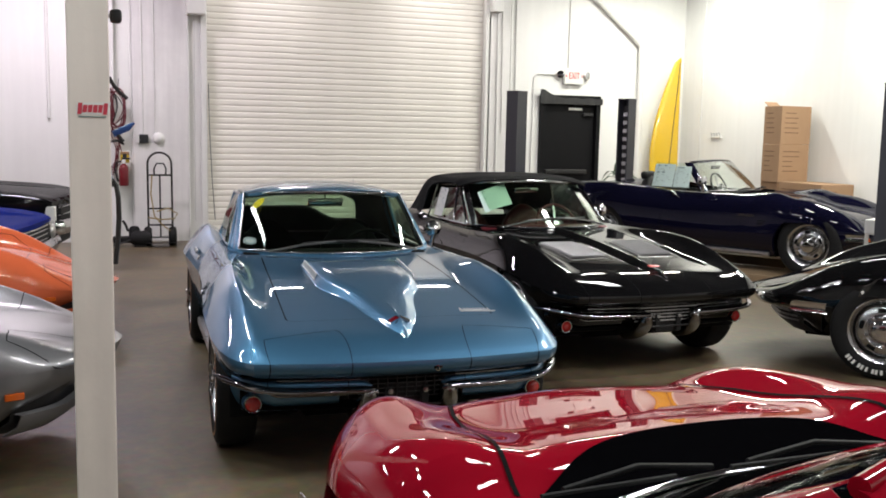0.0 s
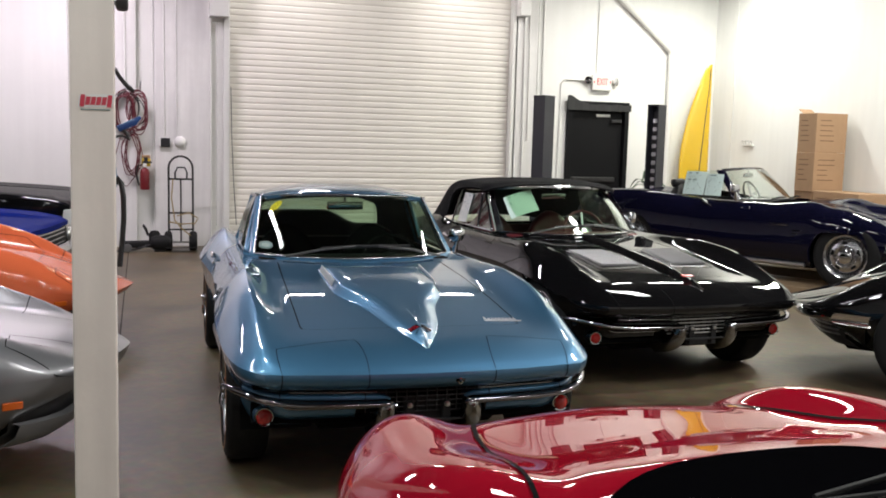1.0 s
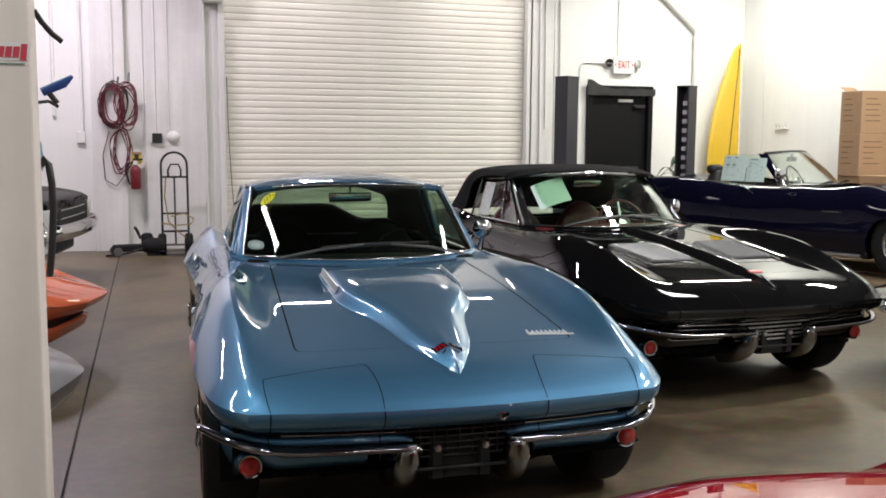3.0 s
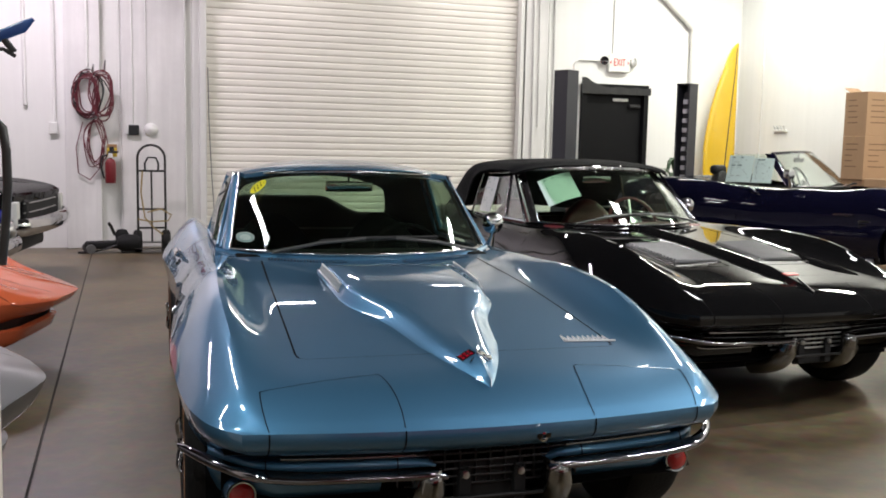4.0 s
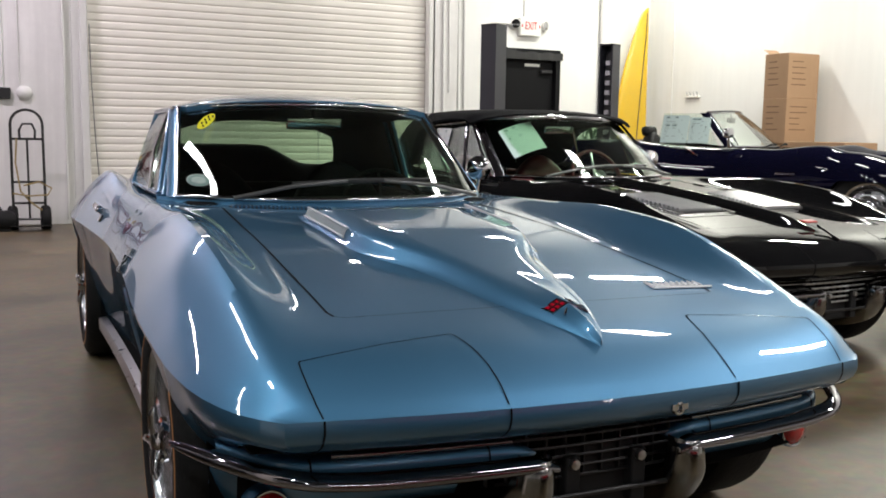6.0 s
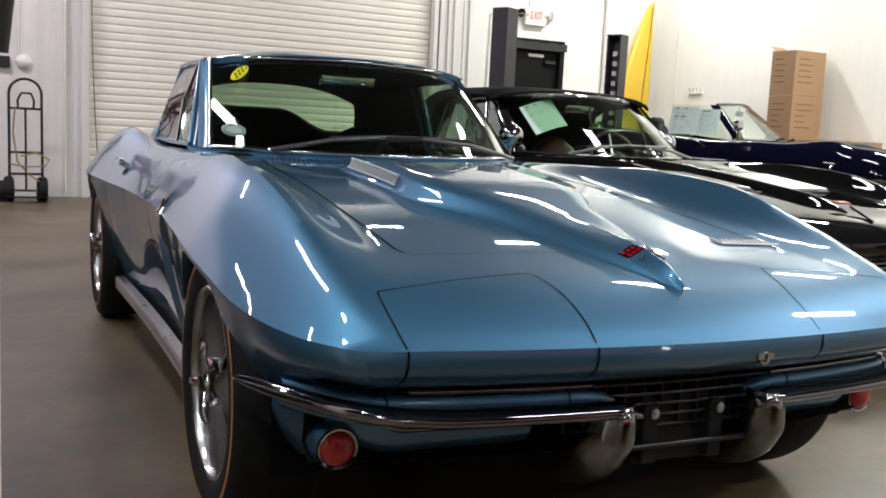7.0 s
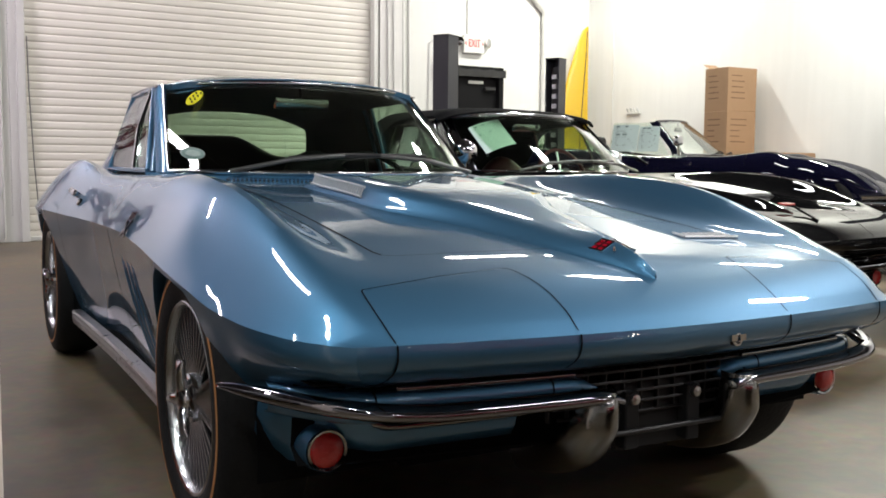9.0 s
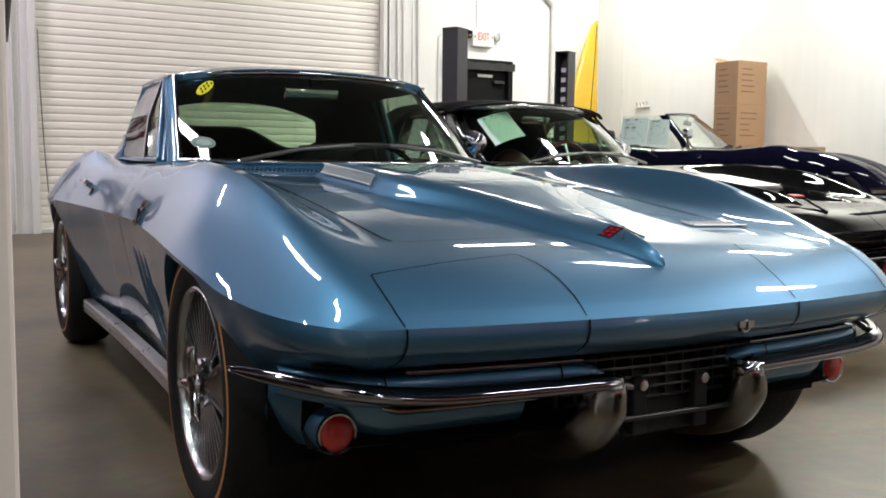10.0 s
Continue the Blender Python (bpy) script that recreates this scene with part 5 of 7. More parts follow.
            a, b = bl(1).lerp(tl(1), f), Vector((s * (0.64 - 0.105 * f), 3.0, 0.84 + 0.31 * f))
            rows.append([a, a.lerp(b, 0.5) + Vector((s * 0.006, 0, 0)), b])
        loft(rows, root, "roof_post", mat, 0.01)
        loft([[Vector(p) + Vector((-s * 0.014, 0, 0)) for p in r] for r in rows], root, "post_lining", VINYL)
        part("roof_gutter", tube([tl(0) + Vector((s * 0.005, -0.05, 0.008)), tl(0.5) + Vector((s * 0.004, 0, 0.012)), tl(1) + Vector((s * 0.004, 0.02, 0.01))], 0.006, 6), CHROME, root, smooth=60)


def hood_stinger(root, S, mat):
    """The raised hood bulge: broad at the back with bright side vents, drawn out to a point at the nose."""
    w = curve([(0.305, 0.004), (0.37, 0.03), (0.5, 0.066), (0.68, 0.1), (0.82, 0.13), (0.9, 0.158), (1.0, 0.208), (1.08, 0.24), (1.16, 0.254), (1.3, 0.258), (1.55, 0.262), (1.68, 0.256)])
    h = curve([(0.305, 0.002), (0.37, 0.014), (0.5, 0.027), (0.8, 0.038), (1.15, 0.05), (1.45, 0.05), (1.58, 0.034), (1.7, 0.0)])
    rows = []
    for i in range(71):
        y = 0.305 + 1.395 * i / 70
        row = []
        flank = (0.046 - 0.018 * smooth01((y - 0.8) / 0.4)) * min(1, (y - 0.305) / 0.3) + 0.003
        for q in [-1, -0.97, -0.9, -0.8, -0.66, -0.5, -0.34, -0.2, -0.1, -0.04] + [0.0] + [0.04, 0.1, 0.2, 0.34, 0.5, 0.66, 0.8, 0.9, 0.97, 1]:
            a = abs(q)
            if a >= 0.5:
                # flank, rounded at the top and at the foot
                f = (a - 0.5) / 0.5
                x = w(y) - flank * 0.4 + flank * f * 1.4
                rise = 1 - smooth01(f) * 0.6 - f * 0.4
            else:
                x = (w(y) - flank * 0.4) * a / 0.5
                rise = 1.0 + 0.05 * (1 - (a / 0.5) ** 2)
            x = math.copysign(x, q)
            ridge = 0.016 * max(0, 1 - a / 0.5) * smooth01((0.75 - y) / 0.4)
            row.append((x, y, S.at(x, y) - 0.002 + (h(y) + ridge) * rise))
        rows.append(row)
    loft(rows, root, "hood_bulge", mat, 0.0, smooth=60)
    for s in (-1, 1):
        p0, p1 = Vector((s * 0.264, 1.2, 0)), Vector((s * 0.274, 1.55, 0))
        frame_bm = bmesh.new()
        for a, b, r in ((0, 1, 0.004),):
            for lift in (0.018, 0.044):
                tube([p0.lerp(p1, i / 8) + Vector((s * (0.012 - 0.012 * (lift > 0.03)), 0, S.at(s * 0.26, 1.2 + 0.35 * i / 8) + lift)) for i in range(9)], r, 6, frame_bm)
        vent = part("hood_vent", frame_bm, SATIN, root, "bright ribbed hood vent", smooth=60)
        bm = bmesh.new()
        for i in range(22):
            p = p0.lerp(p1, (i + 0.5) / 22)
            z = S.at(p.x, p.y)
            tube([p + Vector((s * 0.012, 0, z + 0.018)), p + Vector((0, 0, z + 0.044))], 0.0032, 5, bm)
        part("vent_rib", bm, SATIN, vent)
    # crossed-flag shaped badge, plain shapes
    z = S.at(0.0, 0.45) + 0.036
    for s in (-1, 1):
        m = pose(s * 0.005, 0.452, z, 8, s * 24, -s * 10)
        plate = bmesh.new()
        box(plate, min(0, s * 0.05), max(0, s * 0.05), -0.016, 0.022, -0.008, 0.002, m)
        plate = part("badge_plate", plate, CHROME, root)
        face = bmesh.new()
        for i in range(3):
            for j in range(2):
                if s < 0 or (i + j) % 2:
                    box(face, min(s * (0.0065 + 0.0145 * i), s * (0.0155 + 0.0145 * i)), max(s * (0.0065 + 0.0145 * i), s * (0.0155 + 0.0145 * i)), -0.011 + 0.0165 * j, -0.0005 + 0.0165 * j, 0.0, 0.003, m)
        part("badge_flag", face, REDPAINT if s < 0 else DARKTRIM, plate, "small red enamel flag" if s < 0 else "small chequered flag")
    bm = bmesh.new()
    tube([(-0.03, 0.405, z - 0.02), (0.016, 0.462, z)], 0.003, 6, bm)
    tube([(0.03, 0.405, z - 0.02), (-0.016, 0.462, z)], 0.003, 6, bm)
    part("badge_staff", bm, CHROME, root)
    # chrome script, drawn as plain strokes
    bm = bmesh.new()
    for i in range(9):
        x = 0.36 + 0.018 * i
        zz = S.at(x, 0.62) + 0.003
        tube([(x, 0.612, zz), (x + 0.007, 0.644 if i else 0.66, zz + 0.006), (x + 0.013, 0.612, zz)], 0.003, 5, bm)
    tube([(0.36, 0.608, S.at(0.36, 0.608) + 0.004), (0.54, 0.603, S.at(0.54, 0.603) + 0.004)], 0.0035, 5, bm)
    part("hood_script", bm, SATIN, root, "chrome script strip on the hood")
    bm = bmesh.new()
    lathe([(0.005, -0.003), (0.009, -0.006), (0.014, -0.005), (0.015, 0.004)], 20, pose(0.115, 0.186, 0.517, 0, 0, 90), bm)
    for s in (-1, 1):
        box(bm, 0.115 + min(s * 0.004, s * 0.02), 0.115 + max(s * 0.004, s * 0.02), 0.178, 0.186, 0.515, 0.528)
    part("nose_badge", bm, CHROME, root)


def soft_top(root, S, topl):
    """A raised black fabric roof with side windows."""
    mid = curve([(2.36, 1.2), (2.5, 1.225), (2.8, 1.235), (3.1, 1.225), (3.3, 1.18), (3.5, 1.06), (3.7, 0.9), (3.76, 0.85)])
    half = curve([(2.36, 0.53), (2.6, 0.56), (3.0, 0.57), (3.3, 0.56), (3.6, 0.56), (3.76, 0.56)])
    drop = curve([(2.36, 0.03), (2.9, 0.06), (3.05, 0.12), (3.2, 0.3), (3.4, 0.3), (3.6, 0.16), (3.76, 0.02)])
    rows = []
    for i in range(31):
        y = 2.34 + 1.42 * i / 30
        row = []
        for j in range(31):
            q = -1 + j / 15
            a = abs(q)
            f = smooth01((2.5 - y) / 0.16)
            if a < 0.72:
                x, z = half(y) * a / 0.72, mid(y) - 0.03 * (a / 0.72) ** 3
            else:
                g = (a - 0.72) / 0.28
                x, z = half(y) + 0.085 * g, mid(y) - 0.03 - drop(y) * g ** 1.3
            z = max(z, S.at(x, y) + 0.002) if y > 3.1 else z
            row.append((math.copysign(x, q), y + 0.1 * q * q * f + 0.012 * math.sin(6 * y) * a, z + 0.004 * math.sin(9 * y + 3 * q)))
        rows.append(row)
    loft(rows, root, "soft_top", FABRIC, 0.012, "black fabric folding roof", smooth=70)
    part("header_trim", tube([Vector(topl(-1 + i / 8)) + Vector((0, -0.005, 0.012)) for i in range(17)], 0.013, 8), CHROME, root, smooth=60)
    for s in (-1, 1):
        bl = lambda f: Vector((s * 0.655, 2.17 + 0.86 * f, 0.842))
        tl = lambda f: Vector((s * 0.575, 2.5 + 0.52 * f, 1.15 - 0.03 * f))
        rows = [[bl(f / 10).lerp(tl(f / 10), t / 6) for f in range(11)] for t in range(7)]
        loft(rows, root, "side_window", GLASS, 0.004, smooth=80)
        part("window_frame", tube([bl(0), bl(0.5), bl(1), tl(1), tl(0.5), tl(0), bl(0)], 0.009, 6), CHROME, root, smooth=60)
        part("vent_divider", tube([bl(0.33), tl(0.1)], 0.01, 6), CHROME, root, smooth=60)


COWL = material("black_cowl", (0.002, 0.002, 0.0025), 1.0, vary=0.2, scale=20, Specular_IOR_Level=0.0)


def c3_shell(tip=0.47, bulge=0.0, low=0.0, arch=None):
    return Shell(
        y0=0.0, y1=4.62, k=0.12, kr=0.05, vee=0.26,
        W=[(0.0, 0.36), (0.05, 0.5), (0.13, 0.62), (0.28, 0.695), (0.5, 0.75), (0.75, 0.815), (1.0, 0.85), (1.35, 0.84), (1.7, 0.81), (2.3, 0.79), (2.8, 0.82), (3.2, 0.865), (3.5, 0.875), (4.0, 0.84), (4.4, 0.76), (4.62, 0.7)],
        zc=[(0.0, tip - 0.005), (0.3, max(0.5, tip)), (0.7, 0.56 + bulge * 1.1), (1.0, 0.58 + bulge * 1.5), (1.5, 0.56 + bulge * 1.1), (2.2, 0.54), (3.0, 0.58), (3.5, 0.62), (4.2, 0.62), (4.62, 0.62)],
        zh=[(0.0, tip), (0.06, tip + 0.02), (0.25, tip + 0.075 + bulge * 0.8 - low), (0.6, 0.66 + bulge * 1.25 - low), (1.0, 0.735 + bulge * 0.9 - low), (1.2, 0.76 + bulge - low), (1.33, 0.77 + bulge), (1.42, 0.785 + bulge * 0.1), (1.85, 0.8), (2.1, 0.82), (2.6, 0.82), (3.2, 0.84), (3.8, 0.84), (4.3, 0.8), (4.62, 0.74)],
        B=[(0.0, 0.0), (0.15, 0.008), (0.32, 0.04), (0.6, 0.082 - bulge * 0.3), (1.0, 0.115 - bulge * 0.7), (1.4, 0.085 - bulge * 0.5), (1.9, 0.02), (2.4, 0.0), (2.9, 0.02), (3.4, 0.055), (3.9, 0.04), (4.62, 0.01)],
        xb=0.42, xc=0.655, camber=0.008, p=2.3, q=1.7, corner=0.55, zfront=0.36, zside=curve([(0.1, 0.3), (0.5, 0.24), (0.7, 0.2), (1.5, 0.19), (3.0, 0.19), (3.9, 0.24), (4.62, 0.32)]),
        fin=0.16, sin=0.1, bow=0.03, axles=(1.0, 3.489), az=arch[0] if arch else 0.33 - low, ar=arch[1] if arch else 0.378, hole=(2.1, 3.1), hu=0.74, sharp=34)


def c3_car(m, mat, label, interior=None, style="rally", open_top=True, chrome_nose=True, lamp=None, group="cars in the hall", tip=0.47, bulge=0.0, cowl=1.82, screen=0.0, low=0.0, arch=None):
    root = thing("car", label, "car", m, group)
    S = c3_shell(tip, bulge, low, arch)
    S.build(root, mat)
    interior = interior or VINYL
    for x in (-0.715, 0.715):
        for y in (1.0, 3.489):
            wheel(style, root, x, y)
    nose = lambda x, o=0.0: S.bend(x) + o + (max(0, abs(x) - 0.45) * 1.7) ** 2 * 1.4
    rows = [[(x, nose(x) + dy, z) for x in [i / 14 * 0.62 for i in range(-14, 15)]] for dy, z in ((0.09, 0.43), (0.155, 0.37), (0.17, 0.3), (0.26, 0.24))]
    loft(rows, root, "grille_opening", BLACK, 0.004)
    for i in range(4 if chrome_nose else 0):
        part("grille_bar", tube([(x, nose(x) + 0.13 + 0.012 * i, 0.405 - 0.03 * i) for x in [j / 10 * 0.6 for j in range(-10, 11)]], 0.006, 6), STEEL, root, smooth=60)
    if not chrome_nose:
        loft([[(x, nose(x) + dy, z) for x in [i / 14 * 0.62 for i in range(-14, 15)]] for dy, z in ((0.15, 0.335), (0.12, 0.325), (0.14, 0.27), (0.2, 0.235))], root, "nose_lower", mat, 0.006, smooth=50)
    for s in (-1, 1):
        if chrome_nose:
            pts = [(s * (0.12 + 0.64 * i / 20), nose(0.12 + 0.64 * i / 20) + 0.02, 0.44) for i in range(21)] + [(s * 0.79, 0.42, 0.45)]
            rows = []
            for k in range(9):
                a = radians(-90 + 180 * k / 8)
                rows.append([(p[0], p[1] + 0.02 - 0.035 * math.cos(a), p[2] + 0.035 * math.sin(a)) for p in pts])
            loft(rows, root, "bumper", CHROME, 0.003, smooth=50)
        part("side_marker", rbox(-0.04, 0.04, -0.006, 0.004, -0.016, 0.016, 0.004, 1, pose(s * 0.703, 0.45, 0.43, 0, 0, 90 - s * 20)), lamp or AMBER, root, "amber side marker lamp")
        S.line([(s * 0.26, 0.12), (s * 0.27, 0.5), (s * 0.62, 0.48), (s * 0.62, 0.2)], root, 0.005)
        if bulge:
            S.line([(s * 0.57, 1.46), (s * 0.55, 1.28), (s * 0.515, 1.06), (s * 0.463, 0.84), (s * 0.4, 0.66), (s * 0.3, 0.56), (s * 0.0, 0.52)], root, 0.013, lift=0.004)
        else:
            S.line([(s * 0.51, min(1.95, cowl + 0.12)), (s * 0.515, 1.4), (s * 0.53, 0.75), (s * 0.4, 0.62), (s * 0.0, 0.6)], root, 0.005)
        for yd in (1.62, 2.72):
            S.line([(s * S.W(yd) * 0.99, yd), (s * S.W(yd) * 0.9, yd), (s * 0.68, yd)], root, 0.005)
            rows = []
            for i in range(10):
                z = 0.22 + 0.33 * i / 9
                xx = S.side(yd, z) + 0.001
                rows.append([(s * xx, yd + e, z) for e in (-0.003, 0.003)])
            loft(rows, root, "panel_gap", DARK)
        part("sill_trim", tube([(s * (S.W(y) - 0.07), y, 0.2) for y in [1.42 + 0.09 * i for i in range(19)]], 0.022, 8), STEEL, root, smooth=60)
        part("door_handle", rbox(-0.07, 0.07, -0.03, 0.03, -0.004, 0.008, 0.004, 1, pose(s * 0.72, 2.58, S.at(0.72, 2.58) + 0.004, 0, s * 30, 90)), CHROME, root)
    # cowl recess with the wipers
    back = 2.12 if bulge else 2.04
    rows = [[(x, y, S.at(x, y) + (0.022 if bulge else 0.004)) for x, y in [(i / 14 * 0.6, (cowl + (0.25 if bulge else 0.35) * (i / 14 * 0.6) ** 2 + (1.5 if bulge else 0.0) * (i / 14 * 0.6) ** 4) * (1 - f) + (back + 0.14 * (i / 14 * 0.6) ** 2) * f) for i in range(-14, 15)]] for f in [k / 12 for k in range(13)]]
    loft(rows, root, "cowl_panel", COWL, 0.004)
    base = lambda q: (0.64 * q, 2.02 + screen + 0.2 * q * q, 0.835)
    topl = lambda q: (0.53 * q, 2.4 + screen * 0.4 + 0.1 * q * q, 1.165 - 0.02 * q * q)
    loft(screen_rows(base, topl), root, "windscreen", CLEAR if open_top else GLASS, 0.004, smooth=80)
    ring = [base(-1 + 2 * i / 16) for i in range(17)]
    part("screen_trim", tube([Vector(p) + Vector((0, -0.012, 0.004)) for p in ring], 0.01, 8), CHROME, root, smooth=60)
    for s in (-1, 1):
        rows = []
        for j in range(9):
            p = Vector(base(s)).lerp(Vector(topl(s)), j / 8)
            rows.append([(p.x - s * 0.012, p.y - 0.014, p.z), (p.x + s * 0.03, p.y - 0.004, p.z), (p.x + s * 0.045, p.y + 0.03, p.z), (p.x + s * 0.035, p.y + 0.07, p.z), (p.x - s * 0.005, p.y + 0.06, p.z)])
        loft(rows, root, "windscreen_pillar", mat, 0.004, smooth=50)
    part("screen_header", tube([Vector(topl(-1 + i / 8)) + Vector((0, 0.012, 0.002)) for i in range(17)], 0.016, 10), mat, root, smooth=60)
    for x0, x1 in ((-0.4, 0.02), (0.1, 0.5)):
        a, b = Vector((x0, 1.98 + screen, 0.845)), Vector((x1, 2.0 + screen + 0.1 * x1 * x1, 0.855))
        arm = part("wiper", tube([a, a.lerp(b, 0.5) + Vector((0, -0.015, 0.02)), b], 0.007, 6), RUBBER, root, smooth=60)
        part("blade", tube([a.lerp(b, 0.3) + Vector((0, 0.02, 0.0)), b + Vector((0.06, 0.02, 0.0))], 0.006, 6), RUBBER, arm)
    tub = bmesh.new()
    box(tub, -0.58, 0.58, 2.0, 3.15, 0.2, 0.24)
    box(tub, -0.62, -0.58, 2.0, 3.15, 0.2, 0.8)
    box(tub, 0.58, 0.62, 2.0, 3.15, 0.2, 0.8)
    box(tub, -0.58, 0.58, 3.1, 3.15, 0.24, 0.82)
    part("cabin_lining", tub, interior, root)
    part("dashboard", rbox(-0.6, 0.6, 2.08, 2.35, 0.5, 0.83, 0.04, 2), interior, root, smooth=40)
    for x in (-0.3, 0.3):
        seat(root, x, 2.95, interior, 0.1, 0.24)
    steering_wheel(root, 0.3, 2.52, 0.83)
    mir = part("rear_view_mirror", rbox(-0.11, 0.11, -0.012, 0.012, -0.025, 0.025, 0.01, 2, pose(0, 2.45, 1.09, 10, 0, 0)), BLACK, root, smooth=40)
    part("stalk", tube([(0, 2.455, 1.1), (0, 2.45, 1.17)], 0.006, 6), BLACK, mir)
    return root, S


def c3_roof(root, S, mat, y0=2.4):
    """Roof with lift-out panels, sail buttresses and an upright rear window."""
    mid = curve([(2.4, 1.18), (2.6, 1.205), (2.9, 1.205), (3.1, 1.17)])
    rows = []
    for i in range(11):
        y = y0 + (3.1 - y0) * i / 10
        rows.append([((0.53 + 0.02 * smooth01((y - y0) / 0.3)) * q, y + 0.1 * q * q * smooth01((y0 + 0.2 - y) / 0.2), mid(y) - 0.035 * abs(q) ** 3) for q in [-1 + j / 10 for j in range(21)]])
    loft(rows, root, "roof", mat, 0.02, smooth=50)
    for s in (-1, 1):
        rows = []
        for i in range(13):
            f = i / 12
            y = 2.95 + 1.3 * f
            zt = 1.16 - 0.32 * smooth01(f) 
            zb = S.at(0.6, y)
            rows.append([(s * (0.55 - 0.1 * f), y, max(zt, zb)), (s * (0.58 - 0.08 * f), y, (max(zt, zb) + zb) / 2), (s * (0.64 - 0.06 * f), y, zb - 0.01)])
        loft(rows, root, "sail_panel", mat, 0.03, smooth=50)
        bl = lambda f: Vector((s * 0.66, 2.28 + 0.7 * f, 0.84))
        tl = lambda f: Vector((s * 0.56, 2.52 + 0.42 * f, 1.155))
        loft([[bl(f / 8).lerp(tl(f / 8), t / 5) for f in range(9)] for t in range(6)], root, "side_window", GLASS, 0.004, smooth=80)
    loft([[(x, 3.12 + 0.02 * t, 0.84 + 0.3 * t) for x in (-0.48, 0, 0.48)] for t in (0, 0.5, 1)], root, "rear_window", GLASS, 0.004)


def old_coupe(m, mat, label, W=0.93, square=False):
    """An upright-nosed coupe of the early seventies: square grille, round lamps, heavy chrome bumper."""
    root = thing("car", label, "car", m, "cars in the hall")
    S = Shell(
        y0=0.12, y1=4.8, k=0.06, kr=0.03,
        W=[(0.12, 0.82), (0.2, 0.87), (0.5, 0.92), (1.0, W + 0.01), (2.5, W), (4.0, W), (4.8, 0.84)],
        zc=[(0.12, 0.8), (0.5, 0.8), (1.5, 0.8), (4.8, 0.8)],
        zh=[(0.12, 0.81), (0.2, 0.85), (0.6, 0.9), (1.2, 0.93), (1.8, 0.955), (2.6, 0.96), (4.0, 0.95), (4.8, 0.86)],
        B=[(0.12, 0.0), (0.5, 0.012), (1.5, 0.01), (4.8, 0.0)],
        xb=0.5, xc=0.74, camber=0.01, p=2.6, q=2.2, corner=0.3, zfront=0.52, zside=curve([(0.1, 0.4), (0.5, 0.28), (2, 0.24), (4.8, 0.36)]),
        fin=0.06, sin=0.1, bow=0.02, axles=(0.98, 3.8), az=0.33, ar=0.37, hole=(2.3, 3.6), hu=0.7, sharp=34)
    S.build(root, mat)
    for x in (-0.77, 0.77):
        for y in (0.98, 3.8):
            wheel("rally", root, x, y, 0.34, 0.34)
    part("grille", rbox(-0.6, 0.6, 0.12, 0.2, 0.53, 0.77, 0.02, 1), DARKTRIM, root)
    for z in ((0.58, 0.66, 0.74) if square else (0.56, 0.61, 0.66, 0.71, 0.75)):
        part("grille_bar", tube([(-0.62 + 0.124 * i, 0.11 + 0.06 * (-0.62 + 0.124 * i) ** 2, z) for i in range(11)], 0.006, 6), STEEL, root, smooth=60)
    for s in (-1, 1):
        if square:
            part("corner_lamp", rbox(-0.05, 0.05, 0.1, 0.24, 0.545, 0.765, 0.012, 2, pose(s * 0.8, 0.03, 0)), LETTER, root, "cream square corner lamp", smooth=40)
        for x in (() if square else (0.7,)):
            b = part("headlamp_bezel", rbox(s * x - 0.1, s * x + 0.1, 0.12, 0.2, 0.55, 0.77, 0.02, 2), CHROME, root, smooth=40)
            part("headlamp", lathe([(0.085, 0.0), (0.08, -0.012), (0.05, -0.024), (0.0, -0.03)], 24, pose(s * x, 0.12, 0.66, 0, 0, 90)), STEEL, b, smooth=50)
        part("turn_lamp", rbox(s * 0.835, s * 0.835 + s * 0.03, 0.25, 0.33, 0.56, 0.72, 0.004, 1) if s > 0 else rbox(-0.865, -0.835, 0.25, 0.33, 0.56, 0.72, 0.004, 1), AMBER, root)
    rows = []
    for k in range(11):
        a = radians(-100 + 200 * k / 10)
        rows.append([(x, 0.03 + 0.1 * x * x + (max(0, abs(x) - 0.78) * 2.2) ** 2 * 3 - 0.045 * math.cos(a), 0.55 + 0.075 * math.sin(a)) for x in [-0.96 + 0.08 * i for i in range(25)]])
    loft(rows, root, "bumper", CHROME, 0.004, smooth=50)
    part("valance", rbox(-0.78, 0.78, 0.3, 0.55, 0.26, 0.42, 0.04, 2), DARKTRIM, root)
    base = lambda q: (0.7 * q, 1.75 + 0.2 * q * q, 0.955)
    topl = lambda q: (0.58 * q, 2.3 + 0.1 * q * q, 1.32)
    loft(screen_rows(base, topl), root, "windscreen", GLASS, 0.004, smooth=80)
    rows = []
    for i in range(15):
        y = 2.3 + 1.9 * i / 14
        z = 1.33 + 0.03 * math.sin(math.pi * min(1, (y - 2.3) / 1.2)) - 0.4 * smooth01((y - 3.2) / 1.0)
        rows.append([(0.6 * q, y + 0.1 * q * q * smooth01((2.6 - y) / 0.3), z - 0.05 * abs(q) ** 3) for q in [-1 + j / 8 for j in range(17)]])
    loft(rows, root, "roof", mat, 0.02, smooth=50)
    for s in (-1, 1):
        bl = lambda f: Vector((s * 0.74, 1.97 + 2.2 * f, 0.95))
        tl = lambda f: Vector((s * 0.6, 2.42 + 1.5 * f, 1.29 - 0.12 * smooth01((f - 0.6) / 0.4)))
        loft([[bl(f / 10).lerp(tl(f / 10), t / 5) for f in range(11)] for t in range(6)], root, "side_window", GLASS, 0.004, smooth=80)
        part("windscreen_pillar", tube([base(s), topl(s)], 0.03, 8), mat, root, smooth=60)
    tub = bmesh.new()
    box(tub, -0.66, 0.66, 1.8, 3.9, 0.25, 0.3)
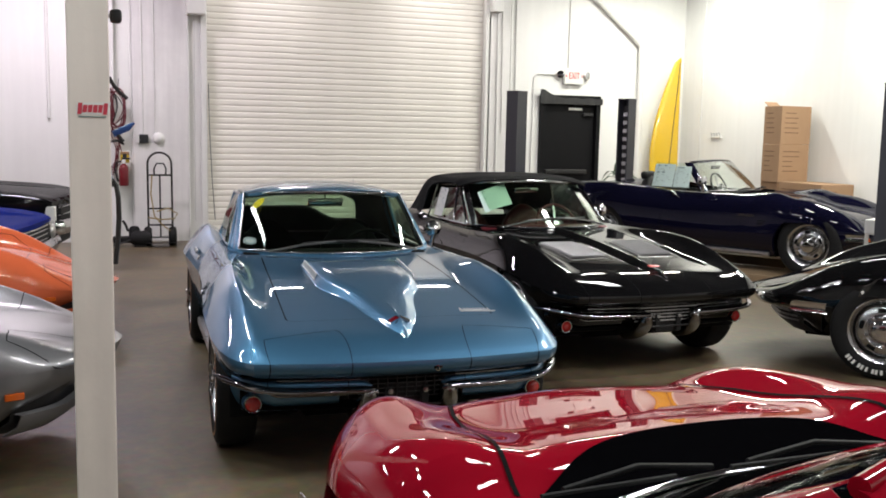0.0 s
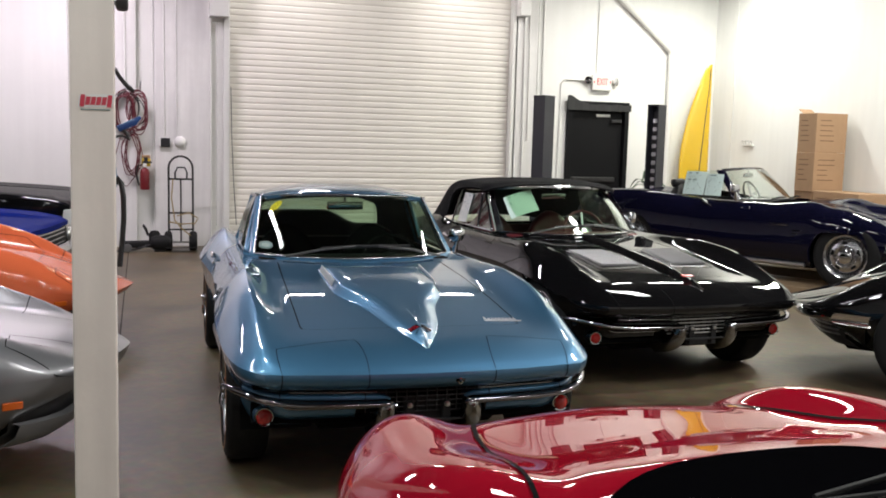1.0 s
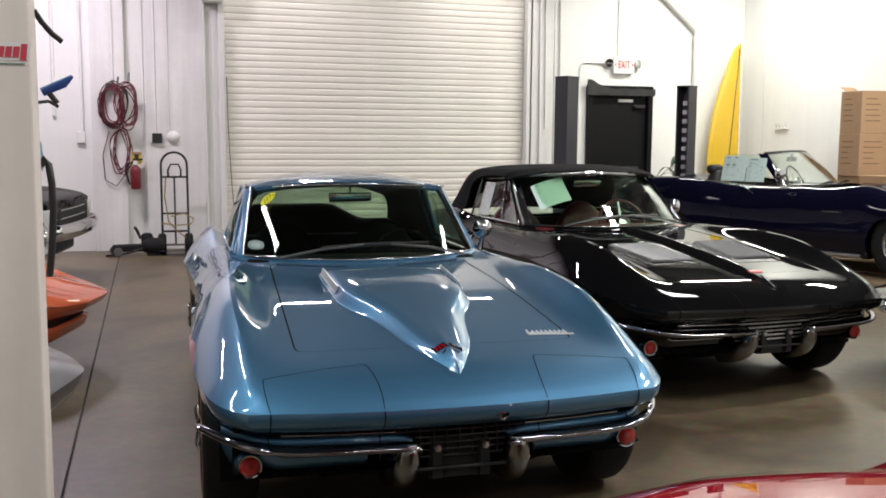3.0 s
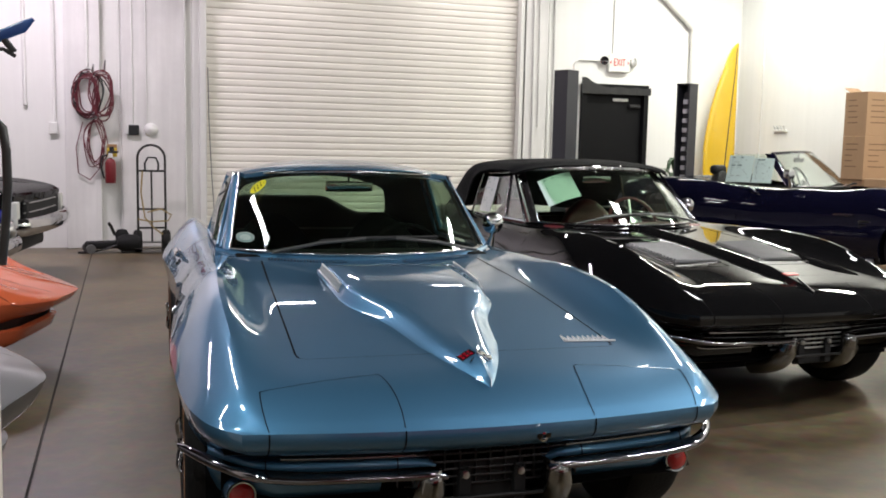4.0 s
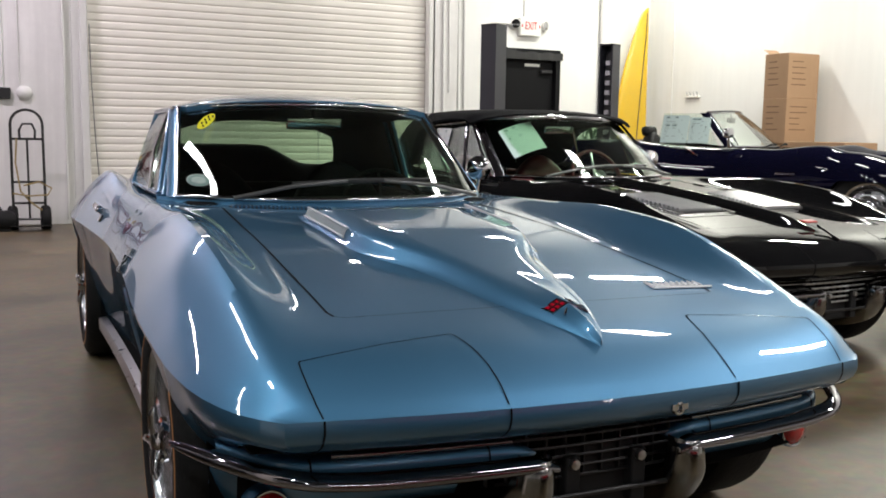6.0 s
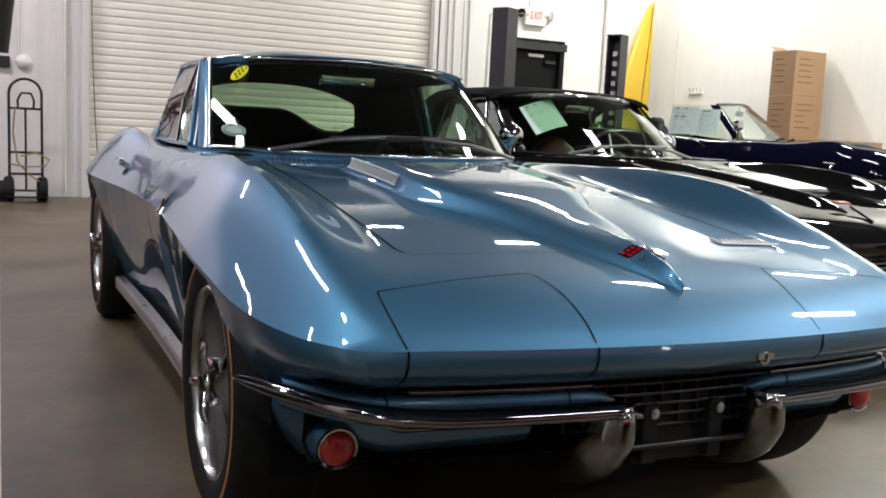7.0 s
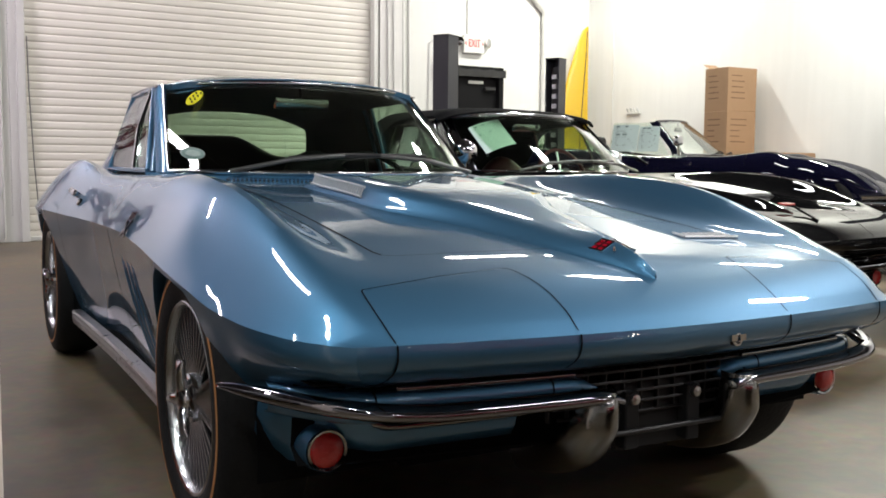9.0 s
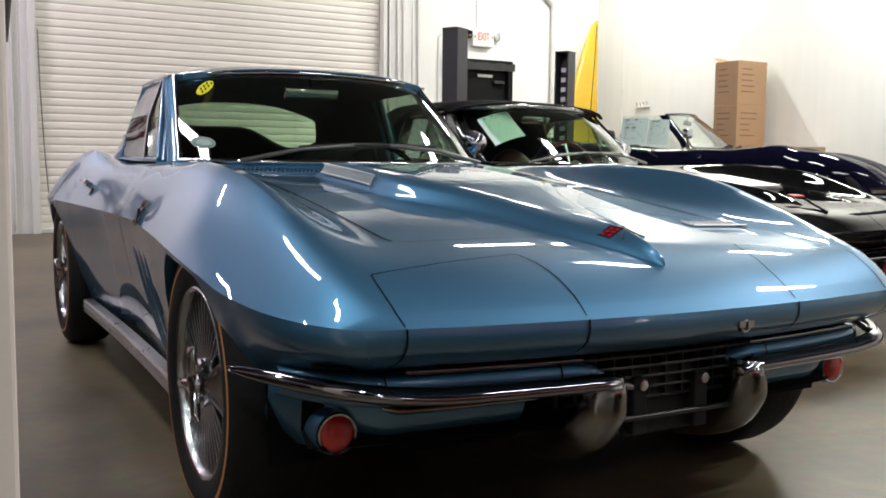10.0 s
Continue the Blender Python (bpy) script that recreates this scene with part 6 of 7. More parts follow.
    part("cabin_lining", tub, VINYL, root)
    return root, S


# ---- the cars ----
CARZ = -1.62
blue, S2, _, _ = c2_car(pose(0, 0, 0, 0, 0, CARZ), BLUEPAINT, "metallic light-blue fastback sports coupe with chrome bumpers and gold-line tyres", True, CABIN, "turbine")
coupe_roof(blue, S2, BLUEPAINT)
hood_stinger(blue, S2, BLUEPAINT)
black, S2b, _, tl2 = c2_car(pose(2.254, 1.357, 0, 0, 0, 3.3), BLACKPAINT, "glossy black sports convertible with black soft top and red cabin", False, REDVINYL, "rally")
soft_top(black, S2b, tl2)
navy, S3 = c3_car(pose(6.8, 3.87, 0.155, 0, 0, 30), NAVYPAINT, "dark navy open sports convertible standing on a low car lift", VINYL, "rally", tip=0.43, low=0.045, arch=(0.295, 0.335))
dark, S3b = c3_car(pose(3.44, 2.37, 0, 0, 0, -137), BLACKPAINT, "black low-nosed sports coupe with white-lettered tyres and a chrome bumper", VINYL, "letters", False)
c3_roof(dark, S3b, BLACKPAINT)
red, S3c = c3_car(pose(0.03, -0.6, 0, 0, 0, 182.5), REDPAINT, "glossy red low sports coupe with bulging front wings", VINYL, "rally", False, bulge=0.1, cowl=1.3, screen=-0.5, arch=(0.34, 0.395))
c3_roof(red, S3c, REDPAINT, 2.2)
silver, S3d = c3_car(pose(-1.228, 1.17, 0, 0, 0, 91), SILVERPAINT, "silver low sports coupe with an amber side lamp", VINYL, "rally", False, False, tip=0.525)
c3_roof(silver, S3d, SILVERPAINT)
orange, S3e = c3_car(pose(-1.23, 3.6, 0, 0, 0, 91), ORANGEPAINT, "orange low sports coupe with a black grille under its nose", VINYL, "rally", False, False, tip=0.458)
c3_roof(orange, S3e, ORANGEPAINT)
old_coupe(pose(-1.82, 5.4, 0, 0, 0, 80) @ Matrix.Scale(0.86, 4), COBALTPAINT, "cobalt blue coupe with a chrome front bumper")
old_coupe(pose(-1.56, 7.3, 0, 0, 0, 81), DULLBLACK, "black muscle coupe with a square barred grille and chrome bumper", square=True)


# ---- details of single cars ----
def sheet(root, origin, across, up, w, h, mat, name, label, bars=True, bow=0.01):
    """A printed sheet of paper stuck behind a window, with plain bars for its print."""
    o, a, u = Vector(origin), Vector(across).normalized(), Vector(up).normalized()
    n = a.cross(u).normalized()
    P = lambda i, j, d=0.0: o + a * (w * i) + u * (h * j) + n * (bow * math.sin(math.pi * i) + d)
    t = part(name, thick(grid([[P(i / 6, j / 4) for i in range(7)] for j in range(5)]), 0.001), mat, root, label, smooth=60)
    if bars:
        rnd = random.Random(int(w * 1000 + h * 777))
        bm = bmesh.new()
        for k in range(11):
            j = 0.9 - k * 0.075
            i0, i1 = 0.1 + rnd.uniform(0, 0.06), rnd.uniform(0.45, 0.9)
            hh = 0.05 if k in (0, 4) else 0.014
            for d in (0.0016, -0.0026):
                vs = [bm.verts.new(P(i, jj, d)) for i, jj in ((i0, j), (i1, j), (i1, j + hh), (i0, j + hh))]
                bm.faces.new(vs)
        part("print_bar", bm, PRINT, t)
    return t


# stickers on the blue car's windscreen
def disc_on(root, centre, across, up, rx, ry, mat, name, label, n=24, d=0.0):
    o, a, u = Vector(centre), Vector(across).normalized(), Vector(up).normalized()
    nn = a.cross(u).normalized() * d
    bm = bmesh.new()
    bm.faces.new([bm.verts.new(o + nn + a * (rx * math.cos(2 * math.pi * i / n)) + u * (ry * math.sin(2 * math.pi * i / n))) for i in range(n)])
    return part(name, thick(bm, 0.0012), mat, root, label)


up_screen = Vector((0.0, 0.42, 0.33)).normalized()
aa = (Vector((0.8, 0.1, 0.0)) + up_screen).normalized()
ab = (up_screen * 0.8 - Vector((1.0, 0, 0))).normalized()
st = disc_on(blue, (-0.447, 2.31, 1.105), aa, ab, 0.062, 0.02, STICKER, "oval_sticker", "yellow oval sticker with dark marks")
bm = bmesh.new()
for i in range(7):
    c = Vector((-0.447, 2.303, 1.109)) + aa * (-0.039 + 0.013 * i) + ab * (0.006 if i % 2 else -0.006)
    box(bm, -0.003, 0.003, -0.001, 0.001, -0.004, 0.004, Matrix.Translation(c))
part("sticker_mark", bm, BLACK, st)
FADED = material("faded_decal", (0.3, 0.36, 0.34), 0.6, vary=0.4, scale=60)
disc_on(blue, (-0.535, 2.0, 0.9), (1, -0.3, 0), up_screen, 0.04, 0.032, FADED, "round_decal", "round pale decal with a dark ring")
disc_on(blue, (-0.535, 1.997, 0.9), (1, -0.3, 0), up_screen, 0.036, 0.028, PRINT, "decal_ring", "")
disc_on(blue, (-0.535, 1.994, 0.9), (1, -0.3, 0), up_screen, 0.026, 0.019, FADED, "decal_centre", "")

# paper sheets in the black car
sheet(black, (-0.51, 2.12, 0.935), (0.333, 0.107, 0.074), (0.023, 0.228, 0.158), 0.31, 0.27, PAPER, "window_sheet", "pale green printed sheet behind the windscreen")
sheet(black, (-0.655, 2.9, 0.86), (0, -1, 0), (0.25, -0.05, 1), 0.18, 0.25, SIGNWHITE, "side_window_sheet", "white printed sheet in the side window")
# ribbed bright panels and centre ridge on the black car's hood
for s in (-1, 1):
    x0, x1, ya, yb = 0.13, 0.42, 0.86, 1.3
    rows = [[(s * (x0 + (x1 - x0) * i / 6 + 0.03 * (j / 6)), ya + (yb - ya) * j / 6, S2b.at(s * 0.27, ya + (yb - ya) * j / 6) + 0.006) for i in range(7)] for j in range(7)]
    pn = loft(rows, black, "hood_panel", GUNMETAL, 0.006, "bright ribbed hood panel")
    for j in range(15):
        y = ya + 0.02 + (yb - ya - 0.04) * j / 14
        q = 0.03 * (y - ya) / (yb - ya)
        part("rib", tube([(s * (x0 + 0.01 + q), y, S2b.at(s * 0.27, y) + 0.008), (s * (x1 - 0.01 + q), y, S2b.at(s * 0.27, y) + 0.01)], 0.0095, 8), RIBMETAL, pn)
    S2b.line([(s * 0.12, 0.8), (s * 0.15, 1.36), (s * 0.47, 1.36), (s * 0.44, 0.8), (s * 0.12, 0.8)], black, 0.012, BLACKPAINT, 0.008, "panel_rim")
rows = []
for i in range(31):
    y = 0.36 + 1.4 * i / 30
    h = 0.035 * smooth01(i / 6)
    rows.append([(0.07 * q, y, S2b.at(0.07 * q, y) - 0.001 + h * (1 - abs(q) ** 1.5)) for q in [-1 + j / 6 for j in range(13)]])
loft(rows, black, "hood_ridge", BLACKPAINT, 0.0, smooth=40)
bm = rbox(-0.04, 0.04, -0.02, 0.02, 0, 0.008, 0.003, 1, pose(0, 0.47, S2b.at(0, 0.47) + 0.028, 8, 0, 0))
part("nose_badge", bm, RED, black, "small red and chrome nose badge")
part("nose_strip", tube([(0, 0.3, S2b.at(0, 0.3) + 0.004), (0, 0.42, S2b.at(0, 0.42) + 0.026)], 0.006, 6), CHROME, black)

# raised door window with printed sheets and a chrome mirror on the navy car
bl = lambda f: Vector((-0.66, 2.35 + 0.6 * f, 0.83))
tl = lambda f: Vector((-0.58, 2.52 + 0.4 * f, 1.14))
loft([[bl(f / 8).lerp(tl(f / 8), t / 5) for f in range(9)] for t in range(6)], navy, "side_window", CLEAR, 0.004, smooth=80)
sheet(navy, (-0.668, 2.92, 0.86), (0, -1, 0), (0.28, -0.02, 1), 0.26, 0.27, PAPER, "window_sheet", "pale green printed sheet in the door window")
sheet(navy, (-0.668, 2.65, 0.86), (0, -1, 0), (0.28, 0.0, 1), 0.2, 0.25, PAPER, "window_sheet", "pale green printed sheet in the door window")
mir = part("door_mirror", rbox(-0.03, 0.03, -0.06, 0.06, -0.045, 0.045, 0.02, 3, pose(-0.8, 2.22, 0.96, 0, 0, 80)), CHROME, navy, smooth=50)
part("stem", tube([(-0.79, 2.22, 0.92), (-0.76, 2.22, 0.83)], [0.012, 0.02], 8), CHROME, mir, smooth=60)
for s in (-1, 1):
    for i in range(3):
        part("fender_slot", rbox(-0.006, 0.006, -0.05, 0.05, -0.007, 0.007, 0.003, 1, pose(s * (S3.W(1.5) + 0.004), 1.5, 0.5 + 0.03 * i, 0, 0, 0)), CHROME, navy)
bm = bmesh.new()
for i in range(8):
    tube([(-S3.W(1.55) - 0.004, 1.78 - 0.022 * i, 0.6), (-S3.W(1.55) - 0.006, 1.77 - 0.022 * i, 0.625), (-S3.W(1.55) - 0.004, 1.76 - 0.022 * i, 0.6)], 0.003, 5, bm)
part("fender_script", bm, CHROME, navy, "chrome script strip")

# ---- the lift under the navy car ----
lift = thing("car_lift", "low four-post car lift with charcoal posts and tan runways", "car lift", pose(0, 0, 0))
LIFTTAN = material("worn_tan_steel", (0.24, 0.17, 0.1), 0.5, vary=0.25, scale=6, rough_vary=0.12)
NM = pose(6.8, 3.87, 0, 0, 0, 30)
for x in (-0.745, 0.745):
    bm = rbox(x - 0.24, x + 0.24, 0.1, 4.7, 0.05, 0.153, 0.008, 1, NM)
    rw = part("runway", bm, LIFTTAN, lift)
for y in (0.05, 4.72):
    part("crossbeam", rbox(-1.12, 1.12, y - 0.06, y + 0.06, 0.02, 0.14, 0.008, 1, NM), LIFTGREY, lift)
for x, y in ((3.29, 6.74), (5.33, 7.72), (5.27, 2.91), (7.06, 4.02)):
    m = pose(x, y, 0, 0, 0, 27)
    bm = bmesh.new()
    toward = 1 if x in (3.29, 5.27) else -1
    # open channel: three walls, the slotted ladder inside
    box(bm, -0.09, 0.09, 0.07, 0.085, 0.012, 2.08, m)
    box(bm, -0.09, 0.09, -0.085, -0.07, 0.012, 2.08, m)
    xx = -0.09 if toward > 0 else 0.075
    box(bm, xx, xx + 0.015, -0.07, 0.07, 0.012, 2.08, m)
    po = part("lift_post", bm, LIFTGREY, lift)
    part("cap", rbox(-0.095, 0.095, -0.09, 0.09, 2.08, 2.095, 0.004, 1, m), LIFTGREY, po)
    part("base_plate", rbox(-0.17, 0.17, -0.17, 0.17, 0.001, 0.012, 0.003, 1, m), LIFTGREY, po)
    for i in range(17):
        bm = bmesh.new()
        box(bm, toward * 0.03 - 0.012, toward * 0.03 + 0.012, -0.028, 0.028, 0.1 + i * 0.11, 0.15 + i * 0.11, m)
        part("lock_rung", bm, STEEL, po)
    part("ladder_strip", rbox(toward * 0.012 - 0.003, toward * 0.012 + 0.003, -0.04, 0.04, 0.05, 2.0, 0.002, 1, m), BLACK, po)
part("power_unit", rbox(-0.16, 0.12, -0.26, -0.09, 0.95, 1.3, 0.03, 2, pose(5.27, 2.91, 0, 0, 0, 27)), BLACK, lift, "black hydraulic power unit", smooth=40)
part("rating_plate", rbox(-0.06, 0.05, -0.089, -0.0855, 1.5, 1.6, 0.002, 1, pose(5.27, 2.91, 0, 0, 0, 27)), SIGNWHITE, lift, "white plate on the post")

# ---- near post with the things hung on it ----
bm = rbox(-1.415, -1.262, 0.12, 0.272, 0.0, ZC - 0.005, 0.006, 2)
post = tagged(obj("post", bm, POSTPAINT), "cream painted square steel post with chipped edges", "post", kind="structure")
lg = thing("wall_sticker", "red and white slanted logo sticker on the post", "sticker", pose(-1.324, 0.1195, 1.637) @ Matrix.Scale(1.03, 4))
for i in range(6):
    x = -0.052 + 0.018 * i
    tall = 0.021 if i in (0, 5) else 0.014
    bm = bmesh.new()
    bm.faces.new([bm.verts.new(p) for p in ((x - 0.004, -0.0016, -tall), (x + 0.011, -0.0016, -tall), (x + 0.016, -0.0016, tall), (x + 0.001, -0.0016, tall))])
    part("red_bar", thick(bm, 0.0006), PINK, lg)
bm = bmesh.new()
vs = [bm.verts.new(p) for p in ((-0.062, -0.0006, -0.024), (0.054, -0.0006, -0.02), (0.064, -0.0006, 0.025), (-0.056, -0.0006, 0.021))]
bm.faces.new(vs)
part("white_ground", thick(bm, 0.0005), SIGNWHITE, lg)
part("grey_bar", rbox(-0.052, 0.045, -0.0016, -0.0004, -0.032, -0.028, 0.0003, 1), PRINT, lg)

sl = thing("work_lamp", "small black work lamp clamped to the post", "work lamp", pose(-1.252, 0.22, 2.0))
part("head", rbox(-0.005, 0.04, -0.035, 0.035, -0.025, 0.025, 0.012, 2), BLACK, sl, smooth=40)
part("clamp", tube([(-0.012, 0, 0), (0.0, 0, 0.0)], 0.008, 6), STEEL, sl)
hz = thing("air_hose", "black rubber air hose hooked on the post", "air hose", pose(-0.007, 0.103, 0))
part("hose", tube([(-1.257, 0.16, 1.765), (-1.24, 0.18, 1.735), (-1.215, 0.19, 1.705), (-1.19, 0.2, 1.685)], 0.008, 8), BLACK, hz, smooth=60)
part("hose", tube([(-1.257, 0.16, 1.51), (-1.23, 0.18, 1.515), (-1.205, 0.19, 1.5)], 0.005, 8), BLACK, hz, smooth=60)
part("hose", tube([(-1.258, 0.185, 1.33), (-1.248, 0.19, 1.352), (-1.237, 0.19, 1.335), (-1.23, 0.19, 1.28), (-1.229, 0.19, 1.2), (-1.236, 0.19, 1.1), (-1.246, 0.19, 1.01)], 0.0105, 8), BLACK, hz, smooth=60)
gun = thing("air_gun", "blue and grey air gun hung on the post", "air gun", pose(-1.222, 0.288, 1.555, 0, -25, 0))
part("barrel", tube([(-0.035, 0, 0), (0.03, 0, 0), (0.06, 0, 0.008)], [0.013, 0.014, 0.005], 10), BLUETOOL, gun, smooth=50)
part("handle", tube([(-0.02, 0, -0.005), (-0.012, 0, -0.045)], 0.008, 8), BLACK, gun, smooth=60)
br = thing("spirit_level", "long yellow and red spirit level hung on the post", "spirit level", pose(-0.007, 0.103, 0))
part("beam", rbox(-1.305, -1.266, 0.172, 0.196, 1.17, 1.43, 0.003, 1), WOOD, br)
part("edge", rbox(-1.2655, -1.261, 0.175, 0.193, 1.18, 1.3, 0.001, 1), RED, br)
rag = thing("cloth", "pale blue cloth hung beside the post", "cloth", pose(-0.007, 0.103, 0))
part("fold", thick(grid([[(-1.276 + 0.022 * i / 5, 0.212 + 0.008 * math.sin(i * 2.1 + j), 1.4 - 0.075 * j / 6 - 0.01 * (i % 2)) for i in range(6)] for j in range(7)]), 0.004), material("pale_blue_cloth", (0.22, 0.33, 0.45), 0.9, vary=0.2, scale=30), rag, smooth=60)

# ---- along the roller-door wall ----
ex = thing("fire_extinguisher", "red fire extinguisher with a yellow tag hung on the wall", "fire extinguisher", pose(-1.12, YF - 0.19, 0.78))
part("cylinder", lathe([(0.0, 0.0), (0.055, 0.004), (0.062, 0.03), (0.062, 0.24), (0.05, 0.275), (0.022, 0.295), (0.02, 0.31)], 28, pose(0, 0, 0, 0, -90, 0)), BAGRED, ex, smooth=40)
part("valve", rbox(-0.025, 0.025, -0.02, 0.02, 0.305, 0.36, 0.008, 2), STEEL, ex)
part("lever", rbox(-0.03, 0.09, -0.012, 0.012, 0.36, 0.385, 0.006, 1), BLACK, ex)
part("hose", tube([(-0.02, 0, 0.34), (-0.09, -0.01, 0.32), (-0.11, -0.01, 0.22), (-0.085, -0.01, 0.1), (-0.07, -0.01, 0.06)], 0.012, 8), BLACK, ex, smooth=60)
part("gauge", lathe([(0, -0.015), (0.025, -0.012), (0.028, 0.0)], 16, pose(0.0, -0.02, 0.33, 0, 0, 90)), SIGNWHITE, ex)
part("wall_hook", rbox(-0.02, 0.02, 0.02, 0.069, 0.27, 0.31, 0.004, 1), STEEL, ex)
tg = thing("yellow_tag_box", "yellow plastic box over the extinguisher", "wall box", pose(-1.1, YF - 0.121, 1.17))
part("box", rbox(-0.06, 0.055, -0.05, 0.0, -0.075, 0.03, 0.008, 2), YTAG, tg)
part("lid", rbox(-0.06, 0.055, -0.052, 0.0, 0.0305, 0.075, 0.008, 2), TAPE, tg)
part("mark", rbox(-0.03, 0.02, -0.053, -0.0505, -0.03, 0.045, 0.001, 1), BLACK, tg)


def hose_loops(name, label, mat, cx, cz, rx, rz, n, r, y, seed, sag=0.0):
    rnd = random.Random(seed)
    t = thing(name, label, "hose", pose(0, 0, 0))
    for k in range(n):
        a, b = rx * rnd.uniform(0.72, 1.05), rz * rnd.uniform(0.8, 1.05)
        ox, oz, ph, tw = rnd.uniform(-0.03, 0.03), rnd.uniform(-0.03, 0.03), rnd.uniform(0, 6), rnd.uniform(-0.15, 0.15)
        pts = []
        for i in range(37):
            g = 2 * math.pi * i / 36
            x, z = a * math.cos(g), b * math.sin(g)
            pts.append((cx + ox + x * math.cos(tw) - 0.3 * z * math.sin(tw) + 0.012 * math.sin(3 * g + ph), y - 0.012 * k / n * 6 - 0.006 * math.sin(2 * g + ph), cz + oz + z - sag * (z < 0) * abs(z)))
        part("loop", tube(pts, r, 7, cap=False), mat, t, smooth=60)
    return t


hose_loops("red_hose", "coils of red rubber hose hung on a wall hook", HOSERED, -1.37, 1.82, 0.14, 0.25, 7, 0.0075, YF - 0.16, 3)
hose_loops("red_hose", "coils of red rubber hose hung on a wall hook", HOSERED, -1.2, 1.83, 0.12, 0.24, 6, 0.0075, YF - 0.17, 5, 0.2)
hose_loops("black_hose", "coils of black hose hung on the wall", BLACK, -1.33, 1.82, 0.2, 0.27, 3, 0.007, YF - 0.15, 8)
h3 = hose_loops("hanging_cord", "loops of dark red cord hanging low on the wall", HOSERED, -1.28, 1.27, 0.12, 0.28, 5, 0.006, YF - 0.15, 11)
part("strand", tube([(-1.42, YF - 0.16, 1.5), (-1.5, YF - 0.15, 1.2), (-1.48, YF - 0.15, 0.9), (-1.35, YF - 0.15, 0.82), (-1.25, YF - 0.15, 0.95), (-1.2, YF - 0.15, 1.3)], 0.006, 7), HOSERED, h3, smooth=60)
hk = thing("wall_hook", "grey steel hose hook on the wall", "hook", pose(-1.3, YF - 0.12, 2.08))
part("arm", tube([(0, 0, 0), (0, -0.12, 0.0), (0.01, -0.15, 0.08)], 0.012, 8), STEEL, hk, smooth=60)
part("arm", tube([(0.12, 0, 0.0), (0.13, -0.05, 0.06), (0.135, -0.06, 0.14)], 0.012, 8), STEEL, hk, smooth=60)

# hand truck
ht = thing("hand_truck", "black steel hand truck with a cord looped over it", "hand truck", pose(-0.665, 9.5, 0, -7, 0, 0))
DKMETAL = material("dark_tube_steel", (0.014, 0.013, 0.012), 0.5, 0.3, vary=0.3, scale=10)
arc = [(-0.155, 0, 0.1), (-0.155, 0, 1.05)] + [(-0.155 * math.cos(radians(a)), 0, 1.1 + 0.155 * math.sin(radians(a))) for a in range(0, 181, 15)] + [(0.155, 0, 1.05), (0.155, 0, 0.1)]
part("frame_tube", tube(arc, 0.014, 8), DKMETAL, ht, smooth=60)
for z in (0.28, 0.5, 0.95):
    part("cross_bar", tube([(-0.155, 0, z), (0.155, 0, z)], 0.012, 8), DKMETAL, ht, smooth=60)
part("spine", tube([(0.0, 0, 0.12), (0.0, 0, 0.95)], 0.011, 8), DKMETAL, ht, smooth=60)
part("grip", tube([(-0.07, -0.02, 0.95), (-0.075, -0.05, 1.03), (-0.04, -0.06, 1.1), (0.05, -0.06, 1.1), (0.08, -0.05, 1.03), (0.075, -0.02, 0.95)], 0.012, 8), BLACK, ht, smooth=60)
part("toe_plate", rbox(-0.2, 0.2, -0.22, 0.01, 0.03, 0.038, 0.003, 1), DKMETAL, ht)
for s in (-1, 1):
    wh = part("wheel", lathe([(0.03, -0.05), (0.11, -0.05), (0.135, -0.034), (0.14, 0.0), (0.135, 0.034), (0.11, 0.05), (0.03, 0.05)], 28, pose(s * 0.16, 0.1, 0.122)), RUBBER, ht, smooth=40)
    part("hub", lathe([(0.0, -0.05), (0.035, -0.05), (0.035, 0.05), (0.0, 0.05)], 16, pose(s * 0.16, 0.1, 0.115)), STEEL, wh, smooth=40)
part("axle", tube([(-0.2, 0.1, 0.115), (0.2, 0.1, 0.115)], 0.012, 8), STEEL, ht)
CORD = material("tan_cord", (0.3, 0.22, 0.09), 0.7, vary=0.2, scale=20)
part("cord", tube([(-0.1, -0.02, 0.95), (-0.12, -0.03, 0.7), (-0.08, -0.03, 0.4), (0.02, -0.03, 0.28), (0.12, -0.03, 0.2)], 0.009, 7), CORD, ht, "tan extension cord", smooth=60)
part("cord", tube([(-0.16, -0.03, 0.38), (0.0, -0.05, 0.35), (0.18, -0.04, 0.36), (0.22, -0.03, 0.43), (0.1, -0.03, 0.5), (-0.05, -0.03, 0.46)], 0.009, 7), CORD, ht, "tan extension cord", smooth=60)

# low floor jack and its handle beside the truck
jk = thing("floor_jack", "black trolley jack with small wheels on the floor", "floor jack", pose(-1.1, 9.5, 0, 0, 0, 12))
part("frame", rbox(-0.3, 0.22, -0.1, 0.1, 0.05, 0.13, 0.02, 2), RUBBER, jk, smooth=40)
part("pump", lathe([(0.0, 0.0), (0.07, 0.01), (0.075, 0.12), (0.05, 0.16), (0.0, 0.17)], 20, pose(0.1, 0, 0.1, 0, -90, 0)), RUBBER, jk, smooth=40)
part("handle", tube([(0.02, 0, 0.2), (-0.02, 0, 0.3), (-0.05, -0.02, 0.34)], 0.018, 8), DKMETAL, jk, smooth=60)
for x in (-0.27, 0.17):
    for y in (-0.12, 0.12):
        part("wheel", lathe([(0.0, -0.02), (0.05, -0.02), (0.055, 0.0), (0.05, 0.02), (0.0, 0.02)], 18, pose(x, y, 0.056, 0, 0, 90)), GUNMETAL, jk, smooth=40)
cp = thing("air_pump", "small black air pump lying on the floor", "air pump", pose(-0.93, 9.42, 0))
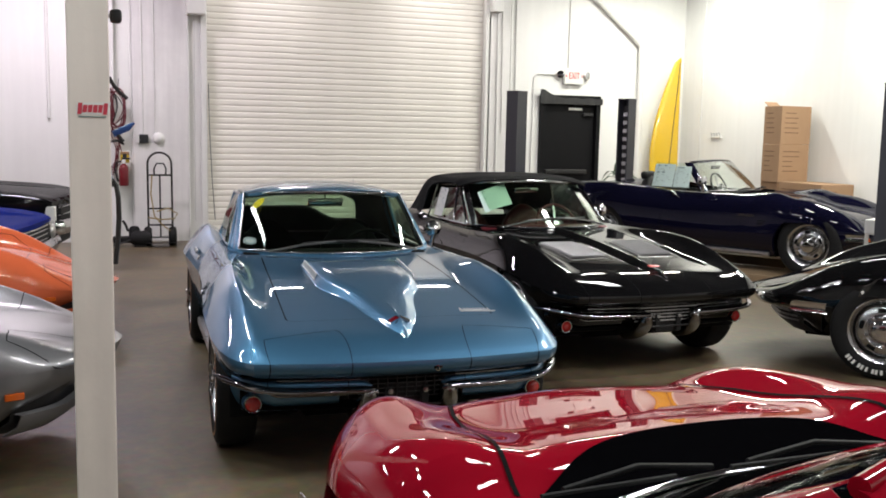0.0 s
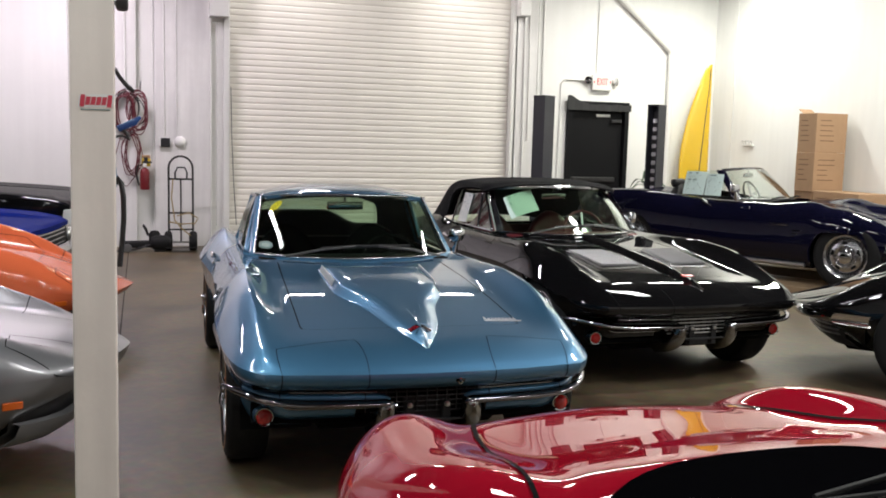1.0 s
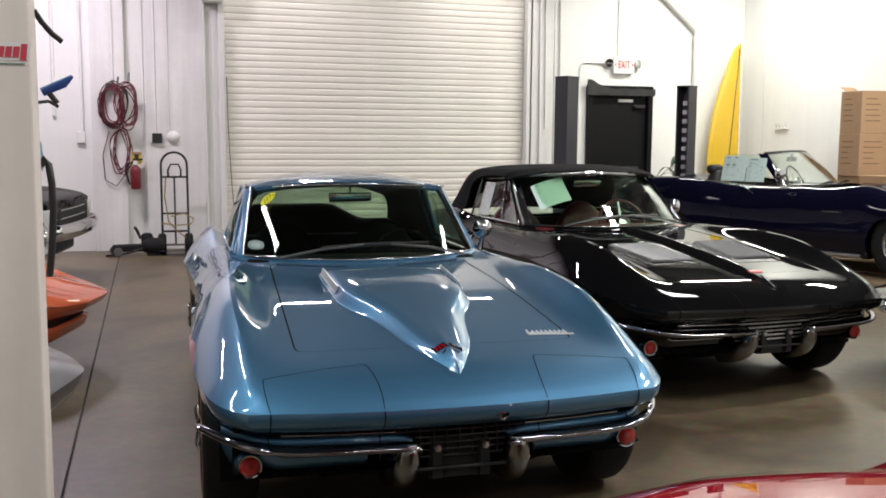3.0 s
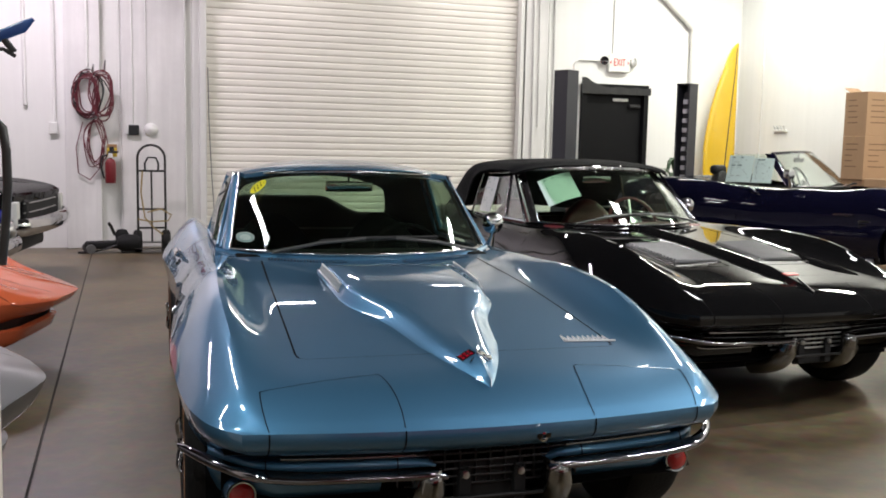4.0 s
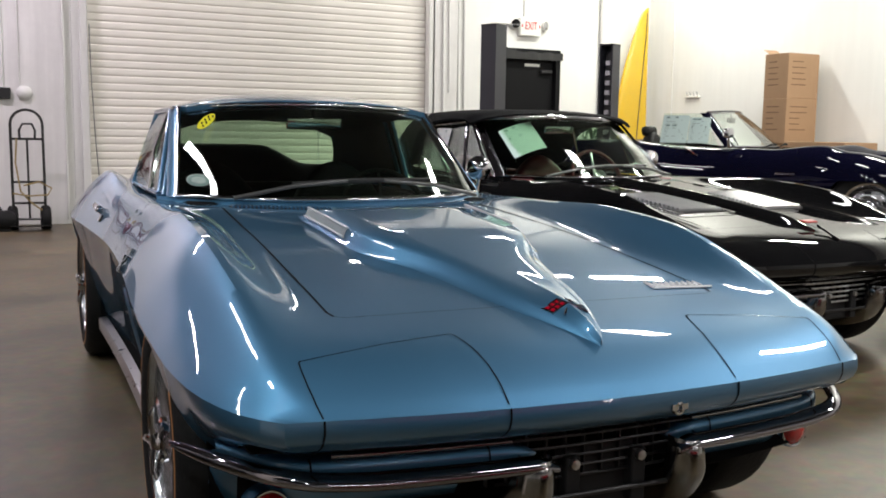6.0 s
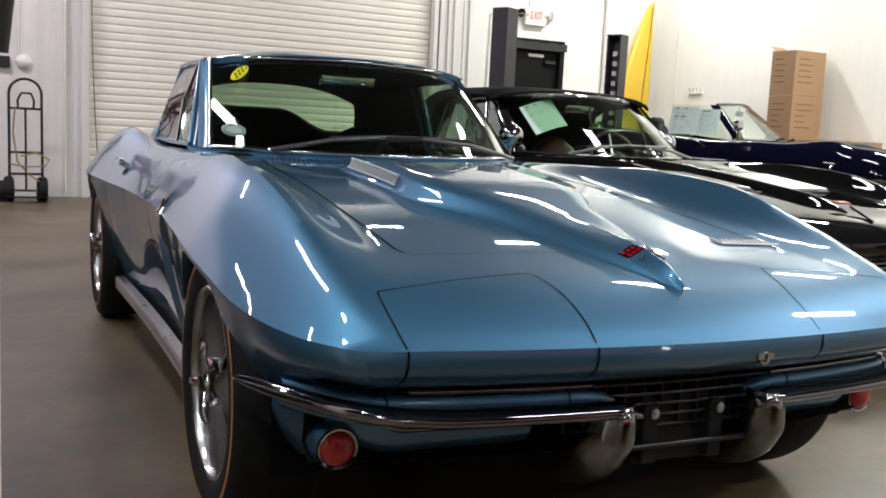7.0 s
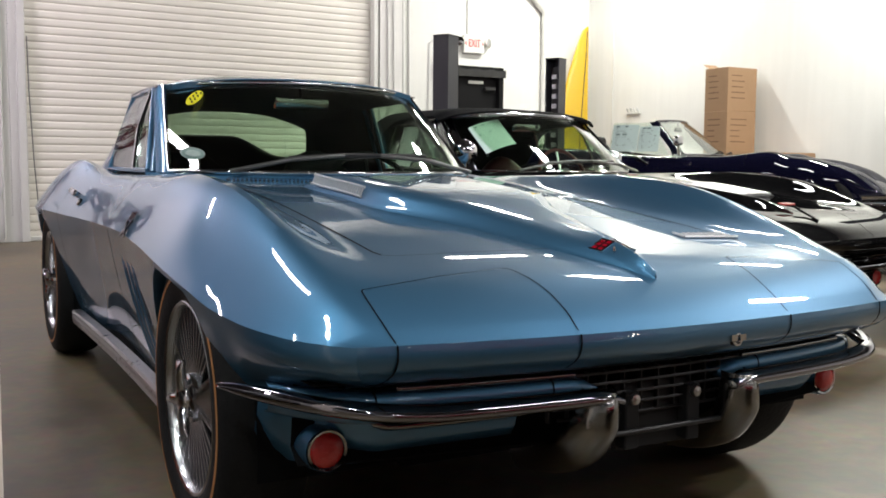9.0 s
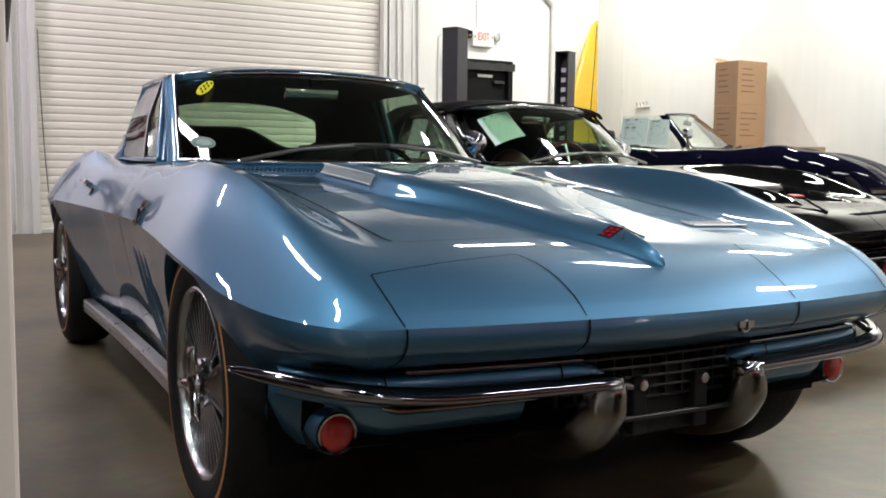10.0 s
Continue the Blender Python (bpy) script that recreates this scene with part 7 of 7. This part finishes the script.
part("tank", lathe([(0.0, -0.13), (0.07, -0.12), (0.1, -0.06), (0.1, 0.06), (0.07, 0.12), (0.0, 0.13)], 20, pose(0, 0, 0.115)), RUBBER, cp, smooth=40)
part("foot", rbox(-0.08, 0.08, -0.06, 0.06, 0.0, 0.03, 0.006, 1), DKMETAL, cp)
part("lead", tube([(-0.1, 0, 0.1), (-0.25, -0.05, 0.05), (-0.4, 0.02, 0.012), (-0.55, -0.02, 0.012)], 0.012, 7), BLACK, cp, smooth=60)

# boxes against the side wall


def carton(x0, x1, y0, y1, z0, z1, seed, flap=False):
    rnd = random.Random(seed)
    t = thing("cardboard_box", "closed brown cardboard box with printed marks" if not flap else "brown cardboard box with a loose top flap", "cardboard box", pose(0, 0, 0), "stacked boxes")
    part("carton", rbox(x0, x1, y0, y1, z0, z1, 0.006, 2), CARD, t)
    part("tape", rbox(x0 - 0.0015, x1 + 0.0015, (y0 + y1) / 2 - 0.025, (y0 + y1) / 2 + 0.025, z1 - 0.06, z1 + 0.001, 0.0008, 1), TAPE, t)
    for k in range(5):
        z = z1 - 0.1 - 0.065 * k
        if z < z0 + 0.05:
            break
        w = rnd.uniform(0.4, 0.75)
        part("print_bar", rbox(x0 - 0.0012, x0 - 0.0002, y1 - 0.06 - (y1 - y0 - 0.1) * w, y1 - 0.06, z, z + 0.012, 0.0002, 1), INK, t)
        part("print_bar", rbox(x0 + 0.06, x0 + 0.06 + (x1 - x0 - 0.12) * w, y0 - 0.0012, y0 - 0.0002, z, z + 0.012, 0.0002, 1), INK, t)
    if flap:
        part("flap", rbox(0, 0.2, -0.002, 0.002, 0, 0.12, 0.001, 1, pose(x0 + 0.05, y1 - 0.02, z1, -60, 0, 0)), CARD, t)
    return t


for k in range(4):
    d = (0.0, 0.012, -0.008, 0.006)[k]
    carton(7.13 + d, 7.607 + d, 6.81 + d, 7.17 + d, 0.509 * k + (0.001 if k else 0), 0.509 * (k + 1), k, k == 3)
for k in range(2):
    carton(7.12, 7.62, 5.95, 6.77, 0.52 * k + (0.001 if k else 0), 0.52 * (k + 1), 20 + k)

# surfboard leaning in the corner
sb = thing("surfboard", "yellow longboard surfboard with a dark stringer leaning in the corner", "surfboard", pose(0, 0, 0))
wprof = curve([(0, 0.13), (0.12, 0.2), (0.3, 0.24), (0.45, 0.245), (0.6, 0.22), (0.75, 0.17), (0.88, 0.108), (0.95, 0.072), (0.985, 0.045), (1.0, 0.015)])
b0, b1 = Vector((7.15, 9.68, 0.002)), Vector((7.47, 9.84, 2.87))
ax = (b1 - b0).normalized()
side = Vector((0.98, -0.12, 0)).normalized()
nrm = side.cross(ax).normalized()
e0, e1 = b0 + side * 0.26, b1 + side * 0.02
rows = []
for i in range(41):
    s = i / 40
    c = e0 + (e1 - e0) * s - side * wprof(s) + nrm * (0.06 * (s - 0.5) ** 2)
    row = []
    for k in range(21):
        a = 2 * math.pi * k / 20
        row.append(c + side * (wprof(s) * math.copysign(abs(math.cos(a)) ** 0.8, math.cos(a))) + nrm * (0.035 * math.sin(a) * min(1, 6 * (1 - s) + 0.1) * min(1, 6 * s + 0.3)))
    rows.append(row)
part("board", grid(rows), YELLOW, sb, smooth=60)
pts = []
for i in range(1, 40):
    s = i / 40
    w = wprof(s)
    off = min(0.8 * w, max(-0.8 * w, ((b0 + (b1 - b0) * s) - (e0 + (e1 - e0) * s) + side * w).dot(side)))
    thin = 0.035 * math.sqrt(1 - (off / w) ** 2) * min(1, 6 * (1 - s) + 0.1) * min(1, 6 * s + 0.3)
    pts.append(e0 + (e1 - e0) * s - side * (w - off) + nrm * (0.06 * (s - 0.5) ** 2 + thin))
part("stringer", tube(pts, 0.008, 6), BLACK, sb, "dark centre stripe")

# potted plant behind the lift
pl = thing("potted_plant", "potted plant with long dark green arching leaves", "plant", pose(5.88, 8.8, 0))
part("pot", lathe([(0.0, 0.0), (0.13, 0.0), (0.17, 0.3), (0.18, 0.31), (0.165, 0.31), (0.155, 0.28), (0.0, 0.28)], 24, pose(0, 0, 0, 0, -90, 0)), TERRA, pl, smooth=40)
rnd = random.Random(5)
part("stem", tube([(0, 0, 0.28), (0.01, 0, 0.65), (0.0, 0.01, 1.0)], [0.02, 0.015, 0.008], 8), LEAF, pl, smooth=60)
for k in range(22):
    a, reach, top = rnd.uniform(0, 2 * math.pi), rnd.uniform(0.2, 0.42), rnd.uniform(0.08, 0.3)
    z0 = rnd.uniform(0.72, 1.0)
    d = Vector((math.cos(a), math.sin(a), 0))
    sd = Vector((-d.y, d.x, 0))
    rows = []
    for i in range(9):
        f = i / 8
        c = d * (reach * f) + Vector((0, 0, z0 + top * math.sin(math.pi * min(1, f * 0.8)) - 0.12 * f * f))
        w = 0.024 * math.sin(math.pi * min(1, 0.08 + f * 0.92)) + 0.001
        rows.append([c - sd * w + Vector((0, 0, 0.006)), c, c + sd * w + Vector((0, 0, 0.006))])
    part("leaf", thick(grid(rows), 0.0012), LEAF, pl, smooth=60)

# grey tool cart by the lift
tc2 = thing("tool_cart", "pale grey steel tool cart beside the lift post", "tool cart", pose(5.75, 3.3, 0, 0, 0, 30))
part("top_tray", rbox(-0.3, 0.3, -0.2, 0.2, 0.72, 0.86, 0.012, 2), WHITEMETAL, tc2)
part("low_tray", rbox(-0.3, 0.3, -0.2, 0.2, 0.2, 0.32, 0.012, 2), WHITEMETAL, tc2)
for x in (-0.28, 0.28):
    for y in (-0.18, 0.18):
        part("leg", rbox(x - 0.015, x + 0.015, y - 0.015, y + 0.015, 0.06, 0.72, 0.003, 1), WHITEMETAL, tc2)
        part("castor", lathe([(0, -0.015), (0.03, -0.012), (0.03, 0.012), (0, 0.015)], 14, pose(x, y, 0.031)), BLACK, tc2, smooth=40)
